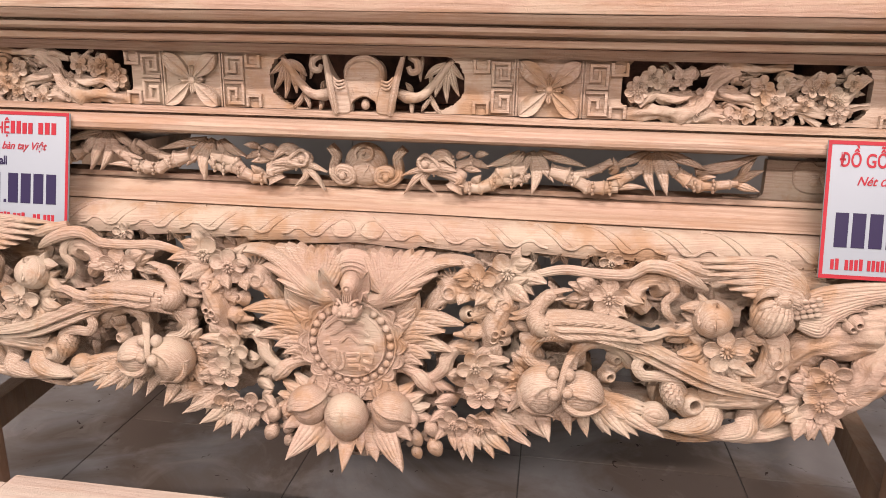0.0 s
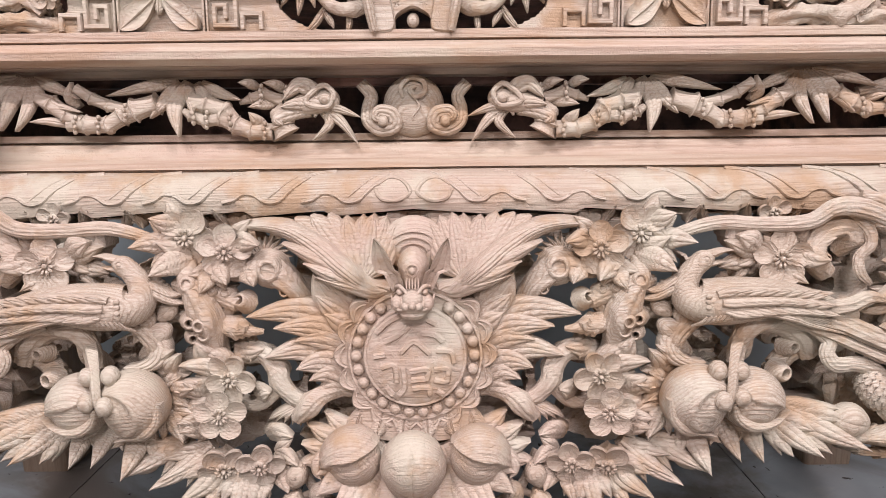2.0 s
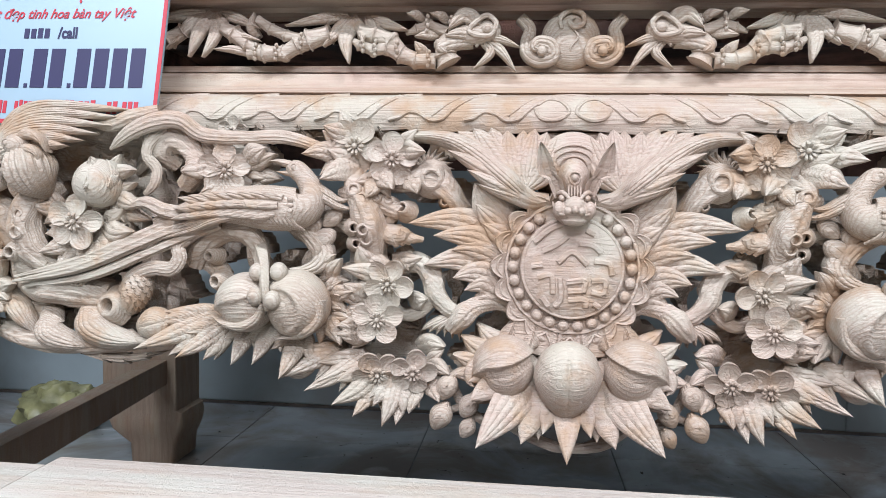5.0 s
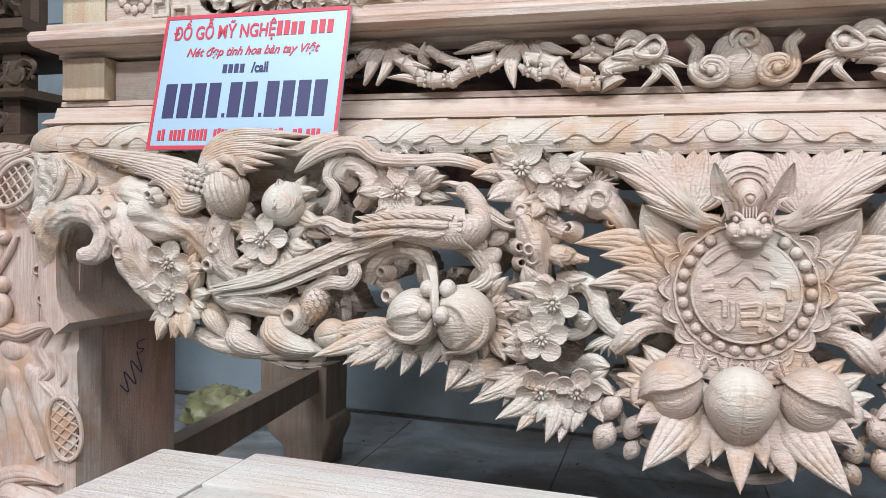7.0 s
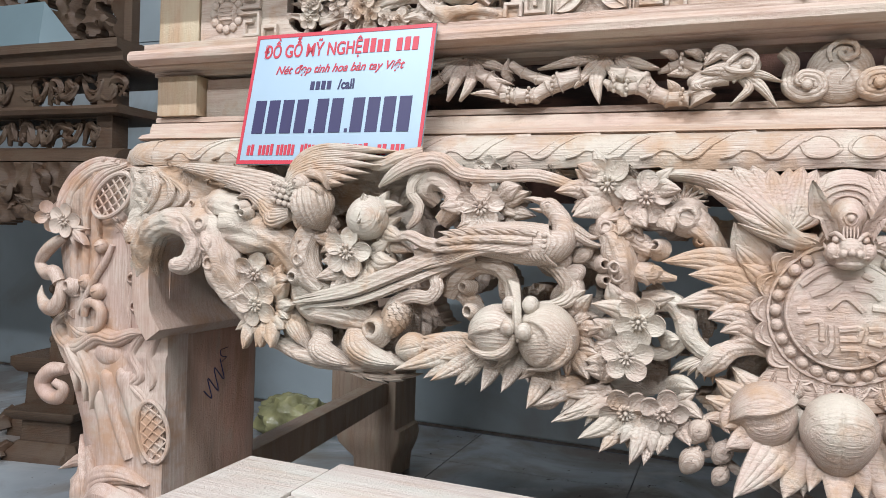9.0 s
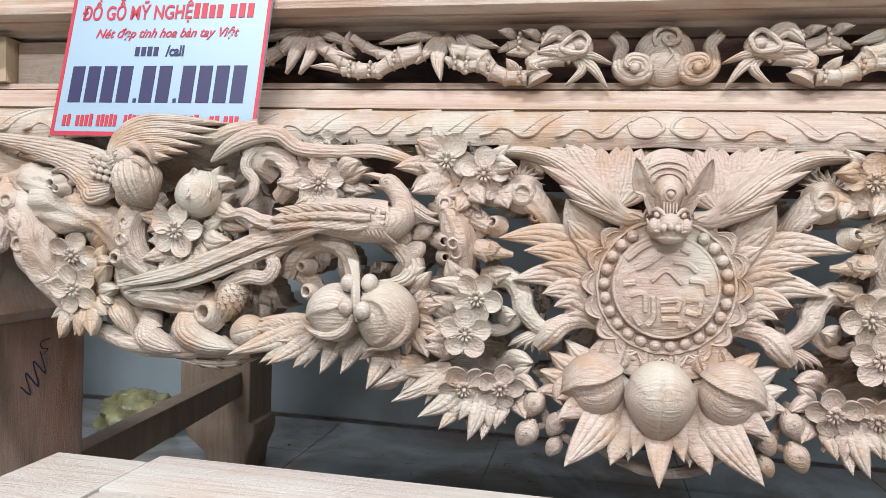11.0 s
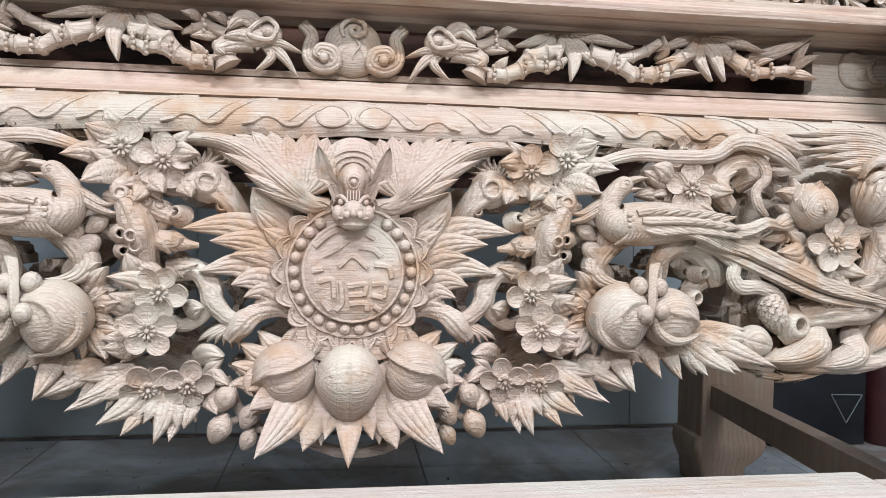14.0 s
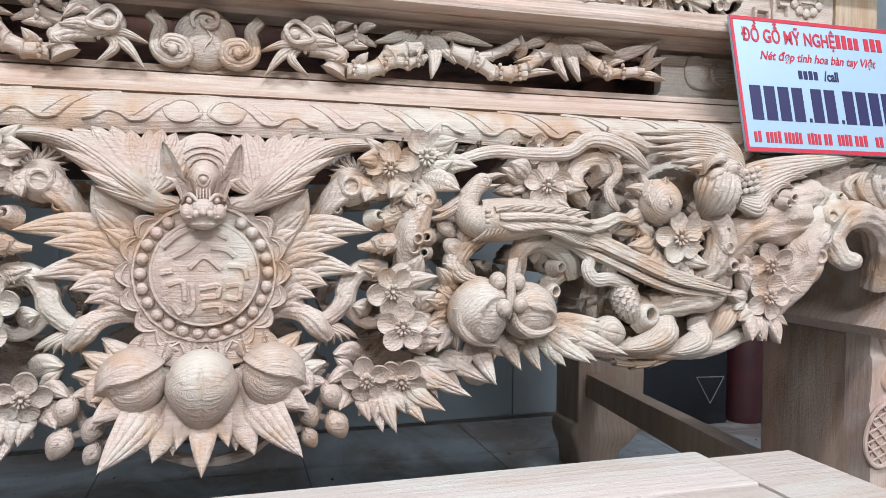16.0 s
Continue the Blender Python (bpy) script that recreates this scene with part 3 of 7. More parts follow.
apron = part("apron", relief_board(-0.93, 0.93, 0.55, 0.846, 0.900, 0.036, in_apron, apron_relief, 0.0045), CARVED, altar, "pierced apron carved with birds, fruit, blossom and leaves")


def A(name, bm, both=True, label=""):
    return carve(name, bm, apron, both, label)


# blossoms: place, size, depth, turn
for x, z, r, y, turn, tx in ((0.682, 0.700, 0.034, 0.846, 0.3, 0.1), (0.672, 0.660, 0.035, 0.838, 0.9, 0.1), (0.534, 0.735, 0.037, 0.826, 0.2, 0.0), (0.373, 0.794, 0.034, 0.846, 0.0, 0.0),
                             (0.229, 0.822, 0.036, 0.846, 0.5, 0.0), (0.188, 0.808, 0.033, 0.836, 0.1, 0.0), (0.188, 0.678, 0.032, 0.832, 0.5, -0.1), (0.199, 0.640, 0.032, 0.826, 0.0, 0.0),
                             (0.198, 0.583, 0.031, 0.826, 0.7, 0.0), (0.160, 0.587, 0.030, 0.822, 0.2, 0.0), (0.374, 0.838, 0.022, 0.872, 0.2, 0.0)):
    A("flower", flower(-x, z, y, r * 0.84, turn, tx + random.uniform(-0.25, 0.25), 0.12 + random.uniform(-0.2, 0.2)))

# leaves: base, tip, width, depths, teeth
LEAVES = (
    ((0.195, 0.595), (0.245, 0.549), 0.034, 0.86, 0.842, 5), ((0.178, 0.585), (0.190, 0.531), 0.030, 0.855, 0.836, 5), ((0.160, 0.575), (0.163, 0.543), 0.024, 0.86, 0.845, 4),
    ((0.185, 0.67), (0.238, 0.693), 0.034, 0.875, 0.85, 6), ((0.195, 0.65), (0.246, 0.664), 0.032, 0.88, 0.855, 6), ((0.205, 0.63), (0.243, 0.632), 0.034, 0.875, 0.85, 5),
    ((0.150, 0.59), (0.122, 0.585), 0.026, 0.87, 0.85, 4), ((0.160, 0.605), (0.128, 0.612), 0.024, 0.88, 0.86, 4), ((0.24, 0.605), (0.303, 0.573), 0.026, 0.87, 0.85, 3),
    ((0.225, 0.60), (0.275, 0.562), 0.026, 0.865, 0.845, 3), ((0.19, 0.70), (0.155, 0.705), 0.022, 0.88, 0.865, 3), ((0.18, 0.715), (0.17, 0.69), 0.02, 0.88, 0.87, 2),
    
    
    ((0.285, 0.68), (0.247, 0.706), 0.030, 0.88, 0.855, 5), ((0.28, 0.665), (0.240, 0.678), 0.030, 0.885, 0.858, 5), ((0.275, 0.645), (0.240, 0.648), 0.030, 0.885, 0.86, 5),
    ((0.33, 0.68), (0.345, 0.715), 0.024, 0.88, 0.86, 3),
    ((0.535, 0.725), (0.578, 0.70), 0.034, 0.865, 0.85, 5), ((0.525, 0.72), (0.515, 0.690), 0.034, 0.865, 0.848, 5), ((0.515, 0.735), (0.470, 0.725), 0.034, 0.865, 0.848, 4),
    ((0.505, 0.765), (0.462, 0.752), 0.030, 0.87, 0.85, 4), ((0.51, 0.78), (0.468, 0.792), 0.028, 0.875, 0.85, 3), ((0.50, 0.755), (0.455, 0.738), 0.026, 0.875, 0.86, 4),
    ((0.36, 0.80), (0.315, 0.812), 0.030, 0.88, 0.865, 4), ((0.385, 0.805), (0.425, 0.815), 0.030, 0.88, 0.865, 4), ((0.37, 0.78), (0.40, 0.768), 0.026, 0.88, 0.865, 3), ((0.35, 0.79), (0.31, 0.785), 0.026, 0.885, 0.87, 3),
    ((0.225, 0.80), (0.262, 0.785), 0.036, 0.872, 0.848, 3), ((0.215, 0.795), (0.185, 0.776), 0.040, 0.872, 0.850, 4), ((0.235, 0.835), (0.262, 0.842), 0.03, 0.87, 0.86, 4), ((0.185, 0.82), (0.152, 0.815), 0.030, 0.87, 0.85, 3), ((0.24, 0.81), (0.285, 0.812), 0.032, 0.875, 0.86, 4),
    ((0.66, 0.665), (0.625, 0.69), 0.036, 0.875, 0.855, 6), ((0.655, 0.655), (0.615, 0.663), 0.034, 0.875, 0.855, 5), ((0.665, 0.64), (0.640, 0.608), 0.040, 0.87, 0.85, 5), ((0.68, 0.64), (0.69, 0.60), 0.03, 0.875, 0.86, 4), ((0.665, 0.71), (0.63, 0.735), 0.034, 0.88, 0.865, 5), ((0.69, 0.715), (0.685, 0.755), 0.03, 0.885, 0.87, 5),
   
)
for base, tip, w, y0, y1, teeth in LEAVES:
    A("leaf", lobed((-base[0], base[1]), (-tip[0], tip[1]), w * 1.25, y0 - 0.020, y1 - 0.025, 0 if w < 0.025 else 1 if teeth < 5 else 2, random.uniform(-0.25, 0.25)))

# the flames of leaf round the medallion
FLAMES = (
    # upper tuft: short broad blades that stand up beside the mask
    (((-0.046, 0.744), (-0.053, 0.758), (-0.056, 0.771)), 0.018, 0.856, 0.848), (((-0.052, 0.738), (-0.066, 0.761), (-0.072, 0.778)), 0.024, 0.852, 0.842), (((-0.052, 0.725), (-0.084, 0.755), (-0.101, 0.784)), 0.032, 0.846, 0.830),
    (((-0.054, 0.722), (-0.082, 0.746), (-0.099, 0.762)), 0.024, 0.842, 0.832), (((-0.056, 0.716), (-0.076, 0.732), (-0.091, 0.742)), 0.020, 0.840, 0.834),
    # middle flame
    (((-0.058, 0.711), (-0.081, 0.731), (-0.096, 0.743), (-0.107, 0.751)), 0.020, 0.856, 0.846), (((-0.056, 0.702), (-0.089, 0.733), (-0.124, 0.745), (-0.169, 0.741)), 0.030, 0.848, 0.828),
    (((-0.056, 0.698), (-0.089, 0.722), (-0.113, 0.729), (-0.142, 0.729)), 0.024, 0.842, 0.828), (((-0.056, 0.694), (-0.086, 0.712), (-0.104, 0.716), (-0.123, 0.714)), 0.020, 0.840, 0.832),
    # lower flame
    (((-0.058, 0.672), (-0.089, 0.696), (-0.115, 0.705), (-0.153, 0.698)), 0.030, 0.848, 0.830), (((-0.058, 0.667), (-0.086, 0.686), (-0.103, 0.690), (-0.121, 0.685)), 0.024, 0.842, 0.830),
    (((-0.058, 0.660), (-0.083, 0.674), (-0.094, 0.678), (-0.109, 0.672)), 0.020, 0.840, 0.833), (((-0.058, 0.655), (-0.078, 0.664), (-0.090, 0.665), (-0.101, 0.658)), 0.020, 0.842, 0.838),
)
for pts, w, y0, y1 in FLAMES:
    A("flame_leaf", sheaf(pts, w * 1.45, y0 + 0.010, y1 + 0.003, 4 if w > 0.022 else 3, arch=0.003, thick=0.009, deep=0.0013, root=0.6))

# medallion: scalloped plate, bead ring, domed boss
def medallion_plate():
    b = bmesh.new()
    n, cx, cz = 144, 0.001, 0.699
    prof = ((0.0, 0.826, 0), (0.030, 0.8262, 0), (0.048, 0.8285, 0), (0.0525, 0.832, 0), (0.0535, 0.8375, 0), (0.0555, 0.8375, 0), (0.0640, 0.837, 0), (0.0660, 0.833, 0), (0.0680, 0.833, 0.1), (0.0690, 0.8375, 0.3), (0.0750, 0.8355, 0.8), (0.0785, 0.8335, 1), (0.0800, 0.8365, 1), (0.0800, 0.862, 1))
    rings = []
    for r, y, k in prof[1:]:
        ring = []
        for i in range(n):
            a = 2 * math.pi * i / n
            rr = r * (1 + k * 0.13 * (abs(math.sin(a * 9)) - 0.6))
            yy = y - (0.0012 * noise.noise(Vector((math.sin(a) * r * 90, 0, math.cos(a) * r * 90))) if r < 0.046 else 0)
            ring.append(b.verts.new((cx + math.sin(a) * rr, yy, cz + math.cos(a) * rr)))
        rings.append(ring)
    c = b.verts.new((cx, prof[0][1], cz))
    for i in range(n):
        b.faces.new((c, rings[0][i], rings[0][(i + 1) % n]))
        for p, q in zip(rings, rings[1:]):
            b.faces.new((p[i], q[i], q[(i + 1) % n], p[(i + 1) % n]))
    bmesh.ops.recalc_face_normals(b, faces=b.faces[:])
    return b


for k in range(18):
    a = math.pi / 18 + k * math.pi / 9
    A("scallop_line", tube([(0.001 + math.sin(a + u * 0.130) * (0.0722 + 0.0042 * (1 - u * u)), 0.699 + math.cos(a + u * 0.130) * (0.0722 + 0.0042 * (1 - u * u)), 0.8345 + 0.0008 * u * u, 0.0009) for u in (-1, -0.6, 0, 0.6, 1)], steps=3, sides=5), False)
A("medallion", medallion_plate(), False, "round scalloped medallion with a beaded ring")
for k in range(26):
    a = 2 * math.pi * (k + 0.5) / 26
    if abs(math.sin(a / 2)) > 0.26:
        A("bead", ball(0.001 + math.sin(a) * 0.0602, 0.699 + math.cos(a) * 0.0602, 0.8355, 0.0062, 0.0062, 0.0066, 12, 8), False)
# raised strokes of the worn emblem on the boss
for pts in (((-0.034, 0.722), (-0.020, 0.734), (-0.008, 0.739)), ((-0.026, 0.714), (-0.014, 0.720), (-0.004, 0.728)), ((-0.012, 0.704), (0.000, 0.714), (0.014, 0.703)), ((0.006, 0.722), (0.018, 0.720), (0.026, 0.714)), ((0.012, 0.734), (0.020, 0.730)),
            ((0.02, 0.706), (0.033, 0.704), (0.036, 0.694)), ((-0.036, 0.700), (-0.026, 0.702)), ((-0.030, 0.690), (-0.018, 0.692), (-0.016, 0.676)), ((-0.010, 0.690), (-0.009, 0.672), (-0.014, 0.664)), ((-0.004, 0.686), (0.012, 0.688), (0.011, 0.678)),
            ((-0.003, 0.678), (0.010, 0.679)), ((-0.002, 0.670), (0.012, 0.671), (0.014, 0.664)), ((0.018, 0.688), (0.030, 0.688), (0.029, 0.676)), ((0.018, 0.678), (0.028, 0.676)), ((-0.026, 0.672), (-0.020, 0.664)), ((0.020, 0.668), (0.026, 0.664))):
    A("emblem_stroke", tube([(x, z, 0.8255 + 0.9 * (x * x + (z - 0.699) ** 2), 0.0034) for x, z in [(1.12 * u, 0.699 + 1.12 * (v - 0.699)) for u, v in pts]], flat=0.7, steps=5, sides=6), False)
A("ring_bead", tube([(0.001 + math.sin(a) * 0.0508, 0.699 + math.cos(a) * 0.0508, 0.8305, 0.0018) for a in [2 * math.pi * k / 16 for k in range(17)]], steps=3, sides=6), False)

# peaches and the leaves under them
for s in (-1, 1):
    A("peach", peach(s * 0.064, 0.598, 0.822, 0.0345, 0.0, 0.92, 0.86, False, tip=0.06, hood=(s,), seg=136, fold=1.4), False)
    A("hood_tip", blade([(s * 0.092, 0.606, 0.816), (s * 0.100, 0.594, 0.812), (s * 0.1005, 0.582, 0.812), (s * 0.095, 0.576, 0.812)], 0.013, 2, arch=0.003, root=0.5), False)
A("peach", peach(-0.002, 0.5945, 0.809, 0.0335, 0.0, 1.0, 0.86, tip=0.30, seg=120, veil=True), False)
for base, tip, w, y1, teeth, both, bend in (((0.030, 0.602), (0.0905, 0.5245), 0.076, 0.778, 4, True, 0.06), ((0.0, 0.592), (0.002, 0.513), 0.054, 0.778, 3, False, 0.0), ((0.05, 0.588), (0.098, 0.556), 0.032, 0.822, 3, True, 0.1),
                                            ((0.070, 0.602), (0.112, 0.624), 0.030, 0.838, 3, True, 0.1), ((0.072, 0.595), (0.120, 0.604), 0.030, 0.836, 3, True, 0.1), ((0.075, 0.586), (0.122, 0.583), 0.030, 0.836, 3, True, 0.0), ((0.06, 0.61), (0.096, 0.636), 0.028, 0.845, 3, True, 0.1), ((0.018, 0.62), (0.040, 0.634), 0.024, 0.838, 2, True, 0.1)):
    A("leaf", lobed((-base[0], base[1]), (-tip[0], tip[1]), w, 0.842, y1, 0 if w < 0.033 else 2, bend, 5 if w > 0.06 else 3), both)
A("twig", tube([(-0.070, 0.532, 0.86, 0.004), (-0.045, 0.518, 0.855, 0.0055), (-0.015, 0.507, 0.855, 0.006), (0.0, 0.505, 0.855, 0.005), (0.02, 0.506, 0.855, 0.006), (0.05, 0.516, 0.855, 0.0055), (0.075, 0.532, 0.86, 0.004)], rough=0.4), False)
for x, z, r in ((0.130, 0.541, 0.0122), (0.101, 0.553, 0.0105), (0.124, 0.572, 0.0115), (0.102, 0.529, 0.0088)):
    A("berry", merge(peach(-x, z, 0.832, r, 0.5, 1.12, 0.95, tip=0.3, seg=28), leaf((-x + r * 0.6, z + r * 1.2), (-x - r * 0.1, z + r * 0.1), r * 1.5, 0.828, 0.832 - r, 0, 0.2, arch=0.004)))
A("twig", merge(tube([(-0.085, 0.53, 0.85, 0.005), (-0.11, 0.55, 0.848, 0.0055), (-0.13, 0.585, 0.86, 0.006)], rough=0.3), tube([(-0.105, 0.548, 0.848, 0.004), (-0.128, 0.541, 0.842, 0.004)]), tube([(-0.1, 0.54, 0.848, 0.004), (-0.098, 0.526, 0.842, 0.004)])))

# bat over the medallion: one plain carved form, with its wings beside it
def plate(rim, y0, y1, steps=4, edge=0.002):
    """A flat carved plate with an eased front edge; rim: (x, z) points round it."""
    b = bmesh.new()
    line = spline([Vector((x, z, 0)) for x, z in (*rim, rim[0])], steps)[:-1]
    cx, cz = sum(q.x for q in line) / len(line), sum(q.y for q in line) / len(line)
    rings = []
    for y, k in ((y1, 0), (y0 + edge, 0), (y0, edge), (y0, edge * 2.5)):
        ring = []
        for q in line:
            d = Vector((q.x - cx, q.y - cz))
            d = d * max(0.05, 1 - k / max(d.length, 1e-5))
            ring.append(b.verts.new((cx + d.x, y, cz + d.y)))
        rings.append(ring)
    n = len(line)
    for p, q in zip(rings, rings[1:]):
        for i in range(n):
            b.faces.new((p[i], p[(i + 1) % n], q[(i + 1) % n], q[i]))
    b.faces.new(rings[0][::-1])
    b.faces.new(rings[-1])
    bmesh.ops.recalc_face_normals(b, faces=b.faces[:])
    bmesh.ops.triangulate(b, faces=[f for f in b.faces if len(f.verts) > 4])
    return b


def ear(s):
    return blade([(s * 0.0175, 0.772, 0.822), (s * 0.0270, 0.794, 0.812), (s * 0.0315, 0.810, 0.806), (s * 0.0350, 0.824, 0.804)], 0.019, 3, arch=-0.005, thick=0.008, deep=0.0010, root=0.75, sharp=2.4)


def face(p, q, r):
    return [ball(s * p[0], p[1], p[2], *q, *r) for s in (-1, 1)]


mask = merge(ball(0, 0.811, 0.860, 0.033, 0.029, 0.015, 32, 20), ball(0, 0.787, 0.838, 0.0165, 0.024, 0.022), ball(0, 0.757, 0.822, 0.0265, 0.0140, 0.020, 28, 16), ball(0, 0.762, 0.810, 0.0135, 0.010, 0.010), ball(0, 0.7585, 0.8005, 0.0048, 0.0040, 0.004, 12, 8),
                    *face((0.0080, 0.7570, 0.8035), (0.0052, 0.0042, 0.005), (12, 8)), *face((0.0190, 0.7590, 0.8105), (0.0072, 0.0080, 0.007), (14, 10)), *face((0.0155, 0.7700, 0.8125), (0.0042, 0.0034, 0.0042), (12, 8)),
                    ball(0, 0.7475, 0.814, 0.0165, 0.0055, 0.011, 16, 8), *[tube([(s * 0.024, 0.773, 0.822, 0.0014), (s * 0.0155, 0.7755, 0.812, 0.0024), (s * 0.008, 0.7705, 0.808, 0.002), (s * 0.004, 0.764, 0.804, 0.0014)]) for s in (-1, 1)], *[tube([(s * 0.0265, 0.766, 0.822, 0.0012), (s * 0.0240, 0.760, 0.811, 0.0018), (s * 0.018, 0.7545, 0.806, 0.0016), (s * 0.012, 0.7535, 0.804, 0.0008)]) for s in (-1, 1)],
                    ball(0, 0.790, 0.8155, 0.0036, 0.0036, 0.003, 12, 8), tube([(math.sin(a) * 0.0062, 0.790 + math.cos(a) * 0.0062, 0.8165, 0.0011) for a in [math.pi * k / 5 for k in range(11)]], steps=3, sides=6), ear(-1), ear(1))
for v in mask.verts:
    if v.co.z < 0.790 and v.co.y < 0.838:
        v.co.x *= 0.80
A("bat_head", mask, False, "plain carved bat mask")
for k in range(4):
    A("brow_ring", tube([(math.sin(a) * (0.008 + 0.0062 * k), 0.803 + math.cos(a) * (0.004 + 0.0060 * k), 0.859 - 0.0155 * math.sqrt(max(0.05, 1 - (math.sin(a) * (0.008 + 0.0062 * k) / 0.029) ** 2 - ((0.803 + math.cos(a) * (0.004 + 0.0060 * k) - 0.811) / 0.028) ** 2)), 0.0010) for a in [-1.5 + 0.5 * q for q in range(7)]], steps=4, sides=6), False)
for k in range(5):
    A("brow_line", tube([(0.0028 * (k - 2), 0.772, 0.814, 0.0007), (0.0030 * (k - 2), 0.778, 0.8155, 0.0009), (0.0028 * (k - 2), 0.7825, 0.8160, 0.0006)], steps=3, sides=6), False)
WING = (
    (((-0.049, 0.777), (-0.034, 0.797), (-0.017, 0.833)), 0.024), (((-0.049, 0.777), (-0.040, 0.803), (-0.027, 0.839)), 0.022), (((-0.049, 0.777), (-0.046, 0.806), (-0.040, 0.842)), 0.022), (((-0.049, 0.777), (-0.052, 0.803), (-0.052, 0.841)), 0.022),
    (((-0.049, 0.777), (-0.064, 0.801), (-0.069, 0.840)), 0.026), (((-0.049, 0.777), (-0.072, 0.802), (-0.086, 0.843)), 0.027), (((-0.049, 0.777), (-0.078, 0.803), (-0.104, 0.842)), 0.028), (((-0.049, 0.777), (-0.086, 0.806), (-0.121, 0.839)), 0.028),
)
for k, (pts, w) in enumerate(WING):
    A("wing_feather", sheaf(pts, w * 1.25, 0.842, 0.852 + 0.0016 * (k % 2), 5, arch=0.004, thick=0.014, deep=0.0010, root=0.22, sharp=6.0))
A("wing_arm", blade([(-0.024, 0.770, 0.846), (-0.046, 0.770, 0.832), (-0.067, 0.786, 0.823), (-0.096, 0.810, 0.828), (-0.122, 0.826, 0.834), (-0.148, 0.832, 0.838), (-0.176, 0.831, 0.840), (-0.192, 0.824, 0.842)], 0.036, 6, arch=0.010, thick=0.020, deep=0.0014, root=0.30, sharp=1.15), True, "fluted arm of the wing")
for pts, w, y in ((((-0.047, 0.773), (-0.073, 0.796), (-0.102, 0.817), (-0.124, 0.8255)), 0.020, 0.838), (((-0.043, 0.768), (-0.076, 0.789), (-0.105, 0.805), (-0.129, 0.817)), 0.022, 0.824), (((-0.041, 0.765), (-0.064, 0.777), (-0.087, 0.787), (-0.108, 0.797)), 0.022, 0.822), (((-0.040, 0.764), (-0.058, 0.771), (-0.077, 0.776), (-0.098, 0.783)), 0.018, 0.826)):
    A("wing_feather", sheaf(((-0.022, 0.768), *pts), w, 0.838, y, 3, arch=0.006, thick=0.012, deep=0.0012, root=0.35, sharp=3.0))

A("calyx", plate([(-0.064, 0.636), (-0.045, 0.650), (0.0, 0.640), (0.045, 0.650), (0.064, 0.636), (0.052, 0.612), (0.0, 0.604), (-0.052, 0.612)], 0.836, 0.862), False)
for x in (0.012, 0.034, 0.056):
    A("calyx_leaf", leaf((-x, 0.640), (-x * 1.25, 0.612), 0.026, 0.836, 0.826, 0, 0.1, arch=0.005))

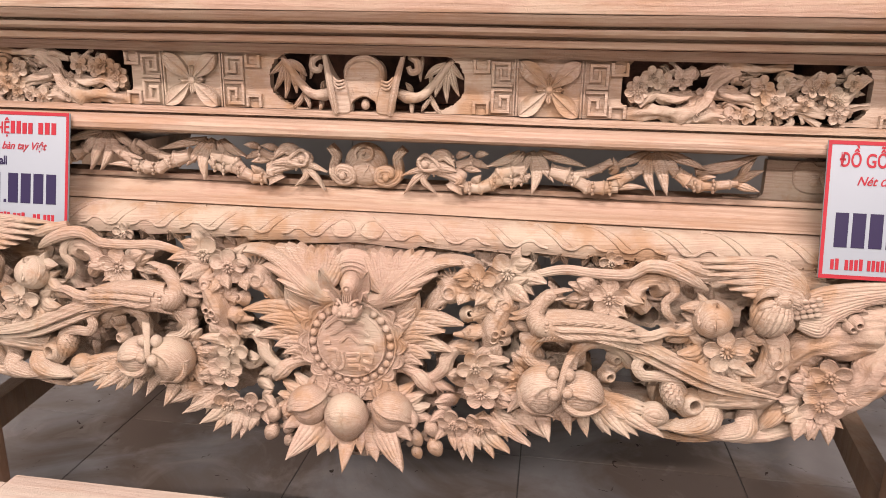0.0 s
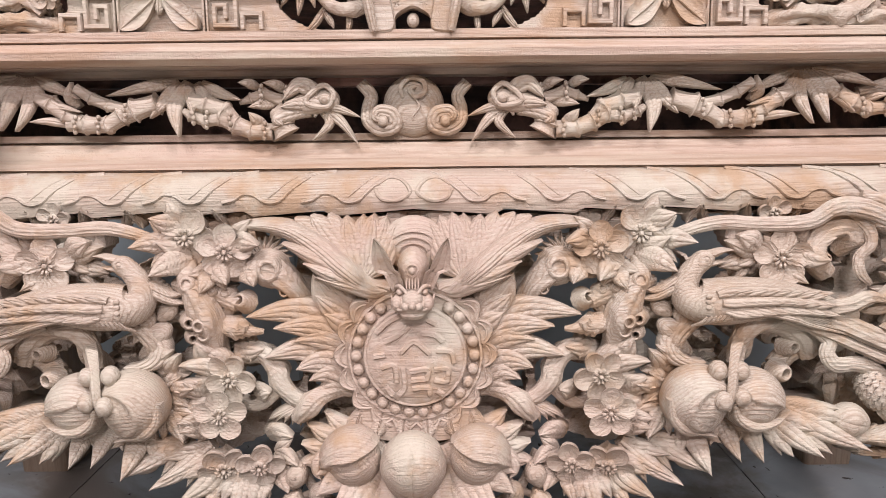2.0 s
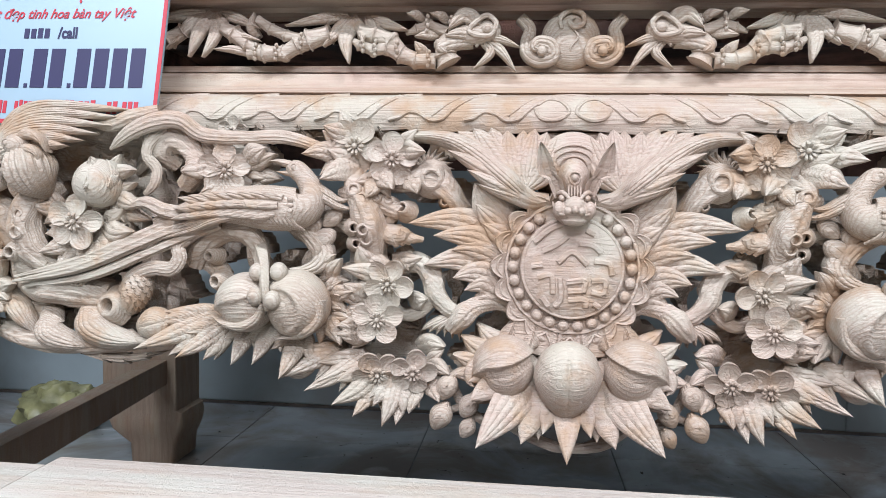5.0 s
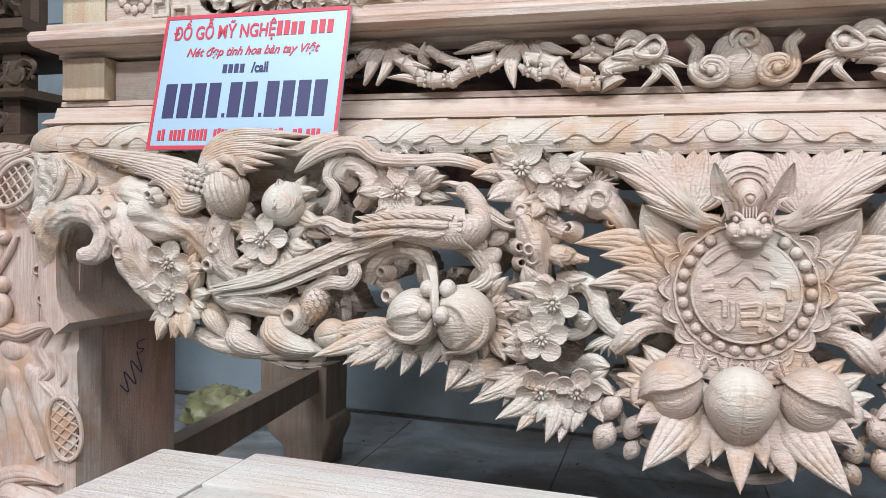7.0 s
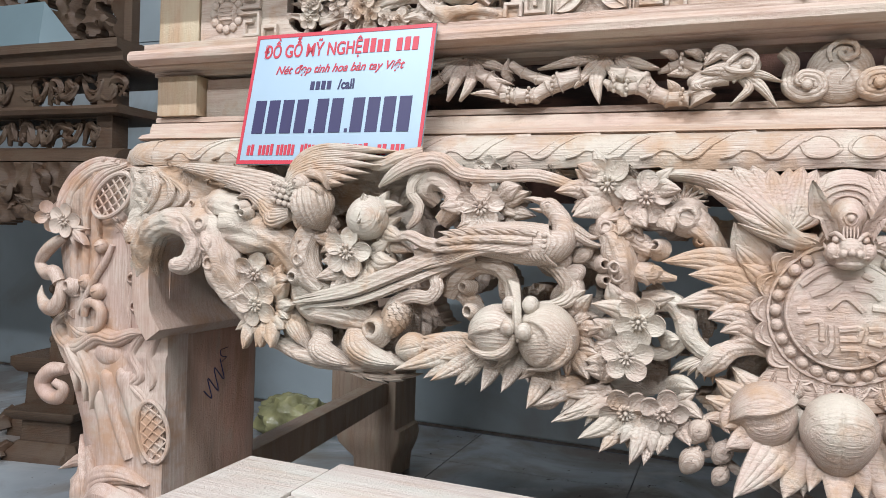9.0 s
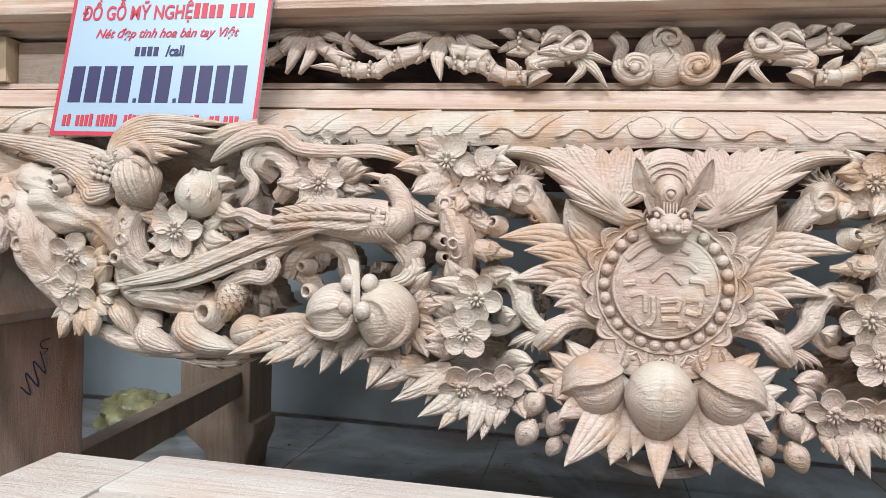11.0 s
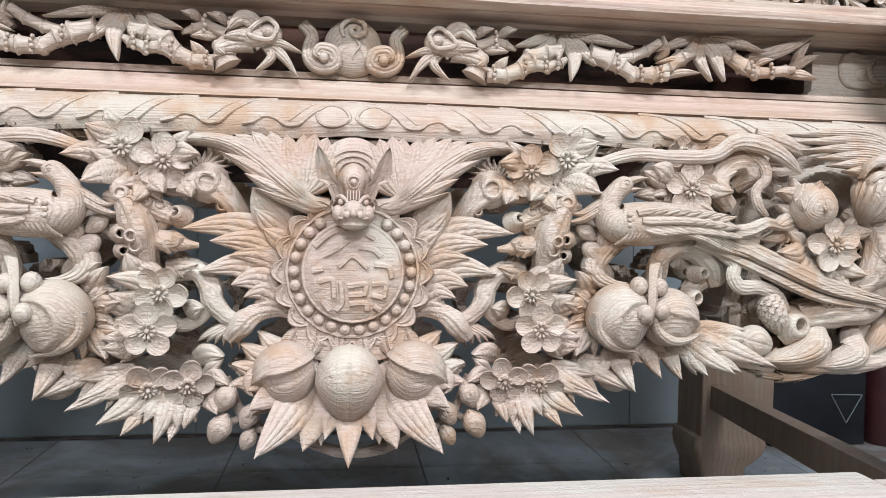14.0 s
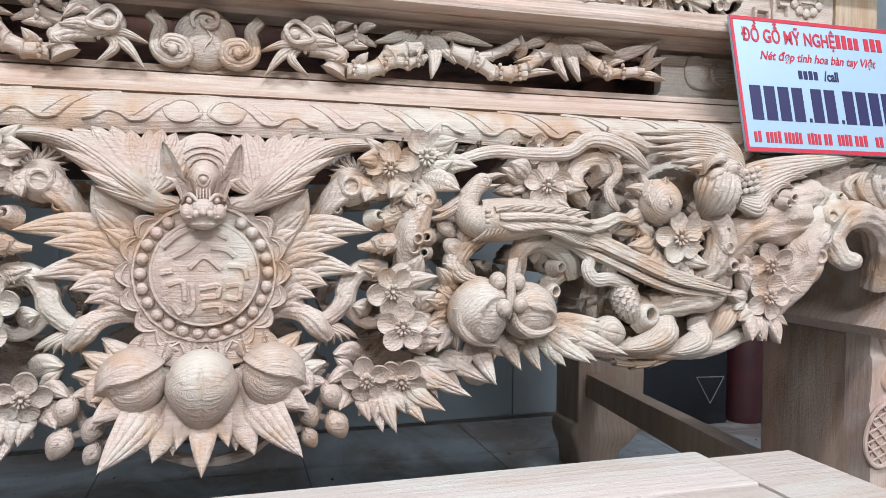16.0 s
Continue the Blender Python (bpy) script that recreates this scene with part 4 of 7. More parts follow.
# pierced rock and branches
ROCK = (
    ((0.246, 0.772, 0.86, 0.006), (0.226, 0.768, 0.853, 0.013), (0.214, 0.742, 0.853, 0.017), (0.210, 0.715, 0.860, 0.015), (0.205, 0.690, 0.870, 0.012)),
    ((0.222, 0.770, 0.855, 0.012), (0.205, 0.764, 0.858, 0.010), (0.190, 0.757, 0.858, 0.010), (0.178, 0.752, 0.852, 0.007)),
    ((0.190, 0.752, 0.862, 0.009), (0.197, 0.738, 0.865, 0.008), (0.190, 0.727, 0.855, 0.009), (0.176, 0.727, 0.848, 0.007), (0.172, 0.734, 0.844, 0.005)),
    ((0.215, 0.788, 0.876, 0.012), (0.180, 0.786, 0.868, 0.013), (0.150, 0.790, 0.860, 0.015), (0.128, 0.774, 0.860, 0.014), (0.112, 0.748, 0.872, 0.012)),
    ((0.058, 0.656, 0.868, 0.006), (0.080, 0.658, 0.860, 0.0075), (0.098, 0.655, 0.852, 0.0095), (0.112, 0.643, 0.848, 0.0110), (0.124, 0.630, 0.852, 0.008)),
    ((0.110, 0.645, 0.854, 0.007), (0.127, 0.652, 0.856, 0.0085), (0.141, 0.667, 0.858, 0.0110), (0.146, 0.685, 0.860, 0.0125), (0.160, 0.698, 0.862, 0.0110), (0.186, 0.692, 0.868, 0.009)),
    ((0.141, 0.668, 0.862, 0.0085), (0.153, 0.652, 0.860, 0.0080), (0.170, 0.642, 0.862, 0.0075), (0.190, 0.648, 0.870, 0.006)),
    ((0.575, 0.775, 0.872, 0.012), (0.597, 0.752, 0.852, 0.017), (0.600, 0.722, 0.848, 0.018), (0.590, 0.695, 0.852, 0.016), (0.565, 0.680, 0.860, 0.014)),
    ((0.675, 0.765, 0.880, 0.020), (0.705, 0.777, 0.870, 0.020), (0.738, 0.785, 0.862, 0.019), (0.765, 0.785, 0.866, 0.016), (0.790, 0.775, 0.876, 0.012)),
    ((0.905, 0.665, 0.905, 0.020), (0.893, 0.715, 0.885, 0.021), (0.862, 0.751, 0.868, 0.020), (0.825, 0.764, 0.860, 0.018), (0.792, 0.757, 0.856, 0.017), (0.776, 0.733, 0.854, 0.015), (0.784, 0.710, 0.850, 0.014), (0.800, 0.704, 0.846, 0.012), (0.806, 0.712, 0.846, 0.008)),
    ((0.800, 0.775, 0.872, 0.022), (0.762, 0.758, 0.862, 0.026), (0.742, 0.725, 0.860, 0.026), (0.728, 0.690, 0.862, 0.024), (0.700, 0.650, 0.868, 0.018), (0.672, 0.622, 0.872, 0.014)),
    ((0.735, 0.760, 0.872, 0.030), (0.690, 0.755, 0.872, 0.030), (0.645, 0.740, 0.872, 0.026), (0.615, 0.705, 0.872, 0.022), (0.605, 0.672, 0.868, 0.022), (0.560, 0.660, 0.862, 0.022), (0.510, 0.652, 0.864, 0.016)),
    ((0.655, 0.612, 0.868, 0.010), (0.600, 0.598, 0.862, 0.012), (0.540, 0.594, 0.860, 0.010), (0.470, 0.600, 0.862, 0.008)),
    ((0.415, 0.690, 0.872, 0.012), (0.402, 0.712, 0.864, 0.014), (0.375, 0.729, 0.856, 0.013), (0.348, 0.728, 0.850, 0.012), (0.330, 0.710, 0.846, 0.010), (0.326, 0.688, 0.842, 0.008)),
    ((0.436, 0.800, 0.876, 0.010), (0.447, 0.812, 0.866, 0.013), (0.437, 0.825, 0.862, 0.013), (0.415, 0.818, 0.862, 0.012), (0.408, 0.795, 0.862, 0.013), (0.425, 0.775, 0.868, 0.010)),
    ((0.45, 0.70, 0.880, 0.014), (0.42, 0.705, 0.876, 0.012), (0.395, 0.69, 0.876, 0.011), (0.38, 0.675, 0.87, 0.010)),
    ((0.275, 0.735, 0.878, 0.013), (0.250, 0.742, 0.872, 0.011), (0.232, 0.735, 0.868, 0.010)),
)
for pts in ROCK:
    A("branch", tube([(-x, z, y - 0.008, r) for x, z, y, r in pts], ribs=6, rib=0.035, rough=0.24, steps=10, sides=24))
for x, z, y, r, dx, dz in ((0.146, 0.788, 0.836, 0.0085, 0, 0), (0.128, 0.768, 0.842, 0.004, 0, 0), (0.132, 0.764, 0.842, 0.0035, 0, 0), (0.228, 0.776, 0.834, 0.0055, 0.0, 0.5), (0.219, 0.766, 0.832, 0.0048, 0.2, 0.2), (0.205, 0.768, 0.840, 0.004, 0.2, 0.5), (0.209, 0.757, 0.838, 0.004, 0.2, 0),
                           (0.192, 0.766, 0.842, 0.004, 0.1, 0.6), (0.178, 0.758, 0.840, 0.0052, 0.5, 0.5), (0.226, 0.735, 0.832, 0.0045, -0.3, 0), (0.216, 0.733, 0.828, 0.0048, 0, 0), (0.213, 0.723, 0.832, 0.005, 0, 0), (0.224, 0.718, 0.836, 0.004, -0.4, 0), (0.152, 0.688, 0.850, 0.004, 0, 0), (0.144, 0.678, 0.850, 0.004, 0.2, 0), (0.111, 0.640, 0.838, 0.0045, 0, -0.2),
                           (0.748, 0.786, 0.840, 0.0095, -0.1, 0), (0.760, 0.762, 0.828, 0.007, 0, 0.2), (0.748, 0.735, 0.826, 0.0075, 0, 0), (0.743, 0.710, 0.828, 0.0072, 0, 0), (0.698, 0.784, 0.826, 0.0045, 0, 0), (0.692, 0.778, 0.828, 0.004, 0, 0), (0.600, 0.742, 0.824, 0.0045, 0.2, 0.1), (0.602, 0.722, 0.822, 0.006, 0.2, 0), (0.612, 0.700, 0.826, 0.0055, 0, 0),
                           (0.505, 0.643, 0.836, 0.0095, 0.3, 0.2), (0.535, 0.668, 0.832, 0.003, 0, 0), (0.541, 0.668, 0.832, 0.003, 0, 0), (0.575, 0.690, 0.834, 0.003, 0, 0), (0.581, 0.690, 0.834, 0.003, 0, 0), (0.412, 0.800, 0.842, 0.0035, 0, 0), (0.418, 0.793, 0.844, 0.0035, 0, 0), (0.385, 0.672, 0.846, 0.006, 0.5, 0), (0.392, 0.700, 0.846, 0.005, 0.4, 0), (0.812, 0.768, 0.840, 0.0032, 0, 0.3), (0.785, 0.789, 0.842, 0.003, 0, 0)):
    A("knot_hole", pore(-x, z, y - 0.0022, r * 0.88, -dx * 0.7, dz * 0.7, 0.017))
# grass that springs from the branch beside the wing
for k in range(9):
    a = 0.5 + 0.30 * k
    A("grass_blade", sheaf(((-0.150, 0.797), (-0.150 - 0.012 * math.cos(a), 0.797 + 0.012 * math.sin(a)), (-0.150 - 0.026 * math.cos(a + 0.15), 0.797 + 0.024 * math.sin(a + 0.15))), 0.008, 0.856, 0.852, 2, thick=0.005))
# the swelling where the apron runs out over the knee, with the lapped edges of three broad leaves
A("knee", tube([(-1.000, 0.800, 0.930, 0.016), (-0.950, 0.800, 0.905, 0.036), (-0.890, 0.800, 0.888, 0.045), (-0.840, 0.797, 0.882, 0.042), (-0.780, 0.800, 0.884, 0.034), (-0.740, 0.802, 0.888, 0.024)], rough=0.05, flat=0.42, steps=12, sides=40))
for pts in (((-0.915, 0.836), (-0.878, 0.831), (-0.866, 0.808), (-0.884, 0.782), (-0.926, 0.762)), ((-0.864, 0.834), (-0.840, 0.816), (-0.840, 0.794), (-0.862, 0.777)), ((-0.842, 0.824), (-0.818, 0.808), (-0.818, 0.794), (-0.832, 0.781))):
    A("leaf_edge", blade([(x, z, 0.858 + 0.20 * abs(z - 0.803) ** 1.2 + 0.25 * max(0, -0.86 - x)) for x, z in pts], 0.015, 2, arch=0.002, thick=0.012, deep=0.0012, root=0.3, steps=8, sharp=3.0))
# claw foot of the branch and its toes
for k in range(6):
    A("root_toe", sheaf(((-0.104 - 0.002 * k, 0.648), (-0.114 - 0.006 * k, 0.634), (-0.114 - 0.0085 * k, 0.616 + 0.0018 * k)), 0.0105, 0.846, 0.850, 2, arch=0.004, thick=0.008, root=0.7))
for k in range(5):
    A("claw", tube([(-0.190 + 0.002 * k, 0.736, 0.852, 0.004), (-0.186 + 0.005 * k, 0.726, 0.840, 0.005), (-0.182 + 0.007 * k, 0.716 + 0.002 * k, 0.842, 0.003)], steps=4, sides=8))

# long-tailed bird, one plain carved form
def long_bird():
    body = [(-0.2980, 0.798, 0.836, 0.0055), (-0.2905, 0.7955, 0.834, 0.0100), (-0.2825, 0.789, 0.834, 0.0104), (-0.2755, 0.779, 0.834, 0.0116), (-0.2720, 0.7665, 0.833, 0.0145), (-0.2800, 0.7560, 0.832, 0.0200), (-0.2995, 0.7535, 0.830, 0.0235), (-0.3225, 0.7545, 0.830, 0.0236), (-0.3490, 0.7558, 0.832, 0.0205), (-0.3790, 0.7545, 0.835, 0.0160), (-0.4130, 0.7470, 0.838, 0.0110), (-0.4480, 0.7340, 0.840, 0.0075)]
    bits = [scaled_strand(body, 64, 30, 0.0005, nu=220, nv=90),
            blade([(-0.290, 0.7985, 0.830), (-0.300, 0.8010, 0.830), (-0.310, 0.8035, 0.833), (-0.321, 0.8040, 0.836)], 0.0095, 1, arch=0.004, thick=0.006, root=0.9), blade([(-0.290, 0.7915, 0.831), (-0.300, 0.7910, 0.831), (-0.313, 0.7930, 0.835)], 0.0075, 1, arch=0.004, thick=0.006, root=0.9),
            ball(-0.2895, 0.7965, 0.8245, 0.0028, 0.0028, 0.002, 10, 6), tube([(-0.2895 + math.sin(a) * 0.0042, 0.7965 + math.cos(a) * 0.0042, 0.8250, 0.0009) for a in [math.pi * k / 4 for k in range(9)]], steps=2, sides=5)]
    # hackles that trail behind the neck
    for pts, w in ((((-0.282, 0.786), (-0.262, 0.774), (-0.245, 0.7635), (-0.230, 0.7655)), 0.011), (((-0.276, 0.777), (-0.258, 0.765), (-0.243, 0.7565), (-0.227, 0.7540)), 0.012)):
        bits.append(sheaf(pts, w, 0.826, 0.842, 3, arch=0.004, thick=0.007, root=0.7))
    # shoulder, then the folded wing: three ranks of pointed feathers laid like a herringbone
    for k in range(7):
        bits.append(ball(-0.288 - 0.0055 * (k % 3), 0.752 + 0.0055 * (k // 3), 0.8095, 0.0034, 0.0030, 0.0025, 8, 6))
    for rank, (dz, fall, w) in enumerate(((0.0085, 0.006, 0.0105), (0.0010, -0.001, 0.0110), (-0.0070, -0.007, 0.0105))):
        for k in range(8):
            x = -0.296 - 0.0125 * k - 0.004 * rank
            z = 0.7560 + dz * (1 - 0.05 * k) + 0.0022 * math.sin(k * 0.4) - 0.00010 * k * k
            y = 0.8028 + 0.00055 * k + 0.00013 * k * k + 0.0024 * abs(rank - 1)
            bits.append(blade([(x, z, y + 0.0010), (x - 0.014, z + fall * 0.55, y - 0.0006), (x - 0.030, z + fall, y + 0.0022)], w, 2, arch=0.0022, thick=0.004, deep=0.0008, root=0.7, steps=4))
    # slanting barbs on the belly
    for k in range(17):
        x = -0.286 - 0.0046 * k
        bits.append(tube([(x, 0.7430 + 0.0004 * k, 0.8070 + 0.0002 * k, 0.0012), (x + 0.004, 0.7370 + 0.0004 * k, 0.8105 + 0.0002 * k, 0.0019), (x + 0.010, 0.7315 + 0.0005 * k, 0.8195, 0.0014)], steps=3, sides=6))
    # long quills under the wing
    for k in range(4):
        bits.append(blade([(-0.305 - 0.010 * k, 0.7440 + 0.0012 * k, 0.8085), (-0.354 - 0.006 * k, 0.7480 - 0.0030 * k, 0.8110), (-0.402, 0.7390 - 0.0036 * k, 0.8210), (-0.445 - 0.008 * k, 0.7210 - 0.0035 * k, 0.8300)], 0.0085, 2, arch=0.003, thick=0.006, deep=0.0009, root=0.6))
    # tail streamers
    for dx, dz, y, r in ((0, 0.0045, 0.834, 0.0050), (0, -0.0035, 0.831, 0.0052), (0.012, -0.012, 0.834, 0.0046)):
        bits.append(tube([(-0.385 + dx, 0.7470 + dz, y, r), (-0.430 + dx, 0.7300 + dz, y - 0.002, r * 1.1), (-0.469 + dx, 0.7130 + dz, y - 0.004, r * 1.1), (-0.534 + dx, 0.6870 + dz, y - 0.004, r), (-0.612 + dx, 0.6690 + dz * 0.6, y, 0.0012)], ribs=3, rib=0.12, steps=8))
    bits.append(tube([(-0.385, 0.752, 0.836, 0.007), (-0.410, 0.7460, 0.830, 0.0080), (-0.432, 0.7490, 0.826, 0.0072), (-0.452, 0.7570, 0.826, 0.0062), (-0.470, 0.7540, 0.830, 0.0035)], ribs=3))
    return merge(*bits)


A("bird", long_bird(), True, "plain carved long-tailed bird")
A("ribbon", tube([(-0.385, 0.742, 0.846, 0.0069), (-0.402, 0.728, 0.838, 0.0077), (-0.420, 0.712, 0.834, 0.0077), (-0.418, 0.698, 0.832, 0.0077), (-0.428, 0.686, 0.832, 0.0077), (-0.450, 0.686, 0.834, 0.0077), (-0.474, 0.676, 0.838, 0.0077), (-0.490, 0.658, 0.842, 0.0052)], ribs=6, flat=0.6, rib=0.07))
A("ribbon", tube([(-0.300, 0.735, 0.850, 0.0069), (-0.282, 0.728, 0.844, 0.0086), (-0.268, 0.712, 0.842, 0.0086), (-0.272, 0.696, 0.848, 0.0052)], ribs=6, rib=0.07))
A("pine_cone", scaled_strand([(-0.462, 0.680, 0.846, 0.006), (-0.466, 0.670, 0.842, 0.0140), (-0.472, 0.656, 0.840, 0.0150), (-0.480, 0.642, 0.844, 0.0110), (-0.484, 0.634, 0.850, 0.004)], 9, 14, 0.0024, nu=72, nv=70))
A("ribbon", tube([(-0.505, 0.815, 0.846, 0.0015), (-0.488, 0.826, 0.840, 0.0065), (-0.470, 0.836, 0.836, 0.0085), (-0.446, 0.845, 0.836, 0.0095), (-0.420, 0.846, 0.838, 0.0086), (-0.395, 0.831, 0.842, 0.0077), (-0.350, 0.829, 0.846, 0.0069), (-0.305, 0.830, 0.850, 0.0069), (-0.255, 0.815, 0.854, 0.0052)], ribs=6, flat=0.7, rib=0.07))
A("ribbon", tube([(-0.440, 0.838, 0.846, 0.005), (-0.456, 0.824, 0.842, 0.0062), (-0.460, 0.808, 0.842, 0.0058), (-0.450, 0.794, 0.844, 0.0058), (-0.453, 0.778, 0.844, 0.0054), (-0.466, 0.766, 0.848, 0.003)], ribs=5, flat=0.6, rib=0.08))
A("ribbon", tube([(-0.53, 0.845, 0.852, 0.0052), (-0.50, 0.842, 0.842, 0.0077), (-0.475, 0.850, 0.838, 0.0077), (-0.445, 0.858, 0.840, 0.0052)], ribs=5, flat=0.7, rib=0.07))

# small bird with spread wings, one plain carved form
def swallow():
    bits = [tube([(-0.590, 0.822, 0.834, 0.006), (-0.590, 0.810, 0.828, 0.0185), (-0.586, 0.795, 0.826, 0.0265), (-0.582, 0.780, 0.830, 0.0235), (-0.578, 0.767, 0.838, 0.0120), (-0.576, 0.760, 0.842, 0.004)], ribs=11, rib=0.045, steps=7),
            ball(-0.594, 0.816, 0.816, 0.0135, 0.0120, 0.012, 24, 16), ball(-0.5985, 0.8175, 0.8050, 0.0030, 0.0030, 0.002, 10, 6), tube([(-0.5985 + math.sin(a) * 0.0046, 0.8175 + math.cos(a) * 0.0046, 0.8060, 0.0009) for a in [math.pi * k / 4 for k in range(9)]], steps=2, sides=5),
            blade([(-0.592, 0.824, 0.812), (-0.578, 0.828, 0.808), (-0.566, 0.822, 0.810), (-0.560, 0.809, 0.815)], 0.014, 2, arch=0.004, thick=0.008, root=0.7), blade([(-0.588, 0.812, 0.810), (-0.576, 0.812, 0.806), (-0.567, 0.806, 0.808), (-0.566, 0.796, 0.812)], 0.012, 2, arch=0.004, thick=0.008, root=0.7)]
    # raised wing: long barbed quills that lap from the shoulder to the tip
    for k, tip in enumerate(((-0.470, 0.857), (-0.484, 0.849), (-0.498, 0.840), (-0.513, 0.831), (-0.528, 0.823), (-0.545, 0.817))):
        bits.append(sheaf(((-0.632 + 0.003 * k, 0.806), (-0.614, 0.840 - 0.006 * k), (-0.572, 0.860 - 0.0085 * k), tip), 0.026, 0.834 - 0.0016 * k, 0.838 - 0.0030 * k, 5, arch=0.004, thick=0.007, deep=0.0012, root=0.45))
    # spread wing on the other side, with its lower coverts
    for k, tip in enumerate(((-0.835, 0.842), (-0.800, 0.834), (-0.766, 0.824), (-0.738, 0.812), (-0.714, 0.798), (-0.690, 0.782), (-0.668, 0.768))):
        bits.append(sheaf(((-0.624, 0.808 - 0.005 * k), (-0.668 + 0.003 * k, 0.820 - 0.008 * k), (-0.62 + (tip[0] + 0.62) * 0.72, 0.806 + (tip[1] - 0.806) * 0.72 + 0.003), tip), 0.030, 0.838 - 0.0012 * k, 0.856 - 0.0030 * k, 5, arch=0.004, thick=0.007, deep=0.0012, root=0.45))
    for pts in (((-0.606, 0.790), (-0.616, 0.772), (-0.612, 0.752)), ((-0.622, 0.792), (-0.640, 0.774), (-0.648, 0.756))):
        bits.append(sheaf(pts, 0.017, 0.834, 0.846, 3, arch=0.003, thick=0.007, deep=0.0011))
    # scales on the shoulder
    for k in range(16):
        bits.append(ball(-0.616 - 0.0085 * (k % 4) - 0.003 * (k // 4 % 2), 0.812 - 0.0075 * (k // 4) + 0.002 * (k % 4), 0.8245 + 0.0012 * (k // 4), 0.0048, 0.0040, 0.0022, 8, 6))
    return merge(*bits)


A("bird", swallow(), True, "plain carved small bird with spread wings")
A("bud", merge(peach(-0.513, 0.777, 0.836, 0.027, 0.1, 1.0, 0.9, tip=0.0), leaf((-0.513, 0.806), (-0.513, 0.770), 0.028, 0.822, 0.808, 0, 0, arch=0.008), leaf((-0.50, 0.803), (-0.49, 0.772), 0.02, 0.83, 0.815, 0, 0)))
for pts in (((0.6350, 0.660, 0.862, 0.010), (0.6240, 0.640, 0.850, 0.0120), (0.6100, 0.622, 0.846, 0.0090), (0.5980, 0.606, 0.850, 0.003)), ((0.5900, 0.640, 0.866, 0.008), (0.5830, 0.626, 0.852, 0.0125), (0.5760, 0.609, 0.842, 0.0150), (0.5540, 0.5985, 0.842, 0.0105), (0.5200, 0.5930, 0.850, 0.003)), ((0.5400, 0.648, 0.862, 0.008), (0.5330, 0.636, 0.848, 0.0125), (0.5230, 0.619, 0.838, 0.0160), (0.4960, 0.6060, 0.838, 0.0125), (0.4560, 0.6010, 0.846, 0.003))):
    A("wave_lobe", merge(tube([(-x, z, y + 0.003, r * 0.9) for x, z, y, r in pts], steps=8, sides=14), blade([(-x, z, y - r * 0.9) for x, z, y, r in pts], max(q[3] for q in pts) * 2.5, 6, arch=0.012, thick=0.006, deep=0.0013, root=0.5, steps=8, sharp=3.0)), True)
A("wave_lobe", leaf((-0.575, 0.596), (-0.440, 0.592), 0.020, 0.852, 0.846, 5, -0.2, arch=0.005), True)
A("block_end", plate([(-0.648, 0.640), (-0.640, 0.612), (-0.630, 0.600), (-0.600, 0.598), (-0.588, 0.603), (-0.590, 0.640)], 0.858, 0.905), True)
A("bud", merge(peach(-0.447, 0.625, 0.838, 0.0185, 1.3, 1.05, 0.9), tube([(-0.486, 0.612, 0.852, 0.004), (-0.47, 0.604, 0.842, 0.005), (-0.445, 0.606, 0.838, 0.004), (-0.435, 0.62, 0.84, 0.002)])))
for x, z, r in ((0.276, 0.735, 0.010), (0.262, 0.722, 0.011), (0.252, 0.745, 0.009), (0.257, 0.595, 0.012), (0.283, 0.583, 0.012), (0.225, 0.645, 0.011)):
    A("bud", peach(-x, z, 0.846, r, 0.9, 1.35, 0.9))

# the twin fruit with its folds, berries and stem
A("fruit", peach(-0.341, 0.654, 0.829, 0.0340, 0.0, 0.92, 0.92, False, tip=0.05, hood=(-1,), seg=136, fold=0.9), True, "round fruit with a folded skin, one of a pair on one stem")
A("fruit", peach(-0.286, 0.655, 0.827, 0.0360, 0.0, 0.98, 0.92, False, tip=0.05, hood=(-0.36, -0.20, 0.62), seg=136, fold=1.2), True, "round fruit with a folded skin, one of a pair on one stem")
for (cx, cz, cy, r), pts, w in (((-0.285, 0.656, 0.827, 0.0385), [(-0.254, 0.660), (-0.258, 0.640), (-0.272, 0.626), (-0.290, 0.619), (-0.306, 0.616)], 0.014), ((-0.341, 0.655, 0.829, 0.0365), [(-0.316, 0.656), (-0.322, 0.640), (-0.339, 0.630), (-0.362, 0.632), (-0.380, 0.642)], 0.013)):
    A("fruit_leaf", blade([(x, z, cy - r * 0.94 * math.sqrt(max(0.06, 1 - ((x - cx) / r) ** 2 - ((z - cz) / r) ** 2)) - 0.0012) for x, z in pts], w, 3, arch=0.004, thick=0.008, deep=0.0008, root=0.4, steps=9))
for base, tip, w, y1, teeth in (((-0.372, 0.640), (-0.462, 0.600), 0.040, 0.826, 5), ((-0.362, 0.632), (-0.416, 0.592), 0.036, 0.828, 4), ((-0.345, 0.628), (-0.356, 0.586), 0.032, 0.832, 3), ((-0.318, 0.632), (-0.332, 0.588), 0.032, 0.830, 3), ((-0.285, 0.625), (-0.302, 0.574), 0.036, 0.828, 3), ((-0.262, 0.640), (-0.238, 0.612), 0.034, 0.836, 3), ((-0.258, 0.660), (-0.226, 0.668), 0.034, 0.838, 3), ((-0.262, 0.676), (-0.240, 0.702), 0.032, 0.842, 3)):
    A("leaf", lobed(base, tip, w * 1.1, 0.850, y1 - 0.012, 2 if teeth > 3 else 1, 0.05))
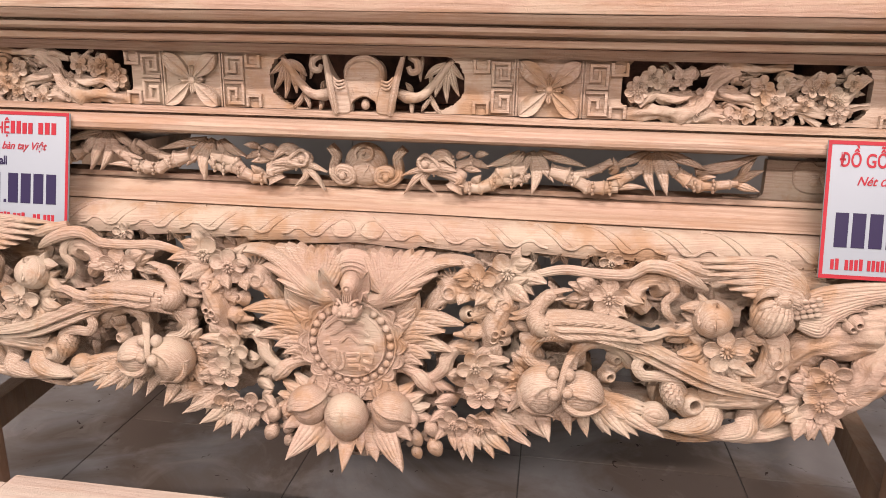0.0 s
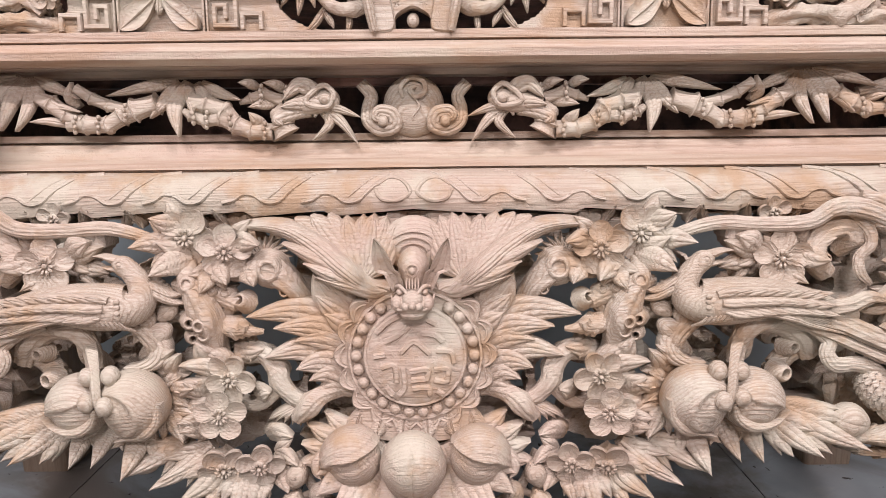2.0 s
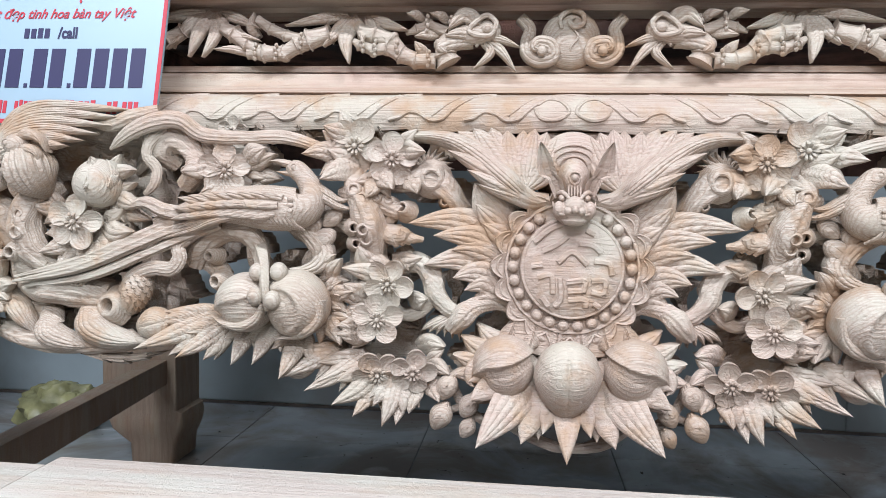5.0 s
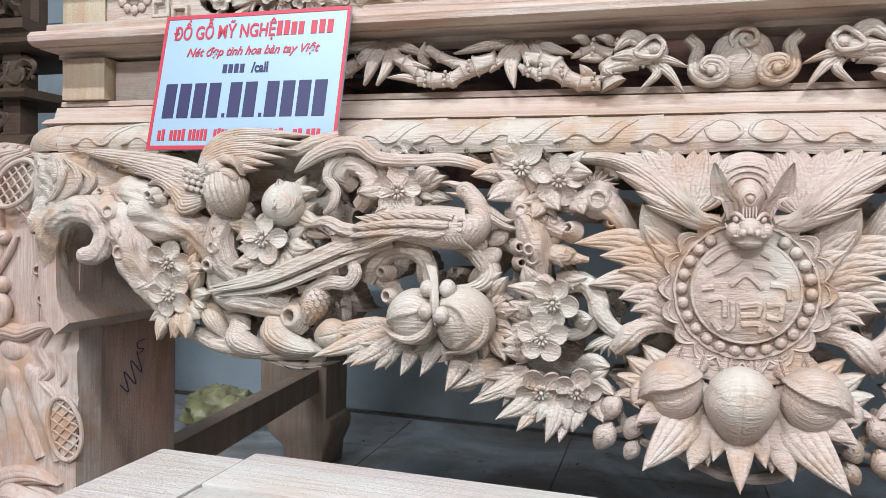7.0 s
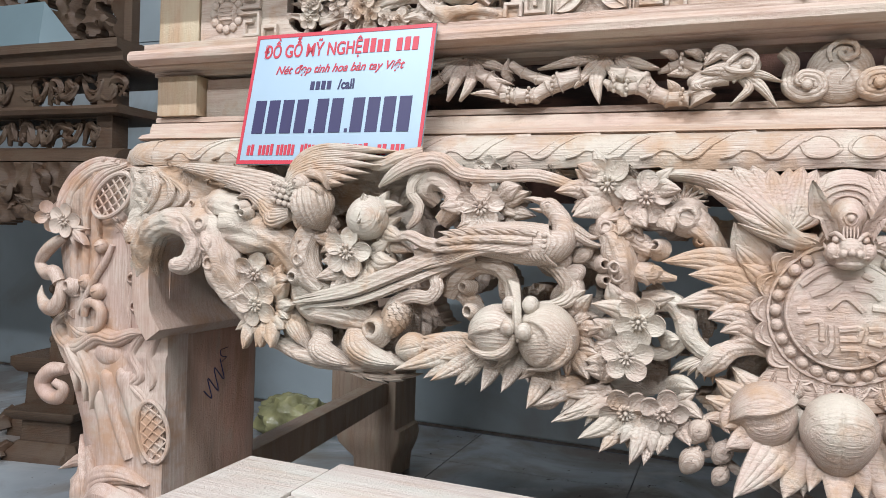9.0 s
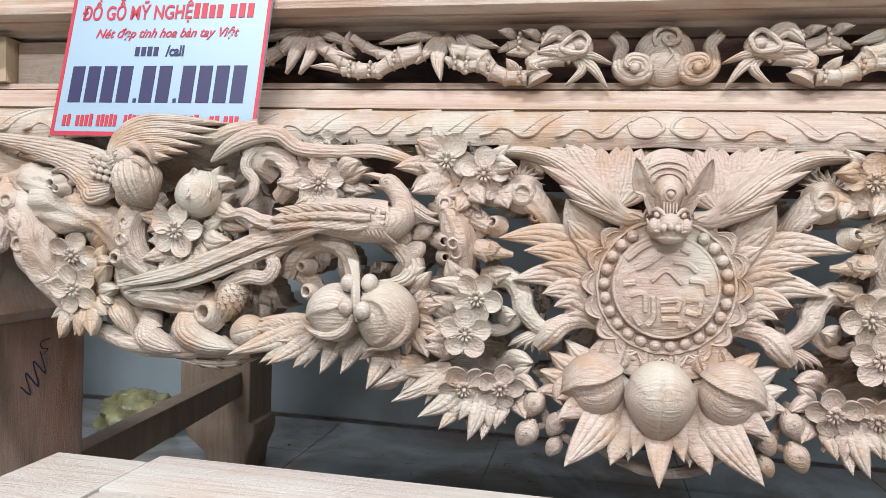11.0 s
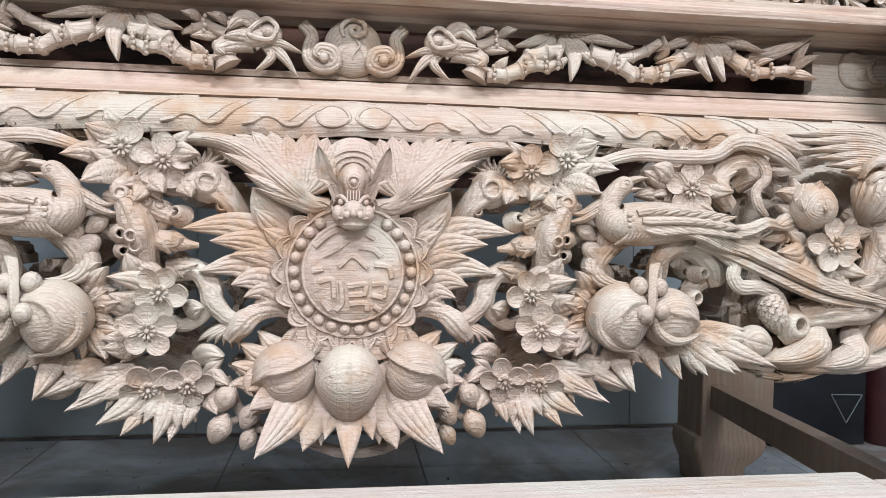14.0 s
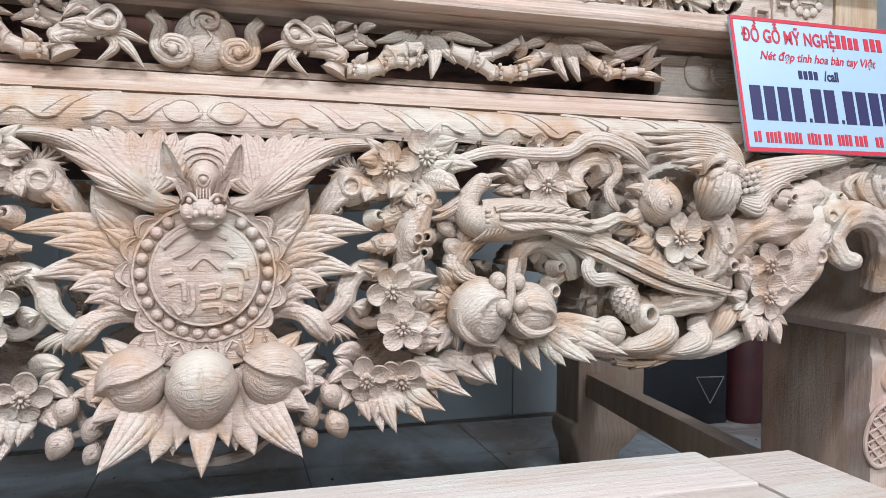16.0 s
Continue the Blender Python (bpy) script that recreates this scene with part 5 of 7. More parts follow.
A("leaf", sheaf(((-0.284, 0.724), (-0.269, 0.719), (-0.261, 0.706), (-0.267, 0.694), (-0.282, 0.688), (-0.296, 0.690)), 0.026, 0.846, 0.830, 4, arch=0.005, thick=0.012, deep=0.0016, root=0.5))
A("fruit_stem", tube([(-0.336, 0.716, 0.846, 0.0070), (-0.326, 0.708, 0.830, 0.0066), (-0.317, 0.692, 0.813, 0.0050), (-0.312, 0.668, 0.802, 0.0044), (-0.311, 0.648, 0.806, 0.002)], ribs=2))
for x, z, y, r in ((0.3235, 0.687, 0.812, 0.0088), (0.3005, 0.688, 0.812, 0.0094), (0.3225, 0.663, 0.803, 0.0086), (0.3035, 0.660, 0.801, 0.0090)):
    A("berry", ball(-x, z, y, r, r * 1.1, r, 16, 10))

for base, tip, w, y1 in (((0.215, 0.600), (0.262, 0.572), 0.032, 0.826), ((0.200, 0.575), (0.222, 0.538), 0.034, 0.820), ((0.175, 0.570), (0.176, 0.532), 0.034, 0.818), ((0.150, 0.580), (0.132, 0.556), 0.030, 0.826), ((0.210, 0.660), (0.236, 0.676), 0.030, 0.830), ((0.208, 0.690), (0.222, 0.716), 0.030, 0.834), ((0.168, 0.655), (0.148, 0.662), 0.028, 0.834), ((0.215, 0.625), (0.242, 0.622), 0.030, 0.830),
                         ((0.390, 0.800), (0.420, 0.792), 0.030, 0.842), ((0.350, 0.806), (0.326, 0.818), 0.030, 0.842), ((0.205, 0.790), (0.214, 0.766), 0.034, 0.832), ((0.172, 0.792), (0.160, 0.772), 0.030, 0.836), ((0.562, 0.748), (0.588, 0.752), 0.032, 0.834), ((0.510, 0.722), (0.482, 0.708), 0.034, 0.832), ((0.548, 0.708), (0.560, 0.684), 0.034, 0.834), ((0.700, 0.680), (0.722, 0.664), 0.034, 0.838), ((0.650, 0.690), (0.626, 0.694), 0.034, 0.838), ((0.668, 0.640), (0.660, 0.612), 0.034, 0.836), ((0.645, 0.655), (0.622, 0.645), 0.032, 0.838)):
    A("leaf", lobed((-base[0], base[1]), (-tip[0], tip[1]), w, 0.848, y1 - 0.004, 1 if w > 0.031 else 0, 0.1))

# small leaves and shoots that fill the ground between the larger pieces
rng = random.Random(7)
count = 0
while count < 95:
    x, z = rng.uniform(0.10, 0.90), rng.uniform(0.60, 0.84)
    if not in_apron(-x, z) or not in_apron(-x, z - 0.02) or (x < 0.26 and z > 0.70) or z < lower_edge(x) + 0.015:
        continue
    a = rng.uniform(0, 6.283)
    L = rng.uniform(0.022, 0.040)
    tip = (-x + math.cos(a) * L, z + math.sin(a) * L)
    if tip[1] > 0.842 or not in_apron(*tip):
        continue
    count += 1
    if count % 3:
        A("leaf", leaf((-x, z), tip, L * 0.62, 0.895, 0.872, rng.choice((0, 3, 4)), rng.uniform(-0.4, 0.4), nu=14, nv=6))
    else:
        A("shoot", tube([(-x, z, 0.900, 0.007), (-x + math.cos(a) * L * 0.5 - math.sin(a) * 0.006, z + math.sin(a) * L * 0.5 + math.cos(a) * 0.006, 0.880, 0.0075), (*tip, 0.884, 0.003)], ribs=2, steps=4, sides=8))
# fringe of small leaf tips under the lip
for k in range(30):
    x = 0.20 + 0.0225 * k
    if x < 0.86:
        A("leaf", leaf((-x, 0.825), (-x - rng.uniform(-0.012, 0.012), 0.8465), 0.018, 0.890, 0.876, 0, 0, nu=10, nv=4))

# ---- friezes ----
def rounded(x, z, cx, cz, a, c, n=3.0):
    return abs((x - cx) / a) ** n + abs((z - cz) / c) ** n < 1


def in_upper(x, z):
    return not (rounded(x, z, 0, 1.079, 0.147, 0.048, 3) or rounded(abs(x), z, 0.540, 1.079, 0.165, 0.048, 4))


def in_lower(x, z):
    return not rounded(x, z, 0, 0.958, 0.590, 0.034, 12)


def upper_board(x0, x1):
    return relief_board(x0, x1, 1.033, 1.117, 0.937, 0.016, in_upper, lambda x, z: 0.0004 * noise.noise(Vector((x * 40, 0, z * 40))), 0.0035)


def lower_board(x0, x1):
    return relief_board(x0, x1, 0.923, 0.987, 0.955, 0.016, in_lower, lambda x, z: 0.0004 * noise.noise(Vector((x * 40, 5, z * 40))), 0.004)


frieze = part("upper_frieze", upper_board(-0.5395, -0.0005), CARVED, altar, "pierced frieze with fret panels and plum branches")
for x0, x1 in ((-0.86, -0.5405), (0.0005, 0.5395), (0.5405, 0.86)):
    part("frieze_panel", upper_board(x0, x1), CARVED, frieze)
lower = part("lower_frieze", lower_board(-0.86, -0.2), CARVED, altar, "pierced frieze of bamboo shoots and a covered pot")
part("frieze_panel", lower_board(0.2, 0.86), CARVED, lower)


def U(name, bm, both=True, label=""):
    return carve(name, bm, frieze, both, label)


def D(name, bm, both=True, label=""):
    if name != "cloud_relief":
        for v in bm.verts:
            v.co.y -= 0.009
    return carve(name, bm, lower, both, label)


def bar(x0, x1, z0, z1, y0, y1):
    return box(min(x0, x1), max(x0, x1), y0, y1, min(z0, z1), max(z0, z1), 0.0007)


def stroke(points, w, y0, y1):
    """Square-cut raised line along corners (x, z), mitred at the turns."""
    b = bmesh.new()
    p = [Vector(q) for q in points]
    rows = []
    for i, q in enumerate(p):
        a = (q - p[i - 1]).normalized() if i else (p[1] - q).normalized()
        c = (p[i + 1] - q).normalized() if i < len(p) - 1 else a
        na, nc = Vector((-a.y, a.x)), Vector((-c.y, c.x))
        m = na + nc
        m = m * (w / max(m.dot(na), 0.3))
        e = (-a * w if i == 0 else a * w if i == len(p) - 1 else Vector((0, 0)))
        rows.append([b.verts.new((v.x, y, v.y)) for v, y in ((q + e + m, y1), (q + e + m, y0 + 0.0012), (q + e + m * 0.7, y0), (q + e - m * 0.7, y0), (q + e - m, y0 + 0.0012), (q + e - m, y1))])
    for r, t in zip(rows, rows[1:]):
        for k in range(5):
            b.faces.new((r[k], r[k + 1], t[k + 1], t[k]))
    b.faces.new(rows[0])
    b.faces.new(rows[-1][::-1])
    bmesh.ops.recalc_face_normals(b, faces=b.faces[:])
    return b


# square blossom panel with frets on either side
QX = 0.272
for dx, dz in ((-1, 0), (1, 0)):
    U("panel_edge", bar(-QX + dx * 0.046 - 0.0012, -QX + dx * 0.046 + 0.0012, 1.034, 1.115, 0.9315, 0.938))
    U("panel_edge", bar(-QX + dx * 0.050 - 0.0010, -QX + dx * 0.050 + 0.0010, 1.034, 1.115, 0.9315, 0.938))
for a in (45, 135, 225, 315):
    c, d = math.cos(radians(a)), math.sin(radians(a))
    U("petal", leaf((-QX + c * 0.004, 1.074 + d * 0.004), (-QX + c * 0.060, 1.074 + d * 0.054), 0.042, 0.9300, 0.9250, 0, 0, arch=-0.0035, thick=0.012, shape=0.8, veins=False))
    U("petal_rib", tube([(-QX + c * 0.008, 1.074 + d * 0.008, 0.9285, 0.0010), (-QX + c * 0.034, 1.074 + d * 0.031, 0.9265, 0.0016), (-QX + c * 0.056, 1.074 + d * 0.050, 0.9255, 0.0006)], steps=3, sides=6))
    e, f = math.cos(radians(a + 45)), math.sin(radians(a + 45))
    U("petal", leaf((-QX + e * 0.003, 1.074 + f * 0.003), (-QX + e * 0.020, 1.074 + f * 0.022), 0.013, 0.9285, 0.9255, 0, 0, arch=0.002, thick=0.008))
U("boss", ball(-QX, 1.074, 0.9310, 0.0065, 0.0065, 0.005, 14, 10))
for side in (-1, 1):
    for up in (-1, 1):
        zc = 1.0745
        def K(u, v):
            return (-QX + side * (0.052 + u), zc + up * v)
        U("fret", stroke([K(0.003, 0.003), K(0.029, 0.003), K(0.029, 0.034), K(0.006, 0.034), K(0.006, 0.013), K(0.018, 0.013), K(0.018, 0.024)], 0.0025, 0.9305, 0.938))
        U("fret", stroke([K(0.036, 0.036), K(0.036, 0.022), K(0.056, 0.022), K(0.056, 0.036)], 0.0025, 0.9305, 0.938))
# middle opening: arched scroll with star cuts between bamboo
U("scroll_plate", plate([(-0.031, 1.092), (-0.026, 1.104), (-0.014, 1.113), (0, 1.116), (0.014, 1.113), (0.026, 1.104), (0.031, 1.092), (0.030, 1.070), (0.028, 1.048), (0.022, 1.040), (0.018, 1.048), (0.008, 1.054), (0, 1.056), (-0.008, 1.054), (-0.018, 1.048), (-0.022, 1.040), (-0.028, 1.048), (-0.030, 1.070)], 0.926, 0.946), False, "arched scroll with cut stars")
for x, z, r in ((0.0, 1.083, 0.009), (-0.018, 1.062, 0.005), (0.012, 1.062, 0.005)):
    U("star_cut", merge(*[tube([(x - r * math.cos(q), z - r * math.sin(q), 0.9258, 0.0006), (x + r * math.cos(q), z + r * math.sin(q), 0.9258, 0.0006)], steps=2, sides=5) for q in (0.3, 1.35, 2.4)]), False)
U("arch_rim", tube([(-0.027, 1.086, 0.926, 0.003), (-0.024, 1.099, 0.925, 0.003), (-0.013, 1.108, 0.924, 0.003), (0, 1.111, 0.924, 0.003), (0.013, 1.108, 0.924, 0.003), (0.024, 1.099, 0.925, 0.003), (0.027, 1.086, 0.926, 0.003)], ribs=2), False)
U("scroll_wing", plate([(-0.026, 1.078), (-0.042, 1.082), (-0.052, 1.098), (-0.060, 1.116), (-0.054, 1.090), (-0.047, 1.060), (-0.043, 1.032), (-0.034, 1.030), (-0.020, 1.034), (-0.021, 1.055)], 0.922, 0.944))
U("scroll_fold", tube([(-0.059, 1.114, 0.926, 0.003), (-0.052, 1.085, 0.920, 0.0045), (-0.046, 1.055, 0.918, 0.0048), (-0.041, 1.031, 0.920, 0.004)], ribs=2))
for k in range(3):
    U("scroll_fold", tube([(-0.028, 1.080 - 0.005 * k, 0.922, 0.0016), (-0.038, 1.078 - 0.005 * k, 0.919, 0.0018), (-0.046, 1.086 - 0.004 * k, 0.922, 0.0014)], steps=4, sides=6))
U("pendant", ball(0, 1.044, 0.936, 0.007, 0.008, 0.006, 12, 8), False)
U("bamboo_stem", tube([(-0.048, 1.062, 0.942, 0.007), (-0.066, 1.056, 0.936, 0.008), (-0.084, 1.058, 0.936, 0.0065), (-0.100, 1.072, 0.938, 0.006), (-0.118, 1.095, 0.940, 0.005), (-0.130, 1.110, 0.944, 0.004)], rough=0.25))
for base, tip, w in (((-0.126, 1.106), (-0.142, 1.060), 0.014), ((-0.126, 1.106), (-0.124, 1.050), 0.015), ((-0.124, 1.104), (-0.106, 1.058), 0.016), ((-0.122, 1.107), (-0.090, 1.084), 0.016), ((-0.126, 1.108), (-0.148, 1.084), 0.012), ((-0.098, 1.075), (-0.098, 1.092), 0.010), ((-0.07, 1.060), (-0.062, 1.078), 0.012),
                     ((-0.070, 1.056), (-0.072, 1.030), 0.010), ((-0.095, 1.062), (-0.118, 1.030), 0.011), ((-0.098, 1.056), (-0.086, 1.036), 0.010), ((-0.085, 1.116), (-0.084, 1.080), 0.011)):
    U("bamboo_leaf", leaf(base, tip, w, 0.940, 0.930, 0, 0.1, arch=0.003, thick=0.004, nu=16, nv=6))
U("curl", tube([(-0.066, 1.115, 0.940, 0.004), (-0.078, 1.108, 0.934, 0.0045), (-0.080, 1.096, 0.932, 0.0045), (-0.070, 1.093, 0.932, 0.004), (-0.066, 1.101, 0.932, 0.003)], ribs=2))
# plum branches in the side openings
for pts in (((0.385, 1.040, 0.946, 0.008), (0.420, 1.046, 0.940, 0.011), (0.455, 1.044, 0.938, 0.012), (0.485, 1.062, 0.936, 0.011), (0.500, 1.088, 0.938, 0.009), (0.530, 1.106, 0.942, 0.008)), ((0.400, 1.056, 0.942, 0.008), (0.420, 1.072, 0.938, 0.009), (0.440, 1.066, 0.938, 0.008), (0.470, 1.074, 0.940, 0.007)),
            ((0.455, 1.04, 0.940, 0.009), (0.500, 1.042, 0.938, 0.010), (0.540, 1.036, 0.940, 0.008)), ((0.500, 1.085, 0.940, 0.007), (0.520, 1.072, 0.938, 0.007), (0.560, 1.062, 0.938, 0.009), (0.610, 1.056, 0.938, 0.008), (0.650, 1.050, 0.94, 0.008)), ((0.57, 1.06, 0.940, 0.006), (0.60, 1.085, 0.938, 0.006), (0.64, 1.100, 0.942, 0.006)),
            ((0.585, 1.05, 0.94, 0.004), (0.592, 1.034, 0.94, 0.004)), ((0.61, 1.055, 0.94, 0.004), (0.645, 1.034, 0.94, 0.004)), ((0.66, 1.06, 0.94, 0.007), (0.68, 1.085, 0.938, 0.007), (0.70, 1.10, 0.942, 0.005)), ((0.48, 1.10, 0.944, 0.005), (0.52, 1.112, 0.942, 0.006), (0.56, 1.108, 0.942, 0.006), (0.60, 1.112, 0.944, 0.005))):
    U("plum_branch", tube([(-x, z, y - 0.003, r * 0.95) for x, z, y, r in pts], rough=0.9, ribs=3, rib=0.05, sides=14, steps=9))
for x, z, r in ((0.414, 1.096, 0.015), (0.430, 1.088, 0.014), (0.560, 1.086, 0.016), (0.578, 1.070, 0.017), (0.566, 1.056, 0.013), (0.640, 1.092, 0.016), (0.655, 1.074, 0.015), (0.662, 1.052, 0.015), (0.545, 1.046, 0.012), (0.398, 1.086, 0.012), (0.590, 1.092, 0.013), (0.618, 1.066, 0.012), (0.48, 1.046, 0.011), (0.676, 1.094, 0.012)):
    U("plum_flower", flower(-x, z, 0.926, r, x * 40))
for base, tip, w in (((0.40, 1.085), (0.384, 1.062), 0.014), ((0.392, 1.05), (0.382, 1.072), 0.012), ((0.425, 1.080), (0.450, 1.086), 0.014), ((0.44, 1.078), (0.465, 1.068), 0.014), ((0.53, 1.060), (0.500, 1.050), 0.018), ((0.54, 1.066), (0.512, 1.060), 0.014), ((0.60, 1.088), (0.622, 1.10), 0.016), ((0.59, 1.075), (0.618, 1.078), 0.014), ((0.67, 1.085), (0.696, 1.078), 0.016), ((0.66, 1.10), (0.684, 1.108), 0.014), ((0.52, 1.095), (0.545, 1.098), 0.014), ((0.455, 1.098), (0.47, 1.085), 0.012)):
    U("plum_leaf", leaf((-base[0], base[1]), (-tip[0], tip[1]), w, 0.942, 0.930, 3, 0.1, arch=0.003, thick=0.004, nu=14, nv=6))
rp = random.Random(5)
for k in range(9):
    x, z, r = 0.392 + 0.034 * k + rp.uniform(-0.008, 0.008), rp.choice((1.046, 1.058, 1.072, 1.088, 1.102)) + rp.uniform(-0.005, 0.005), rp.uniform(0.011, 0.017)
    U("plum_flower", flower(-x, z, 0.924 + rp.uniform(0, 0.006), r, k, petals=rp.choice((5, 6, 7))))
for k in range(34):
    x, z, q, r = rp.uniform(0.385, 0.695), rp.uniform(1.040, 1.108), rp.uniform(0, 6.283), rp.uniform(0.003, 0.0055)
    U("plum_twig", tube([(-x, z, 0.944, r), (-x + 0.012 * math.cos(q), z + 0.010 * math.sin(q), 0.937, r * 1.25), (-x + 0.022 * math.cos(q + 0.7), z + 0.018 * math.sin(q + 0.7), 0.936, r * 0.8), (-x + 0.030 * math.cos(q + 0.9), z + 0.022 * math.sin(q + 0.9), 0.940, r * 1.1)], rough=0.8, steps=4, sides=10))
for k in range(34):
    x, z, q = rp.uniform(0.39, 0.69), rp.uniform(1.042, 1.105), rp.uniform(0, 6.283)
    U("plum_leaf", leaf((-x, z), (-x + 0.022 * math.cos(q), z + 0.018 * math.sin(q)), 0.013, 0.944, 0.932, rp.choice((0, 3)), 0.3, arch=0.003, thick=0.004, nu=12, nv=6))
# end rosette and frets beyond the plum opening
U("rosette", ball(-0.811, 1.074, 0.936, 0.018, 0.018, 0.004, 20, 10), True, "round petalled rosette")
for k in range(12):
    U("rosette_petal", ball(-0.811 + 0.024 * math.sin(k * 0.5236), 1.074 + 0.024 * math.cos(k * 0.5236), 0.936, 0.007, 0.007, 0.004, 10, 6))
for k in range(4):
    U("rosette_line", bar(-0.822, -0.800, 1.063 + 0.006 * k, 1.065 + 0.006 * k, 0.931, 0.936))
for up in (-1, 1):
    U("fret", stroke([(-0.782, 1.0745 + up * 0.004), (-0.752, 1.0745 + up * 0.004), (-0.752, 1.0745 + up * 0.036), (-0.776, 1.0745 + up * 0.036), (-0.776, 1.0745 + up * 0.016), (-0.764, 1.0745 + up * 0.016)], 0.0025, 0.9305, 0.938))
    U("fret", stroke([(-0.744, 1.0745 + up * 0.038), (-0.744, 1.0745 + up * 0.026), (-0.722, 1.0745 + up * 0.026), (-0.722, 1.0745 + up * 0.038)], 0.0025, 0.9305, 0.938))

# lower frieze: covered pot, beast-headed bamboo, hanging leaf tufts
D("pot", ball(-0.001, 0.953, 0.952, 0.034, 0.034, 0.018, 28, 18), False, "round carved pot with a spiral lid")
D("pot_spiral", tube([(-0.012, 0.962, 0.934, 0.002), (-0.014, 0.974, 0.935, 0.003), (-0.003, 0.983, 0.938, 0.003), (0.010, 0.979, 0.936, 0.003), (0.012, 0.968, 0.932, 0.003), (0.002, 0.963, 0.931, 0.003), (-0.004, 0.970, 0.932, 0.003), (0.002, 0.974, 0.932, 0.002)], sides=8), False)
D("pot_seam", tube([(0.0, 0.962, 0.933, 0.001), (0.006, 0.952, 0.933, 0.0014), (-0.002, 0.940, 0.936, 0.0014), (0.004, 0.925, 0.943, 0.001)], sides=6), False)
for pts, w in ((((-0.059, 0.9787), (-0.048, 0.965), (-0.051, 0.9499), (-0.05, 0.9367), (-0.037, 0.9282), (-0.022, 0.9321), (-0.024, 0.944), (-0.037, 0.9473), (-0.042, 0.9409), (-0.034, 0.9366)), 0.0165),):
    k = len(pts) - 1
    D("pot_handle", blade([(x, z, 0.946 - 0.016 * math.sin(0.5 * math.pi * i / k)) for i, (x, z) in enumerate(pts)], w, 3, arch=0.003, thick=0.012, deep=0.0014, root=0.8, steps=8, sharp=7.0))
    D("pot_scroll", ball(-0.034, 0.9366, 0.931, 0.0058, 0.0058, 0.005, 14, 10))


def hang(name, rows, grooves=3):
    """Leaves given by their (x, z) points, width, and depth at root and tip."""
    for pts, w, y0, y1 in rows:
        D(name, sheaf(pts, w, y0, y1, grooves, arch=0.003, thick=0.006, deep=0.0011, root=0.55, steps=8))


# hanging leaf tufts
hang("tuft_leaf", ((((-0.235, 0.9798), (-0.213, 0.9691), (-0.187, 0.9603)), 0.0162, 0.948, 0.926), (((-0.241, 0.9801), (-0.229, 0.9645), (-0.213, 0.9501)), 0.0153, 0.948, 0.926), (((-0.262, 0.9812), (-0.291, 0.9759), (-0.332, 0.9662)), 0.0162, 0.948, 0.926), (((-0.259, 0.9811), (-0.271, 0.9618), (-0.286, 0.9419)), 0.0192, 0.948, 0.926), (((-0.253, 0.9802), (-0.244, 0.9634), (-0.238, 0.944)), 0.0143, 0.948, 0.922), (((-0.249, 0.9814), (-0.261, 0.954), (-0.255, 0.9216)), 0.0230, 0.948, 0.922)))
hang("tuft_leaf", ((((-0.419, 0.9867), (-0.393, 0.977), (-0.363, 0.9636)), 0.0162, 0.948, 0.926), (((-0.423, 0.9869), (-0.41, 0.9687), (-0.394, 0.9519)), 0.0162, 0.948, 0.926), (((-0.438, 0.9877), (-0.468, 0.9808), (-0.501, 0.969)), 0.0162, 0.948, 0.926), (((-0.436, 0.9876), (-0.454, 0.9674), (-0.477, 0.9402)), 0.0210, 0.948, 0.926), (((-0.426, 0.9866), (-0.42, 0.9583), (-0.431, 0.9293)), 0.0192, 0.948, 0.922), (((-0.429, 0.9881), (-0.439, 0.9627), (-0.448, 0.93)), 0.0230, 0.948, 0.922)))
hang("end_leaf", ((((-0.487, 0.9632), (-0.529, 0.9744), (-0.571, 0.993)), 0.0192, 0.940, 0.932), (((-0.542, 0.9501), (-0.557, 0.9615), (-0.578, 0.9704)), 0.0162, 0.940, 0.932), (((-0.542, 0.9479), (-0.557, 0.9451), (-0.576, 0.9401)), 0.0143, 0.940, 0.932), (((-0.549, 0.954), (-0.554, 0.9721), (-0.566, 0.9884)), 0.0134, 0.940, 0.932)))
hang("bud", ((((-0.141, 0.9696), (-0.149, 0.9767), (-0.162, 0.9787)), 0.0134, 0.938, 0.926), (((-0.17, 0.9724), (-0.178, 0.9782), (-0.189, 0.9788)), 0.0134, 0.938, 0.926), (((-0.163, 0.9284), (-0.172, 0.9389), (-0.179, 0.9474)), 0.0162, 0.938, 0.926), (((-0.368, 0.9551), (-0.374, 0.9658), (-0.369, 0.9814)), 0.0143, 0.938, 0.926), (((-0.15, 0.956), (-0.165, 0.9554), (-0.179, 0.9527)), 0.0134, 0.938, 0.926), (((-0.377, 0.9431), (-0.384, 0.9545), (-0.362, 0.9493)), 0.0115, 0.938, 0.926), (((-0.37, 0.9344), (-0.396, 0.9397), (-0.418, 0.9394)), 0.0115, 0.938, 0.926), (((-0.489, 0.9525), (-0.5, 0.958), (-0.513, 0.96)), 0.0115, 0.938, 0.926)), 2)
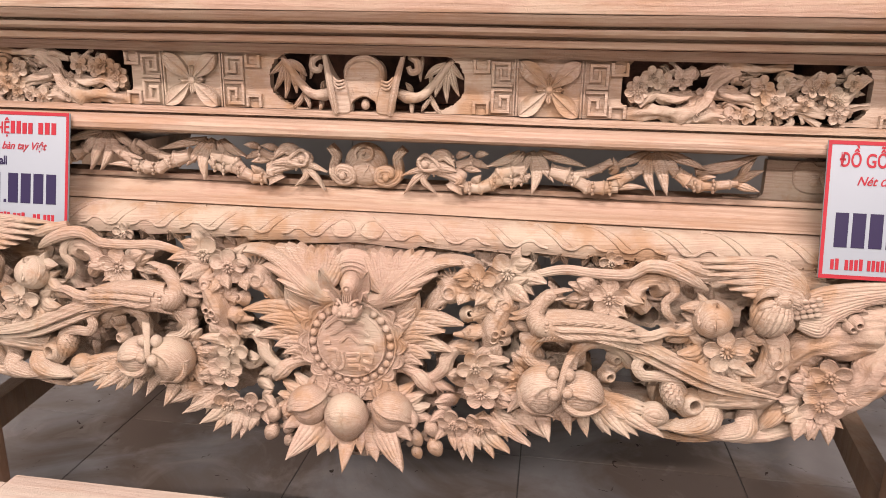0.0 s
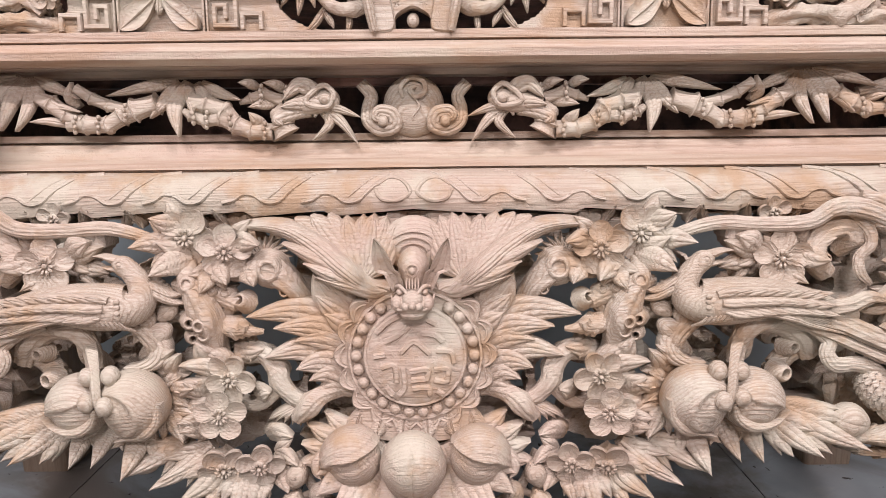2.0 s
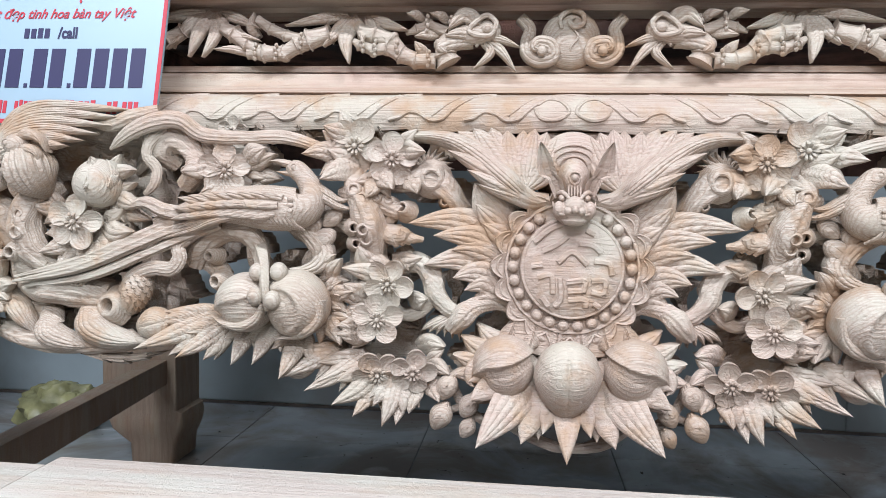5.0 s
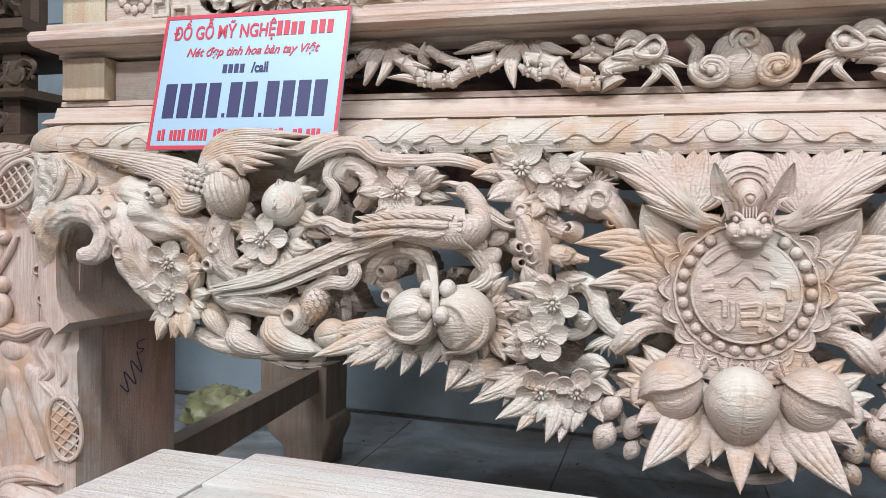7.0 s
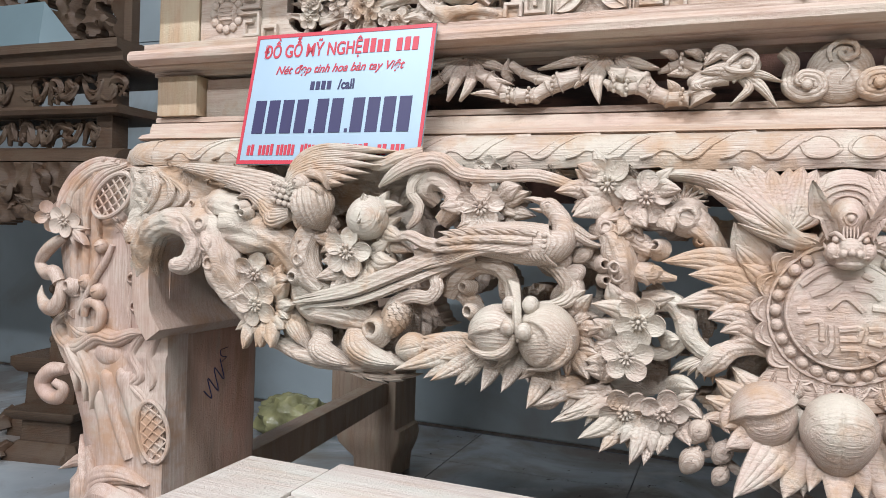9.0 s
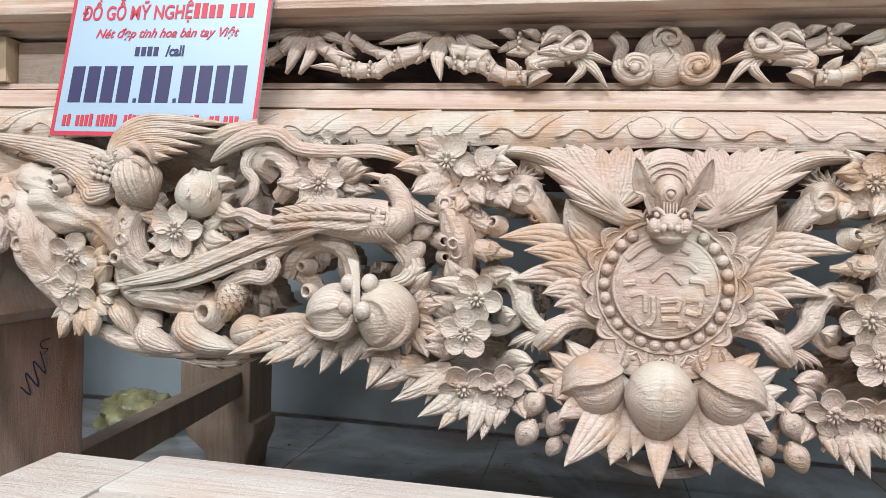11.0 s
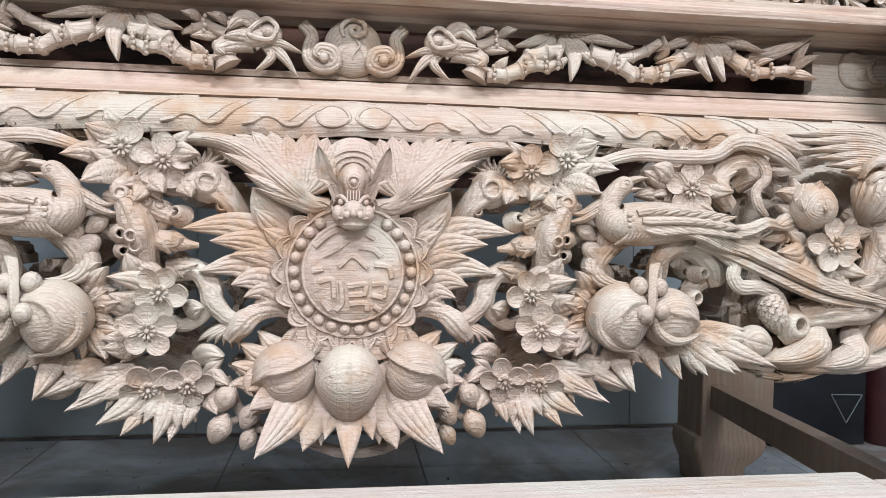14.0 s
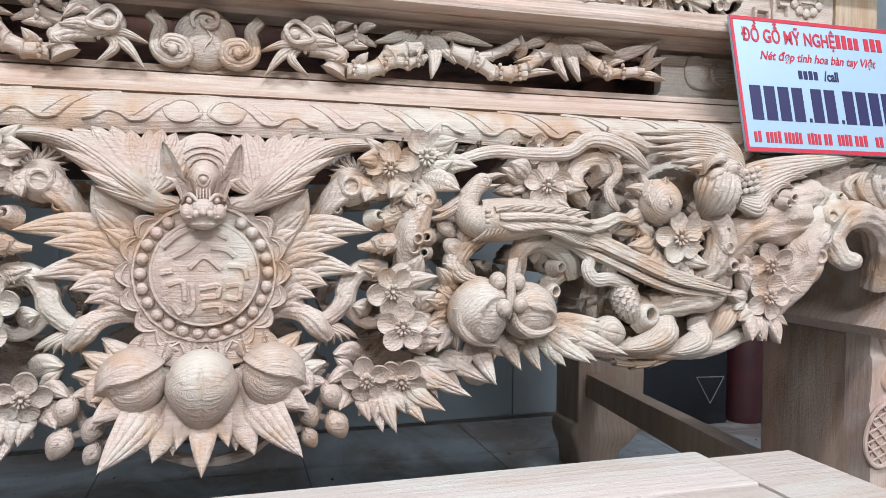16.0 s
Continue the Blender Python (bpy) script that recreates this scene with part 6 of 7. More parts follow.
# jointed bamboo limbs with beaded rings
for pts in (((-0.138, 0.9522, 0.936, 0.0089), (-0.147, 0.9433, 0.936, 0.0075), (-0.145, 0.9325, 0.936, 0.0102), (-0.14, 0.9229, 0.936, 0.0123)), ((-0.142, 0.9591, 0.936, 0.0055), (-0.163, 0.9663, 0.936, 0.0055), (-0.177, 0.9623, 0.936, 0.0048), (-0.19, 0.9575, 0.936, 0.002)), ((-0.154, 0.9262, 0.936, 0.0075), (-0.178, 0.9273, 0.936, 0.0075), (-0.195, 0.9335, 0.936, 0.0082), (-0.211, 0.9423, 0.936, 0.0075), (-0.228, 0.9391, 0.936, 0.0061), (-0.244, 0.9453, 0.936, 0.0055), (-0.252, 0.9497, 0.936, 0.0027)), ((-0.193, 0.9347, 0.936, 0.0061), (-0.207, 0.9489, 0.936, 0.0082), (-0.226, 0.9559, 0.936, 0.0089), (-0.244, 0.9602, 0.936, 0.0075)), ((-0.279, 0.9579, 0.936, 0.0089), (-0.305, 0.9509, 0.936, 0.0096), (-0.319, 0.9447, 0.936, 0.0082), (-0.335, 0.9351, 0.936, 0.0075), (-0.359, 0.9355, 0.936, 0.0082), (-0.379, 0.9357, 0.936, 0.0055)), ((-0.312, 0.9512, 0.936, 0.0055), (-0.333, 0.9564, 0.936, 0.0055), (-0.351, 0.9642, 0.936, 0.0055), (-0.368, 0.9747, 0.936, 0.0048)), ((-0.363, 0.9385, 0.936, 0.0061), (-0.379, 0.9461, 0.936, 0.0075), (-0.396, 0.958, 0.936, 0.0082), (-0.41, 0.9657, 0.936, 0.0061)), ((-0.459, 0.9632, 0.936, 0.0075), (-0.476, 0.9521, 0.936, 0.0082), (-0.494, 0.9444, 0.936, 0.0068), (-0.514, 0.9461, 0.936, 0.0061), (-0.534, 0.9491, 0.936, 0.0055), (-0.545, 0.951, 0.936, 0.0034))):
    jointed = []
    for p, q in zip(pts, pts[1:]):
        for u, k in ((0.0, 1.10), (0.10, 0.90), (0.5, 0.86), (0.9, 0.92)):
            jointed.append((p[0] + (q[0] - p[0]) * u, p[1] + (q[1] - p[1]) * u, p[2] + (q[2] - p[2]) * u, (p[3] + (q[3] - p[3]) * u) * k))
    D("bamboo_limb", tube([(x, z, y, r * 1.3) for x, z, y, r in (*jointed, pts[-1])], rough=0.10, ribs=3, rib=0.03, sides=16, steps=3))
for x, z in ((-0.138, 0.9656), (-0.165, 0.967), (-0.2, 0.9378), (-0.225, 0.9396), (-0.239, 0.9444), (-0.313, 0.9479), (-0.343, 0.9354), (-0.368, 0.9359), (-0.485, 0.9469), (-0.511, 0.9459), (-0.163, 0.9273)):
    D("joint_ring", merge(*[ball(x + 0.0012 * (k % 2), z + 0.0052 * (k - 1.5), 0.9245 + 0.0022 * abs(k - 1.5), 0.0024, 0.0030, 0.0034, 8, 6) for k in range(4)]))
# beast head at the shoot's end, one plain form, with its beard of leaves
D("beast_head", merge(*[sheaf(pts, w, y0, y1, 3, arch=0.004, thick=0.012, deep=0.0012, root=0.7, sharp=4.0) for pts, w, y0, y1 in ((((-0.111, 0.9559), (-0.11, 0.9691), (-0.124, 0.9751), (-0.14, 0.9594)), 0.0192, 0.932, 0.920), (((-0.108, 0.9525), (-0.125, 0.9553), (-0.143, 0.9522)), 0.0143, 0.932, 0.920), (((-0.113, 0.9481), (-0.132, 0.9464), (-0.147, 0.9398), (-0.141, 0.9329)), 0.0172, 0.932, 0.920))],
                      tube([(x, z, 0.924, 0.0030) for x, z in ((-0.087, 0.959), (-0.086, 0.967), (-0.095, 0.9747), (-0.105, 0.9706), (-0.116, 0.9592), (-0.11, 0.9536), (-0.094, 0.9521), (-0.087, 0.959))], steps=5, sides=8), ball(-0.095, 0.9601, 0.934, 0.0150, 0.0130, 0.010, 20, 12), ball(-0.095, 0.9601, 0.9235, 0.0062, 0.0058, 0.0048, 14, 10),
                      tube([(-0.106, 0.9494, 0.936, 0.004), (-0.108, 0.9415, 0.932, 0.0015)]), ball(-0.14, 0.947, 0.931, 0.0052, 0.0042, 0.004, 12, 8), ball(-0.1130, 0.9561, 0.934, 0.0240, 0.0120, 0.010, 20, 12)), True, "plain carved beast head")
hang("beard_leaf", ((((-0.101, 0.9522), (-0.082, 0.9499), (-0.058, 0.9408)), 0.0125, 0.936, 0.928), (((-0.101, 0.9515), (-0.081, 0.9379), (-0.062, 0.9126)), 0.0143, 0.936, 0.928), (((-0.103, 0.951), (-0.092, 0.9352), (-0.111, 0.9161)), 0.0134, 0.936, 0.928)))
D("cloud_relief", merge(plate([(-0.625, 0.965), (-0.632, 0.980), (-0.648, 0.983), (-0.660, 0.976), (-0.690, 0.978), (-0.692, 0.960), (-0.690, 0.940), (-0.665, 0.936), (-0.640, 0.938), (-0.628, 0.948)], 0.950, 0.957), ball(-0.655, 0.955, 0.951, 0.009, 0.009, 0.005, 10, 8), tube([(-0.675, 0.975, 0.951, 0.003), (-0.665, 0.962, 0.949, 0.004), (-0.672, 0.948, 0.949, 0.004), (-0.685, 0.944, 0.951, 0.002)])), True, "low cloud relief")

# posts, panels and the closed carcass behind the friezes, its boards coloured for the shade inside
for s in (-1, 1):
    for z0, z1 in ((0.925, 0.985), (1.034, 1.129)):
        part("corner_post", box(min(s * 0.861, s * 0.936), max(s * 0.861, s * 0.936), 0.9345, 1.010, z0, z1, 0.001), POSTWOOD, altar)
    part("side_panel", box(min(s * 0.90, s * 0.92), max(s * 0.90, s * 0.92), 1.011, 2.13, 0.89, 1.129, 0.001), SHADED_INSIDE, altar)
part("back_panel", box(-0.92, 0.92, 2.131, 2.15, 0.86, 1.129, 0.001), SHADED_INSIDE, altar)
part("inner_board", box(-0.899, 0.899, 0.992, 2.13, 1.115, 1.129, 0.001), SHADED_INSIDE, altar)
part("inner_rail", box(-0.86, 0.86, 1.12, 1.15, 0.988, 1.032, 0.001), SHADED_INSIDE, altar)

# incised scrolls on the rounded lip
LIP = bpy.data.objects["lip"]


def lip_y(z):
    return float(np.interp(z, (0.845, 0.855, 0.868, 0.879, 0.884), (0.880, 0.876, 0.880, 0.890, 0.905)))


def lip_line(points, r=0.0024):
    return tube([(q[0], q[1], lip_y(q[1]) + 0.0002, r) for q in spline([Vector((a, c, 0.0)) for a, c in points], 4)], steps=1, sides=7)


for k in range(10):
    x = 0.045 + 0.083 * k
    carve("lip_scroll", lip_line([(-x + 0.045, 0.883), (-x + 0.022, 0.880), (-x, 0.866), (-x - 0.012, 0.855), (-x - 0.026, 0.853), (-x - 0.038, 0.860), (-x - 0.050, 0.862), (-x - 0.060, 0.856), (-x - 0.072, 0.853)]), LIP)
    carve("lip_scroll", lip_line([(-x + 0.020, 0.883), (-x, 0.876), (-x - 0.016, 0.864), (-x - 0.024, 0.858)], 0.0014), LIP)
carve("lip_scroll", lip_line([(-0.040, 0.866), (-0.034, 0.856), (-0.018, 0.854), (-0.004, 0.862), (-0.012, 0.874), (-0.026, 0.877), (-0.038, 0.870)]), LIP)

# ---- legs ----
def loft(sections):
    """Rounded blocks (z, x0, x1, y0, y1, corner) stacked into one body."""
    b = bmesh.new()
    rings = []
    for z, x0, x1, y0, y1, c in sections:
        ring = []
        for cx, cy, a0 in ((x1 - c, y1 - c, 0), (x0 + c, y1 - c, 90), (x0 + c, y0 + c, 180), (x1 - c, y0 + c, 270)):
            for k in range(5):
                a = radians(a0 + 22.5 * k)
                ring.append(b.verts.new((cx + c * math.cos(a), cy + c * math.sin(a), z)))
        rings.append(ring)
    n = len(rings[0])
    for p, q in zip(rings, rings[1:]):
        for i in range(n):
            b.faces.new((p[i], p[(i + 1) % n], q[(i + 1) % n], q[i]))
    b.faces.new(rings[0][::-1])
    b.faces.new(rings[-1])
    bmesh.ops.recalc_face_normals(b, faces=b.faces[:])
    return b


def leg_body():
    b = loft([(0.0, -1.10, -0.885, 0.935, 1.145, 0.012), (0.05, -1.11, -0.885, 0.915, 1.145, 0.012), (0.16, -1.06, -0.885, 0.93, 1.145, 0.012), (0.30, -1.05, -0.885, 0.935, 1.145, 0.012), (0.45, -1.06, -0.885, 0.93, 1.145, 0.012), (0.585, -1.085, -0.885, 0.918, 1.145, 0.012),
              (0.60, -1.09, -0.890, 0.915, 1.145, 0.012), (0.66, -1.11, -0.92, 0.912, 1.10, 0.04), (0.74, -1.12, -0.91, 0.905, 1.08, 0.05), (0.80, -1.11, -0.88, 0.898, 1.08, 0.05), (0.835, -1.07, -0.86, 0.895, 1.08, 0.045), (0.852, -1.02, -0.88, 0.905, 1.07, 0.03)])
    bmesh.ops.subdivide_edges(b, edges=[e for e in b.edges if abs(e.verts[0].co.z - e.verts[1].co.z) > 0.01], cuts=6, use_grid_fill=True)
    for v in b.verts:
        if v.co.y < 0.97:
            v.co.y -= 0.006 * noise.noise(v.co * 24) + 0.004 * noise.noise(v.co * 60)
    return b


def oval_net(x, z, a, c, tilt, depth, diamond):
    """A raised oval rim filled with crossed strands, lying on a surface of the given depth; a and c: half axes."""
    ct, st = math.cos(tilt), math.sin(tilt)

    def on(u, v, r, lift):
        px, pz = x + u * ct - v * st, z + u * st + v * ct
        return (px, pz, depth(px, pz) - lift, r)
    bits = [tube([on(a * math.cos(q), c * math.sin(q), 0.0036, 0.003) for q in [2 * math.pi * k / 16 for k in range(17)]], steps=3, sides=8)]
    for turn in ((0.85, -0.85) if diamond else (0.0, math.pi / 2)):
        gx, gz = math.cos(turn), math.sin(turn)
        for k in range(-6, 7):
            off = k * 0.0125
            pts = []
            for t in np.linspace(-0.06, 0.06, 49):
                u, v = t * gx - off * gz, t * gz + off * gx
                if (u / a) ** 2 + (v / c) ** 2 < 0.96:
                    pts.append(on(u, v, 0.0017, 0.0015))
            if len(pts) > 4:
                bits.append(tube([pts[0], pts[len(pts) // 3], pts[2 * len(pts) // 3], pts[-1]], steps=3, sides=6))
    return bits


ARCH = [(-0.858, 0.607), (-0.8755, 0.633), (-0.8805, 0.672), (-0.879, 0.706), (-0.869, 0.7265), (-0.8416, 0.740), (-0.800, 0.742)]


def front_leg(m):
    """The carved cabriole front leg; m: -1 left, 1 right."""
    def flip(bm):
        if m < 0:
            return bm
        c = mirrored(bm)
        for v in c.verts:
            v.co.x += 0.033
        return c

    leg = part("front_leg", flip(leg_body()), LEGWOOD, altar, "carved cabriole leg with blossom, scrolls and netted ovals")

    def G(name, bm, label=""):
        part(name, flip(bm), LEGCARVE, leg, label)

    def leg_edge(z):
        return float(np.interp(z, (0, 0.05, 0.2, 0.28, 0.34, 0.38, 0.44, 0.5, 0.56, 0.62, 0.68, 0.72, 0.76, 0.80, 0.83, 0.85), (-1.10, -1.10, -1.06, -1.08, -1.085, -1.05, -1.06, -1.08, -1.105, -1.105, -1.115, -1.122, -1.130, -1.118, -1.085, -1.04)))

    def leg_dome(x, z):
        e = leg_edge(z)
        t = min(1.0, max(0.0, (x - e) / (-0.850 - e)))
        return 0.034 * math.sqrt(max(0.0, 1 - abs(2 * t - 1.0) ** 3.0))

    def skin(x, z):
        return 0.935 - leg_dome(x, z)

    def leg_relief(x, z):
        fold = 0.0045 * abs(math.sin(24 * (x + 0.25 * z) + 2 * math.sin(z * 12))) ** 0.6 * (1 if z < 0.56 else 0.25)
        return leg_dome(x, z) + fold + 0.0020 * noise.noise(Vector((x * 26, 6, z * 14))) + 0.0006 * noise.ridged_multi_fractal(Vector((x * 40, 1, z * 24)), 0.9, 2, 3, 1, 2)

    G("carved_face", relief_board(-1.15, -0.868, 0.0, 0.852, 0.935, 0.018, lambda x, z: x > leg_edge(z) and x < -0.878 + 0.10 * max(0.0, z - 0.76), leg_relief, 0.0042), "deep-cut drapery and foliage on the leg")
    part("arch_soffit", flip(loft_y(ARCH, 0.030, 0.868, 1.09)), LEGCARVE, leg, "smooth pale arch under the knee", smooth=False)
    def band(name, pts, width, grooves=3, lift=0.006, thick=0.014, root=0.6, sharp=2.5, arch=0.004):
        G(name, blade([(x, z, skin(x, z) - lift) for x, z in pts], width, grooves, arch=arch, thick=thick, deep=0.0014, root=root, steps=9, sharp=sharp))

    def cord(name, pts, r, lift=0.004, ends=0.5, ribs=0):
        k = len(pts) - 1
        G(name, tube([(x, z, skin(x, z) - lift, r * (ends + (1 - ends) * math.sin(math.pi * (0.15 + 0.75 * i / k)))) for i, (x, z) in enumerate(pts)], ribs=ribs, rib=0.06, steps=9, sides=14))

    # locks that sweep down from under the lip
    for pts, w in ((((-0.975, 0.850), (-1.040, 0.848), (-1.085, 0.826), (-1.104, 0.790), (-1.104, 0.752)), 0.034), (((-0.965, 0.848), (-1.022, 0.838), (-1.060, 0.812), (-1.074, 0.780), (-1.072, 0.748)), 0.032), (((-0.950, 0.846), (-0.995, 0.832), (-1.022, 0.806), (-1.035, 0.772), (-1.030, 0.738)), 0.030),
                   (((-0.915, 0.845), (-0.958, 0.836), (-0.998, 0.812), (-1.010, 0.772), (-1.004, 0.735)), 0.020), (((-1.000, 0.852), (-1.062, 0.842), (-1.108, 0.806), (-1.120, 0.770)), 0.022)):
        band("lock", pts, w, 4, 0.010, 0.022, root=0.4, arch=0.007)
    # plain broad leaf beside the net, and the strip that runs down from it
    band("leaf", ((-0.930, 0.838), (-0.900, 0.826), (-0.905, 0.790), (-0.945, 0.762), (-0.975, 0.742)), 0.040, 2, 0.003, root=0.5)
    band("strip", ((-0.985, 0.768), (-0.950, 0.735), (-0.942, 0.690), (-0.950, 0.640), (-0.940, 0.600)), 0.026, 3, 0.004, root=0.5, sharp=5.0)
    cord("border", ((-0.915, 0.765), (-0.926, 0.728), (-0.928, 0.690), (-0.928, 0.650), (-0.912, 0.612)), 0.0085, 0.002, 0.7)
    for x, z in ((-0.920, 0.742), (-0.931, 0.710), (-0.936, 0.676), (-0.929, 0.634)):
        G("knot_hole", pore(x, z, skin(x, z) - 0.012, 0.0050, 0.2, 0.1, 0.014))
    G("flower", flower(-1.067, 0.759, 0.886, 0.027, 0.3, 0.25))
    G("flower", flower(-1.112, 0.766, 0.902, 0.026, 0.7, 0.9))
    G("leaf", lobed((-1.058, 0.744), (-1.024, 0.722), 0.030, 0.892, 0.884, 1, 0.1))
    # horned loops that stand clear of the outer edge
    G("loop", tube([(-1.075, 0.733, 0.895, 0.006), (-1.100, 0.722, 0.898, 0.0095), (-1.126, 0.705, 0.902, 0.0105), (-1.139, 0.688, 0.904, 0.0085), (-1.120, 0.674, 0.900, 0.0110), (-1.098, 0.675, 0.896, 0.0115), (-1.084, 0.660, 0.894, 0.010)], ribs=2, rib=0.06, steps=8, sides=14))
    G("loop", tube([(-1.139, 0.652, 0.908, 0.0010), (-1.134, 0.634, 0.904, 0.0070), (-1.118, 0.620, 0.900, 0.0110), (-1.094, 0.621, 0.894, 0.0125), (-1.082, 0.640, 0.894, 0.0100), (-1.084, 0.664, 0.896, 0.006)], ribs=2, rib=0.06, steps=8, sides=14))
    for pts in (((-1.060, 0.730), (-1.062, 0.690), (-1.056, 0.640)), ((-1.036, 0.722), (-1.036, 0.690), (-1.040, 0.650)), ((-1.012, 0.716), (-1.014, 0.690), (-1.022, 0.665))):
        cord("fold", pts, 0.0085, 0.001, 0.6)
    cord("stem", ((-0.978, 0.724), (-0.990, 0.700), (-1.016, 0.664), (-1.048, 0.614)), 0.0058, 0.006, 0.4)
    for x, z, r in ((-1.001, 0.721, 0.011), (-1.031, 0.665, 0.012), (-1.004, 0.651, 0.013)):
        G("bead", merge(ball(x, z, skin(x, z) - 0.005, r, r, r, 20, 12), tube([(x - r * 0.8, z + r * 0.3, skin(x, z) - 0.010, 0.001), (x, z + r * 0.1, skin(x, z) - 0.006 - r, 0.0014), (x + r * 0.8, z + r * 0.4, skin(x, z) - 0.010, 0.001)], steps=4, sides=6)))
    G("knot_hole", pore(-1.067, 0.657, 0.888, 0.0060, -0.2, 0.1, 0.014))
    # the rolled hem across the leg, with its scrolls
    cord("scroll", ((-1.030, 0.612), (-1.026, 0.630), (-1.008, 0.634), (-0.994, 0.620), (-1.000, 0.596), (-1.022, 0.590)), 0.0085, 0.008, 0.4)
    band("hem", ((-1.060, 0.612), (-1.105, 0.606), (-1.130, 0.584), (-1.094, 0.563), (-1.048, 0.560), (-1.006, 0.582), (-0.970, 0.580), (-0.934, 0.592), (-0.905, 0.596)), 0.030, 4, 0.012, 0.022, 0.5, 6.0, 0.009)
    band("hem_fold", ((-1.100, 0.600), (-1.044, 0.582), (-1.004, 0.586), (-0.990, 0.602)), 0.024, 3, 0.006)
    for pts, w in ((((-1.120, 0.574), (-1.100, 0.542), (-1.050, 0.522), (-1.042, 0.492)), 0.022), (((-1.069, 0.562), (-1.046, 0.535), (-1.024, 0.515), (-1.020, 0.480)), 0.020), (((-1.034, 0.556), (-1.018, 0.530), (-1.006, 0.505), (-1.006, 0.470)), 0.020)):
        band("drape", pts, w, 2, 0.016, 0.026)
    G("volute", tube([(-1.070, 0.524, 0.900, 0.008), (-1.100, 0.519, 0.898, 0.0125), (-1.119, 0.500, 0.898, 0.0130), (-1.108, 0.480, 0.898, 0.0120), (-1.084, 0.478, 0.898, 0.0110), (-1.072, 0.494, 0.896, 0.0085), (-1.086, 0.504, 0.890, 0.006)], ribs=2, rib=0.05, steps=8, sides=14))
    G("pouch", ball(-0.986, 0.556, skin(-0.970, 0.556) + 0.010, 0.034, 0.024, 0.020, 28, 16))
    band("ruffle", ((-0.920, 0.592), (-0.938, 0.562), (-0.922, 0.532), (-0.936, 0.514), (-0.912, 0.494), (-0.910, 0.470)), 0.022, 3, 0.007, 0.016, 0.7, 5.0, 0.006)
    band("ruffle", ((-0.894, 0.590), (-0.906, 0.560), (-0.896, 0.530), (-0.902, 0.508)), 0.018, 2, 0.006, 0.016, 0.7, 5.0, 0.006)
    for pts, w in ((((-0.984, 0.524), (-0.976, 0.490), (-0.960, 0.445), (-0.939, 0.400)), 0.026), (((-0.952, 0.528), (-0.938, 0.490), (-0.922, 0.450), (-0.906, 0.400)), 0.028), (((-1.004, 0.492), (-0.994, 0.452), (-0.990, 0.396)), 0.022)):
        k = len(pts) - 1
        G("finger", tube([(pts[0][0], pts[0][1] + 0.010, skin(*pts[0]) + 0.004, 0.004), *[(x, z, skin(x, z) + 0.003, w * (0.62 - 0.20 * i / k)) for i, (x, z) in enumerate(pts)]], ribs=2, rib=0.05, flat=0.9, steps=8, sides=18))
    for net in (oval_net(-0.967, 0.799, 0.044, 0.026, 0.64, lambda x, z: skin(x, z) - 0.016, False), oval_net(-0.893, 0.449, 0.046, 0.024, 1.75, lambda x, z: skin(x, z) - 0.005, True)):
        for k, strand in enumerate(net):
            G("net_strand" if k else "net_rim", strand)
    # foot: curled leaves and spurs
    for pts, w in ((((-1.040, 0.300), (-1.036, 0.345), (-1.062, 0.372), (-1.108, 0.352)), 0.040), (((-1.010, 0.300), (-1.018, 0.350), (-1.040, 0.385), (-1.060, 0.416)), 0.022), (((-1.000, 0.310), (-1.004, 0.350), (-1.012, 0.385), (-1.018, 0.410)), 0.020), (((-1.020, 0.320), (-1.000, 0.358), (-0.950, 0.374), (-0.896, 0.368)), 0.044), (((-1.010, 0.290), (-0.975, 0.335), (-0.930, 0.348), (-0.880, 0.335)), 0.040)):
        band("foot_leaf", pts, w, 4, 0.016, 0.020, 0.6, 2.2, 0.008)
    G("foot_knuckle", merge(ball(-0.965, 0.330, 0.900, 0.040, 0.030, 0.026), tube([(-1.0, 0.335, 0.89, 0.012), (-0.965, 0.350, 0.880, 0.014), (-0.915, 0.335, 0.890, 0.012)], ribs=2)))
    # felt-pen mark on the plain inner face
    for pts in (((1.0, 0.491), (1.02, 0.476), (1.009, 0.51), (1.036, 0.485), (1.024, 0.525), (1.05, 0.502), (1.038, 0.538)), ((1.057, 0.555), (1.039, 0.552), (1.042, 0.542), (1.054, 0.539), (1.043, 0.533))):
        if m < 0:
            part("pen_mark", tube_on_side(pts), NAVY, leg, "blue felt-pen squiggle")
    return leg


def tube_on_side(pts):
    b = bmesh.new()
    line = spline([Vector((y, z, 0)) for y, z in pts], 6)
    rows = [(b.verts.new((-0.8845, q.x - 0.0012, q.y)), b.verts.new((-0.8845, q.x + 0.0012, q.y + 0.001)), b.verts.new((-0.8835, q.x, q.y))) for q in line]
    for p, q in zip(rows, rows[1:]):
        for i in range(3):
            b.faces.new((p[i], p[(i + 1) % 3], q[(i + 1) % 3], q[i]))
    return b


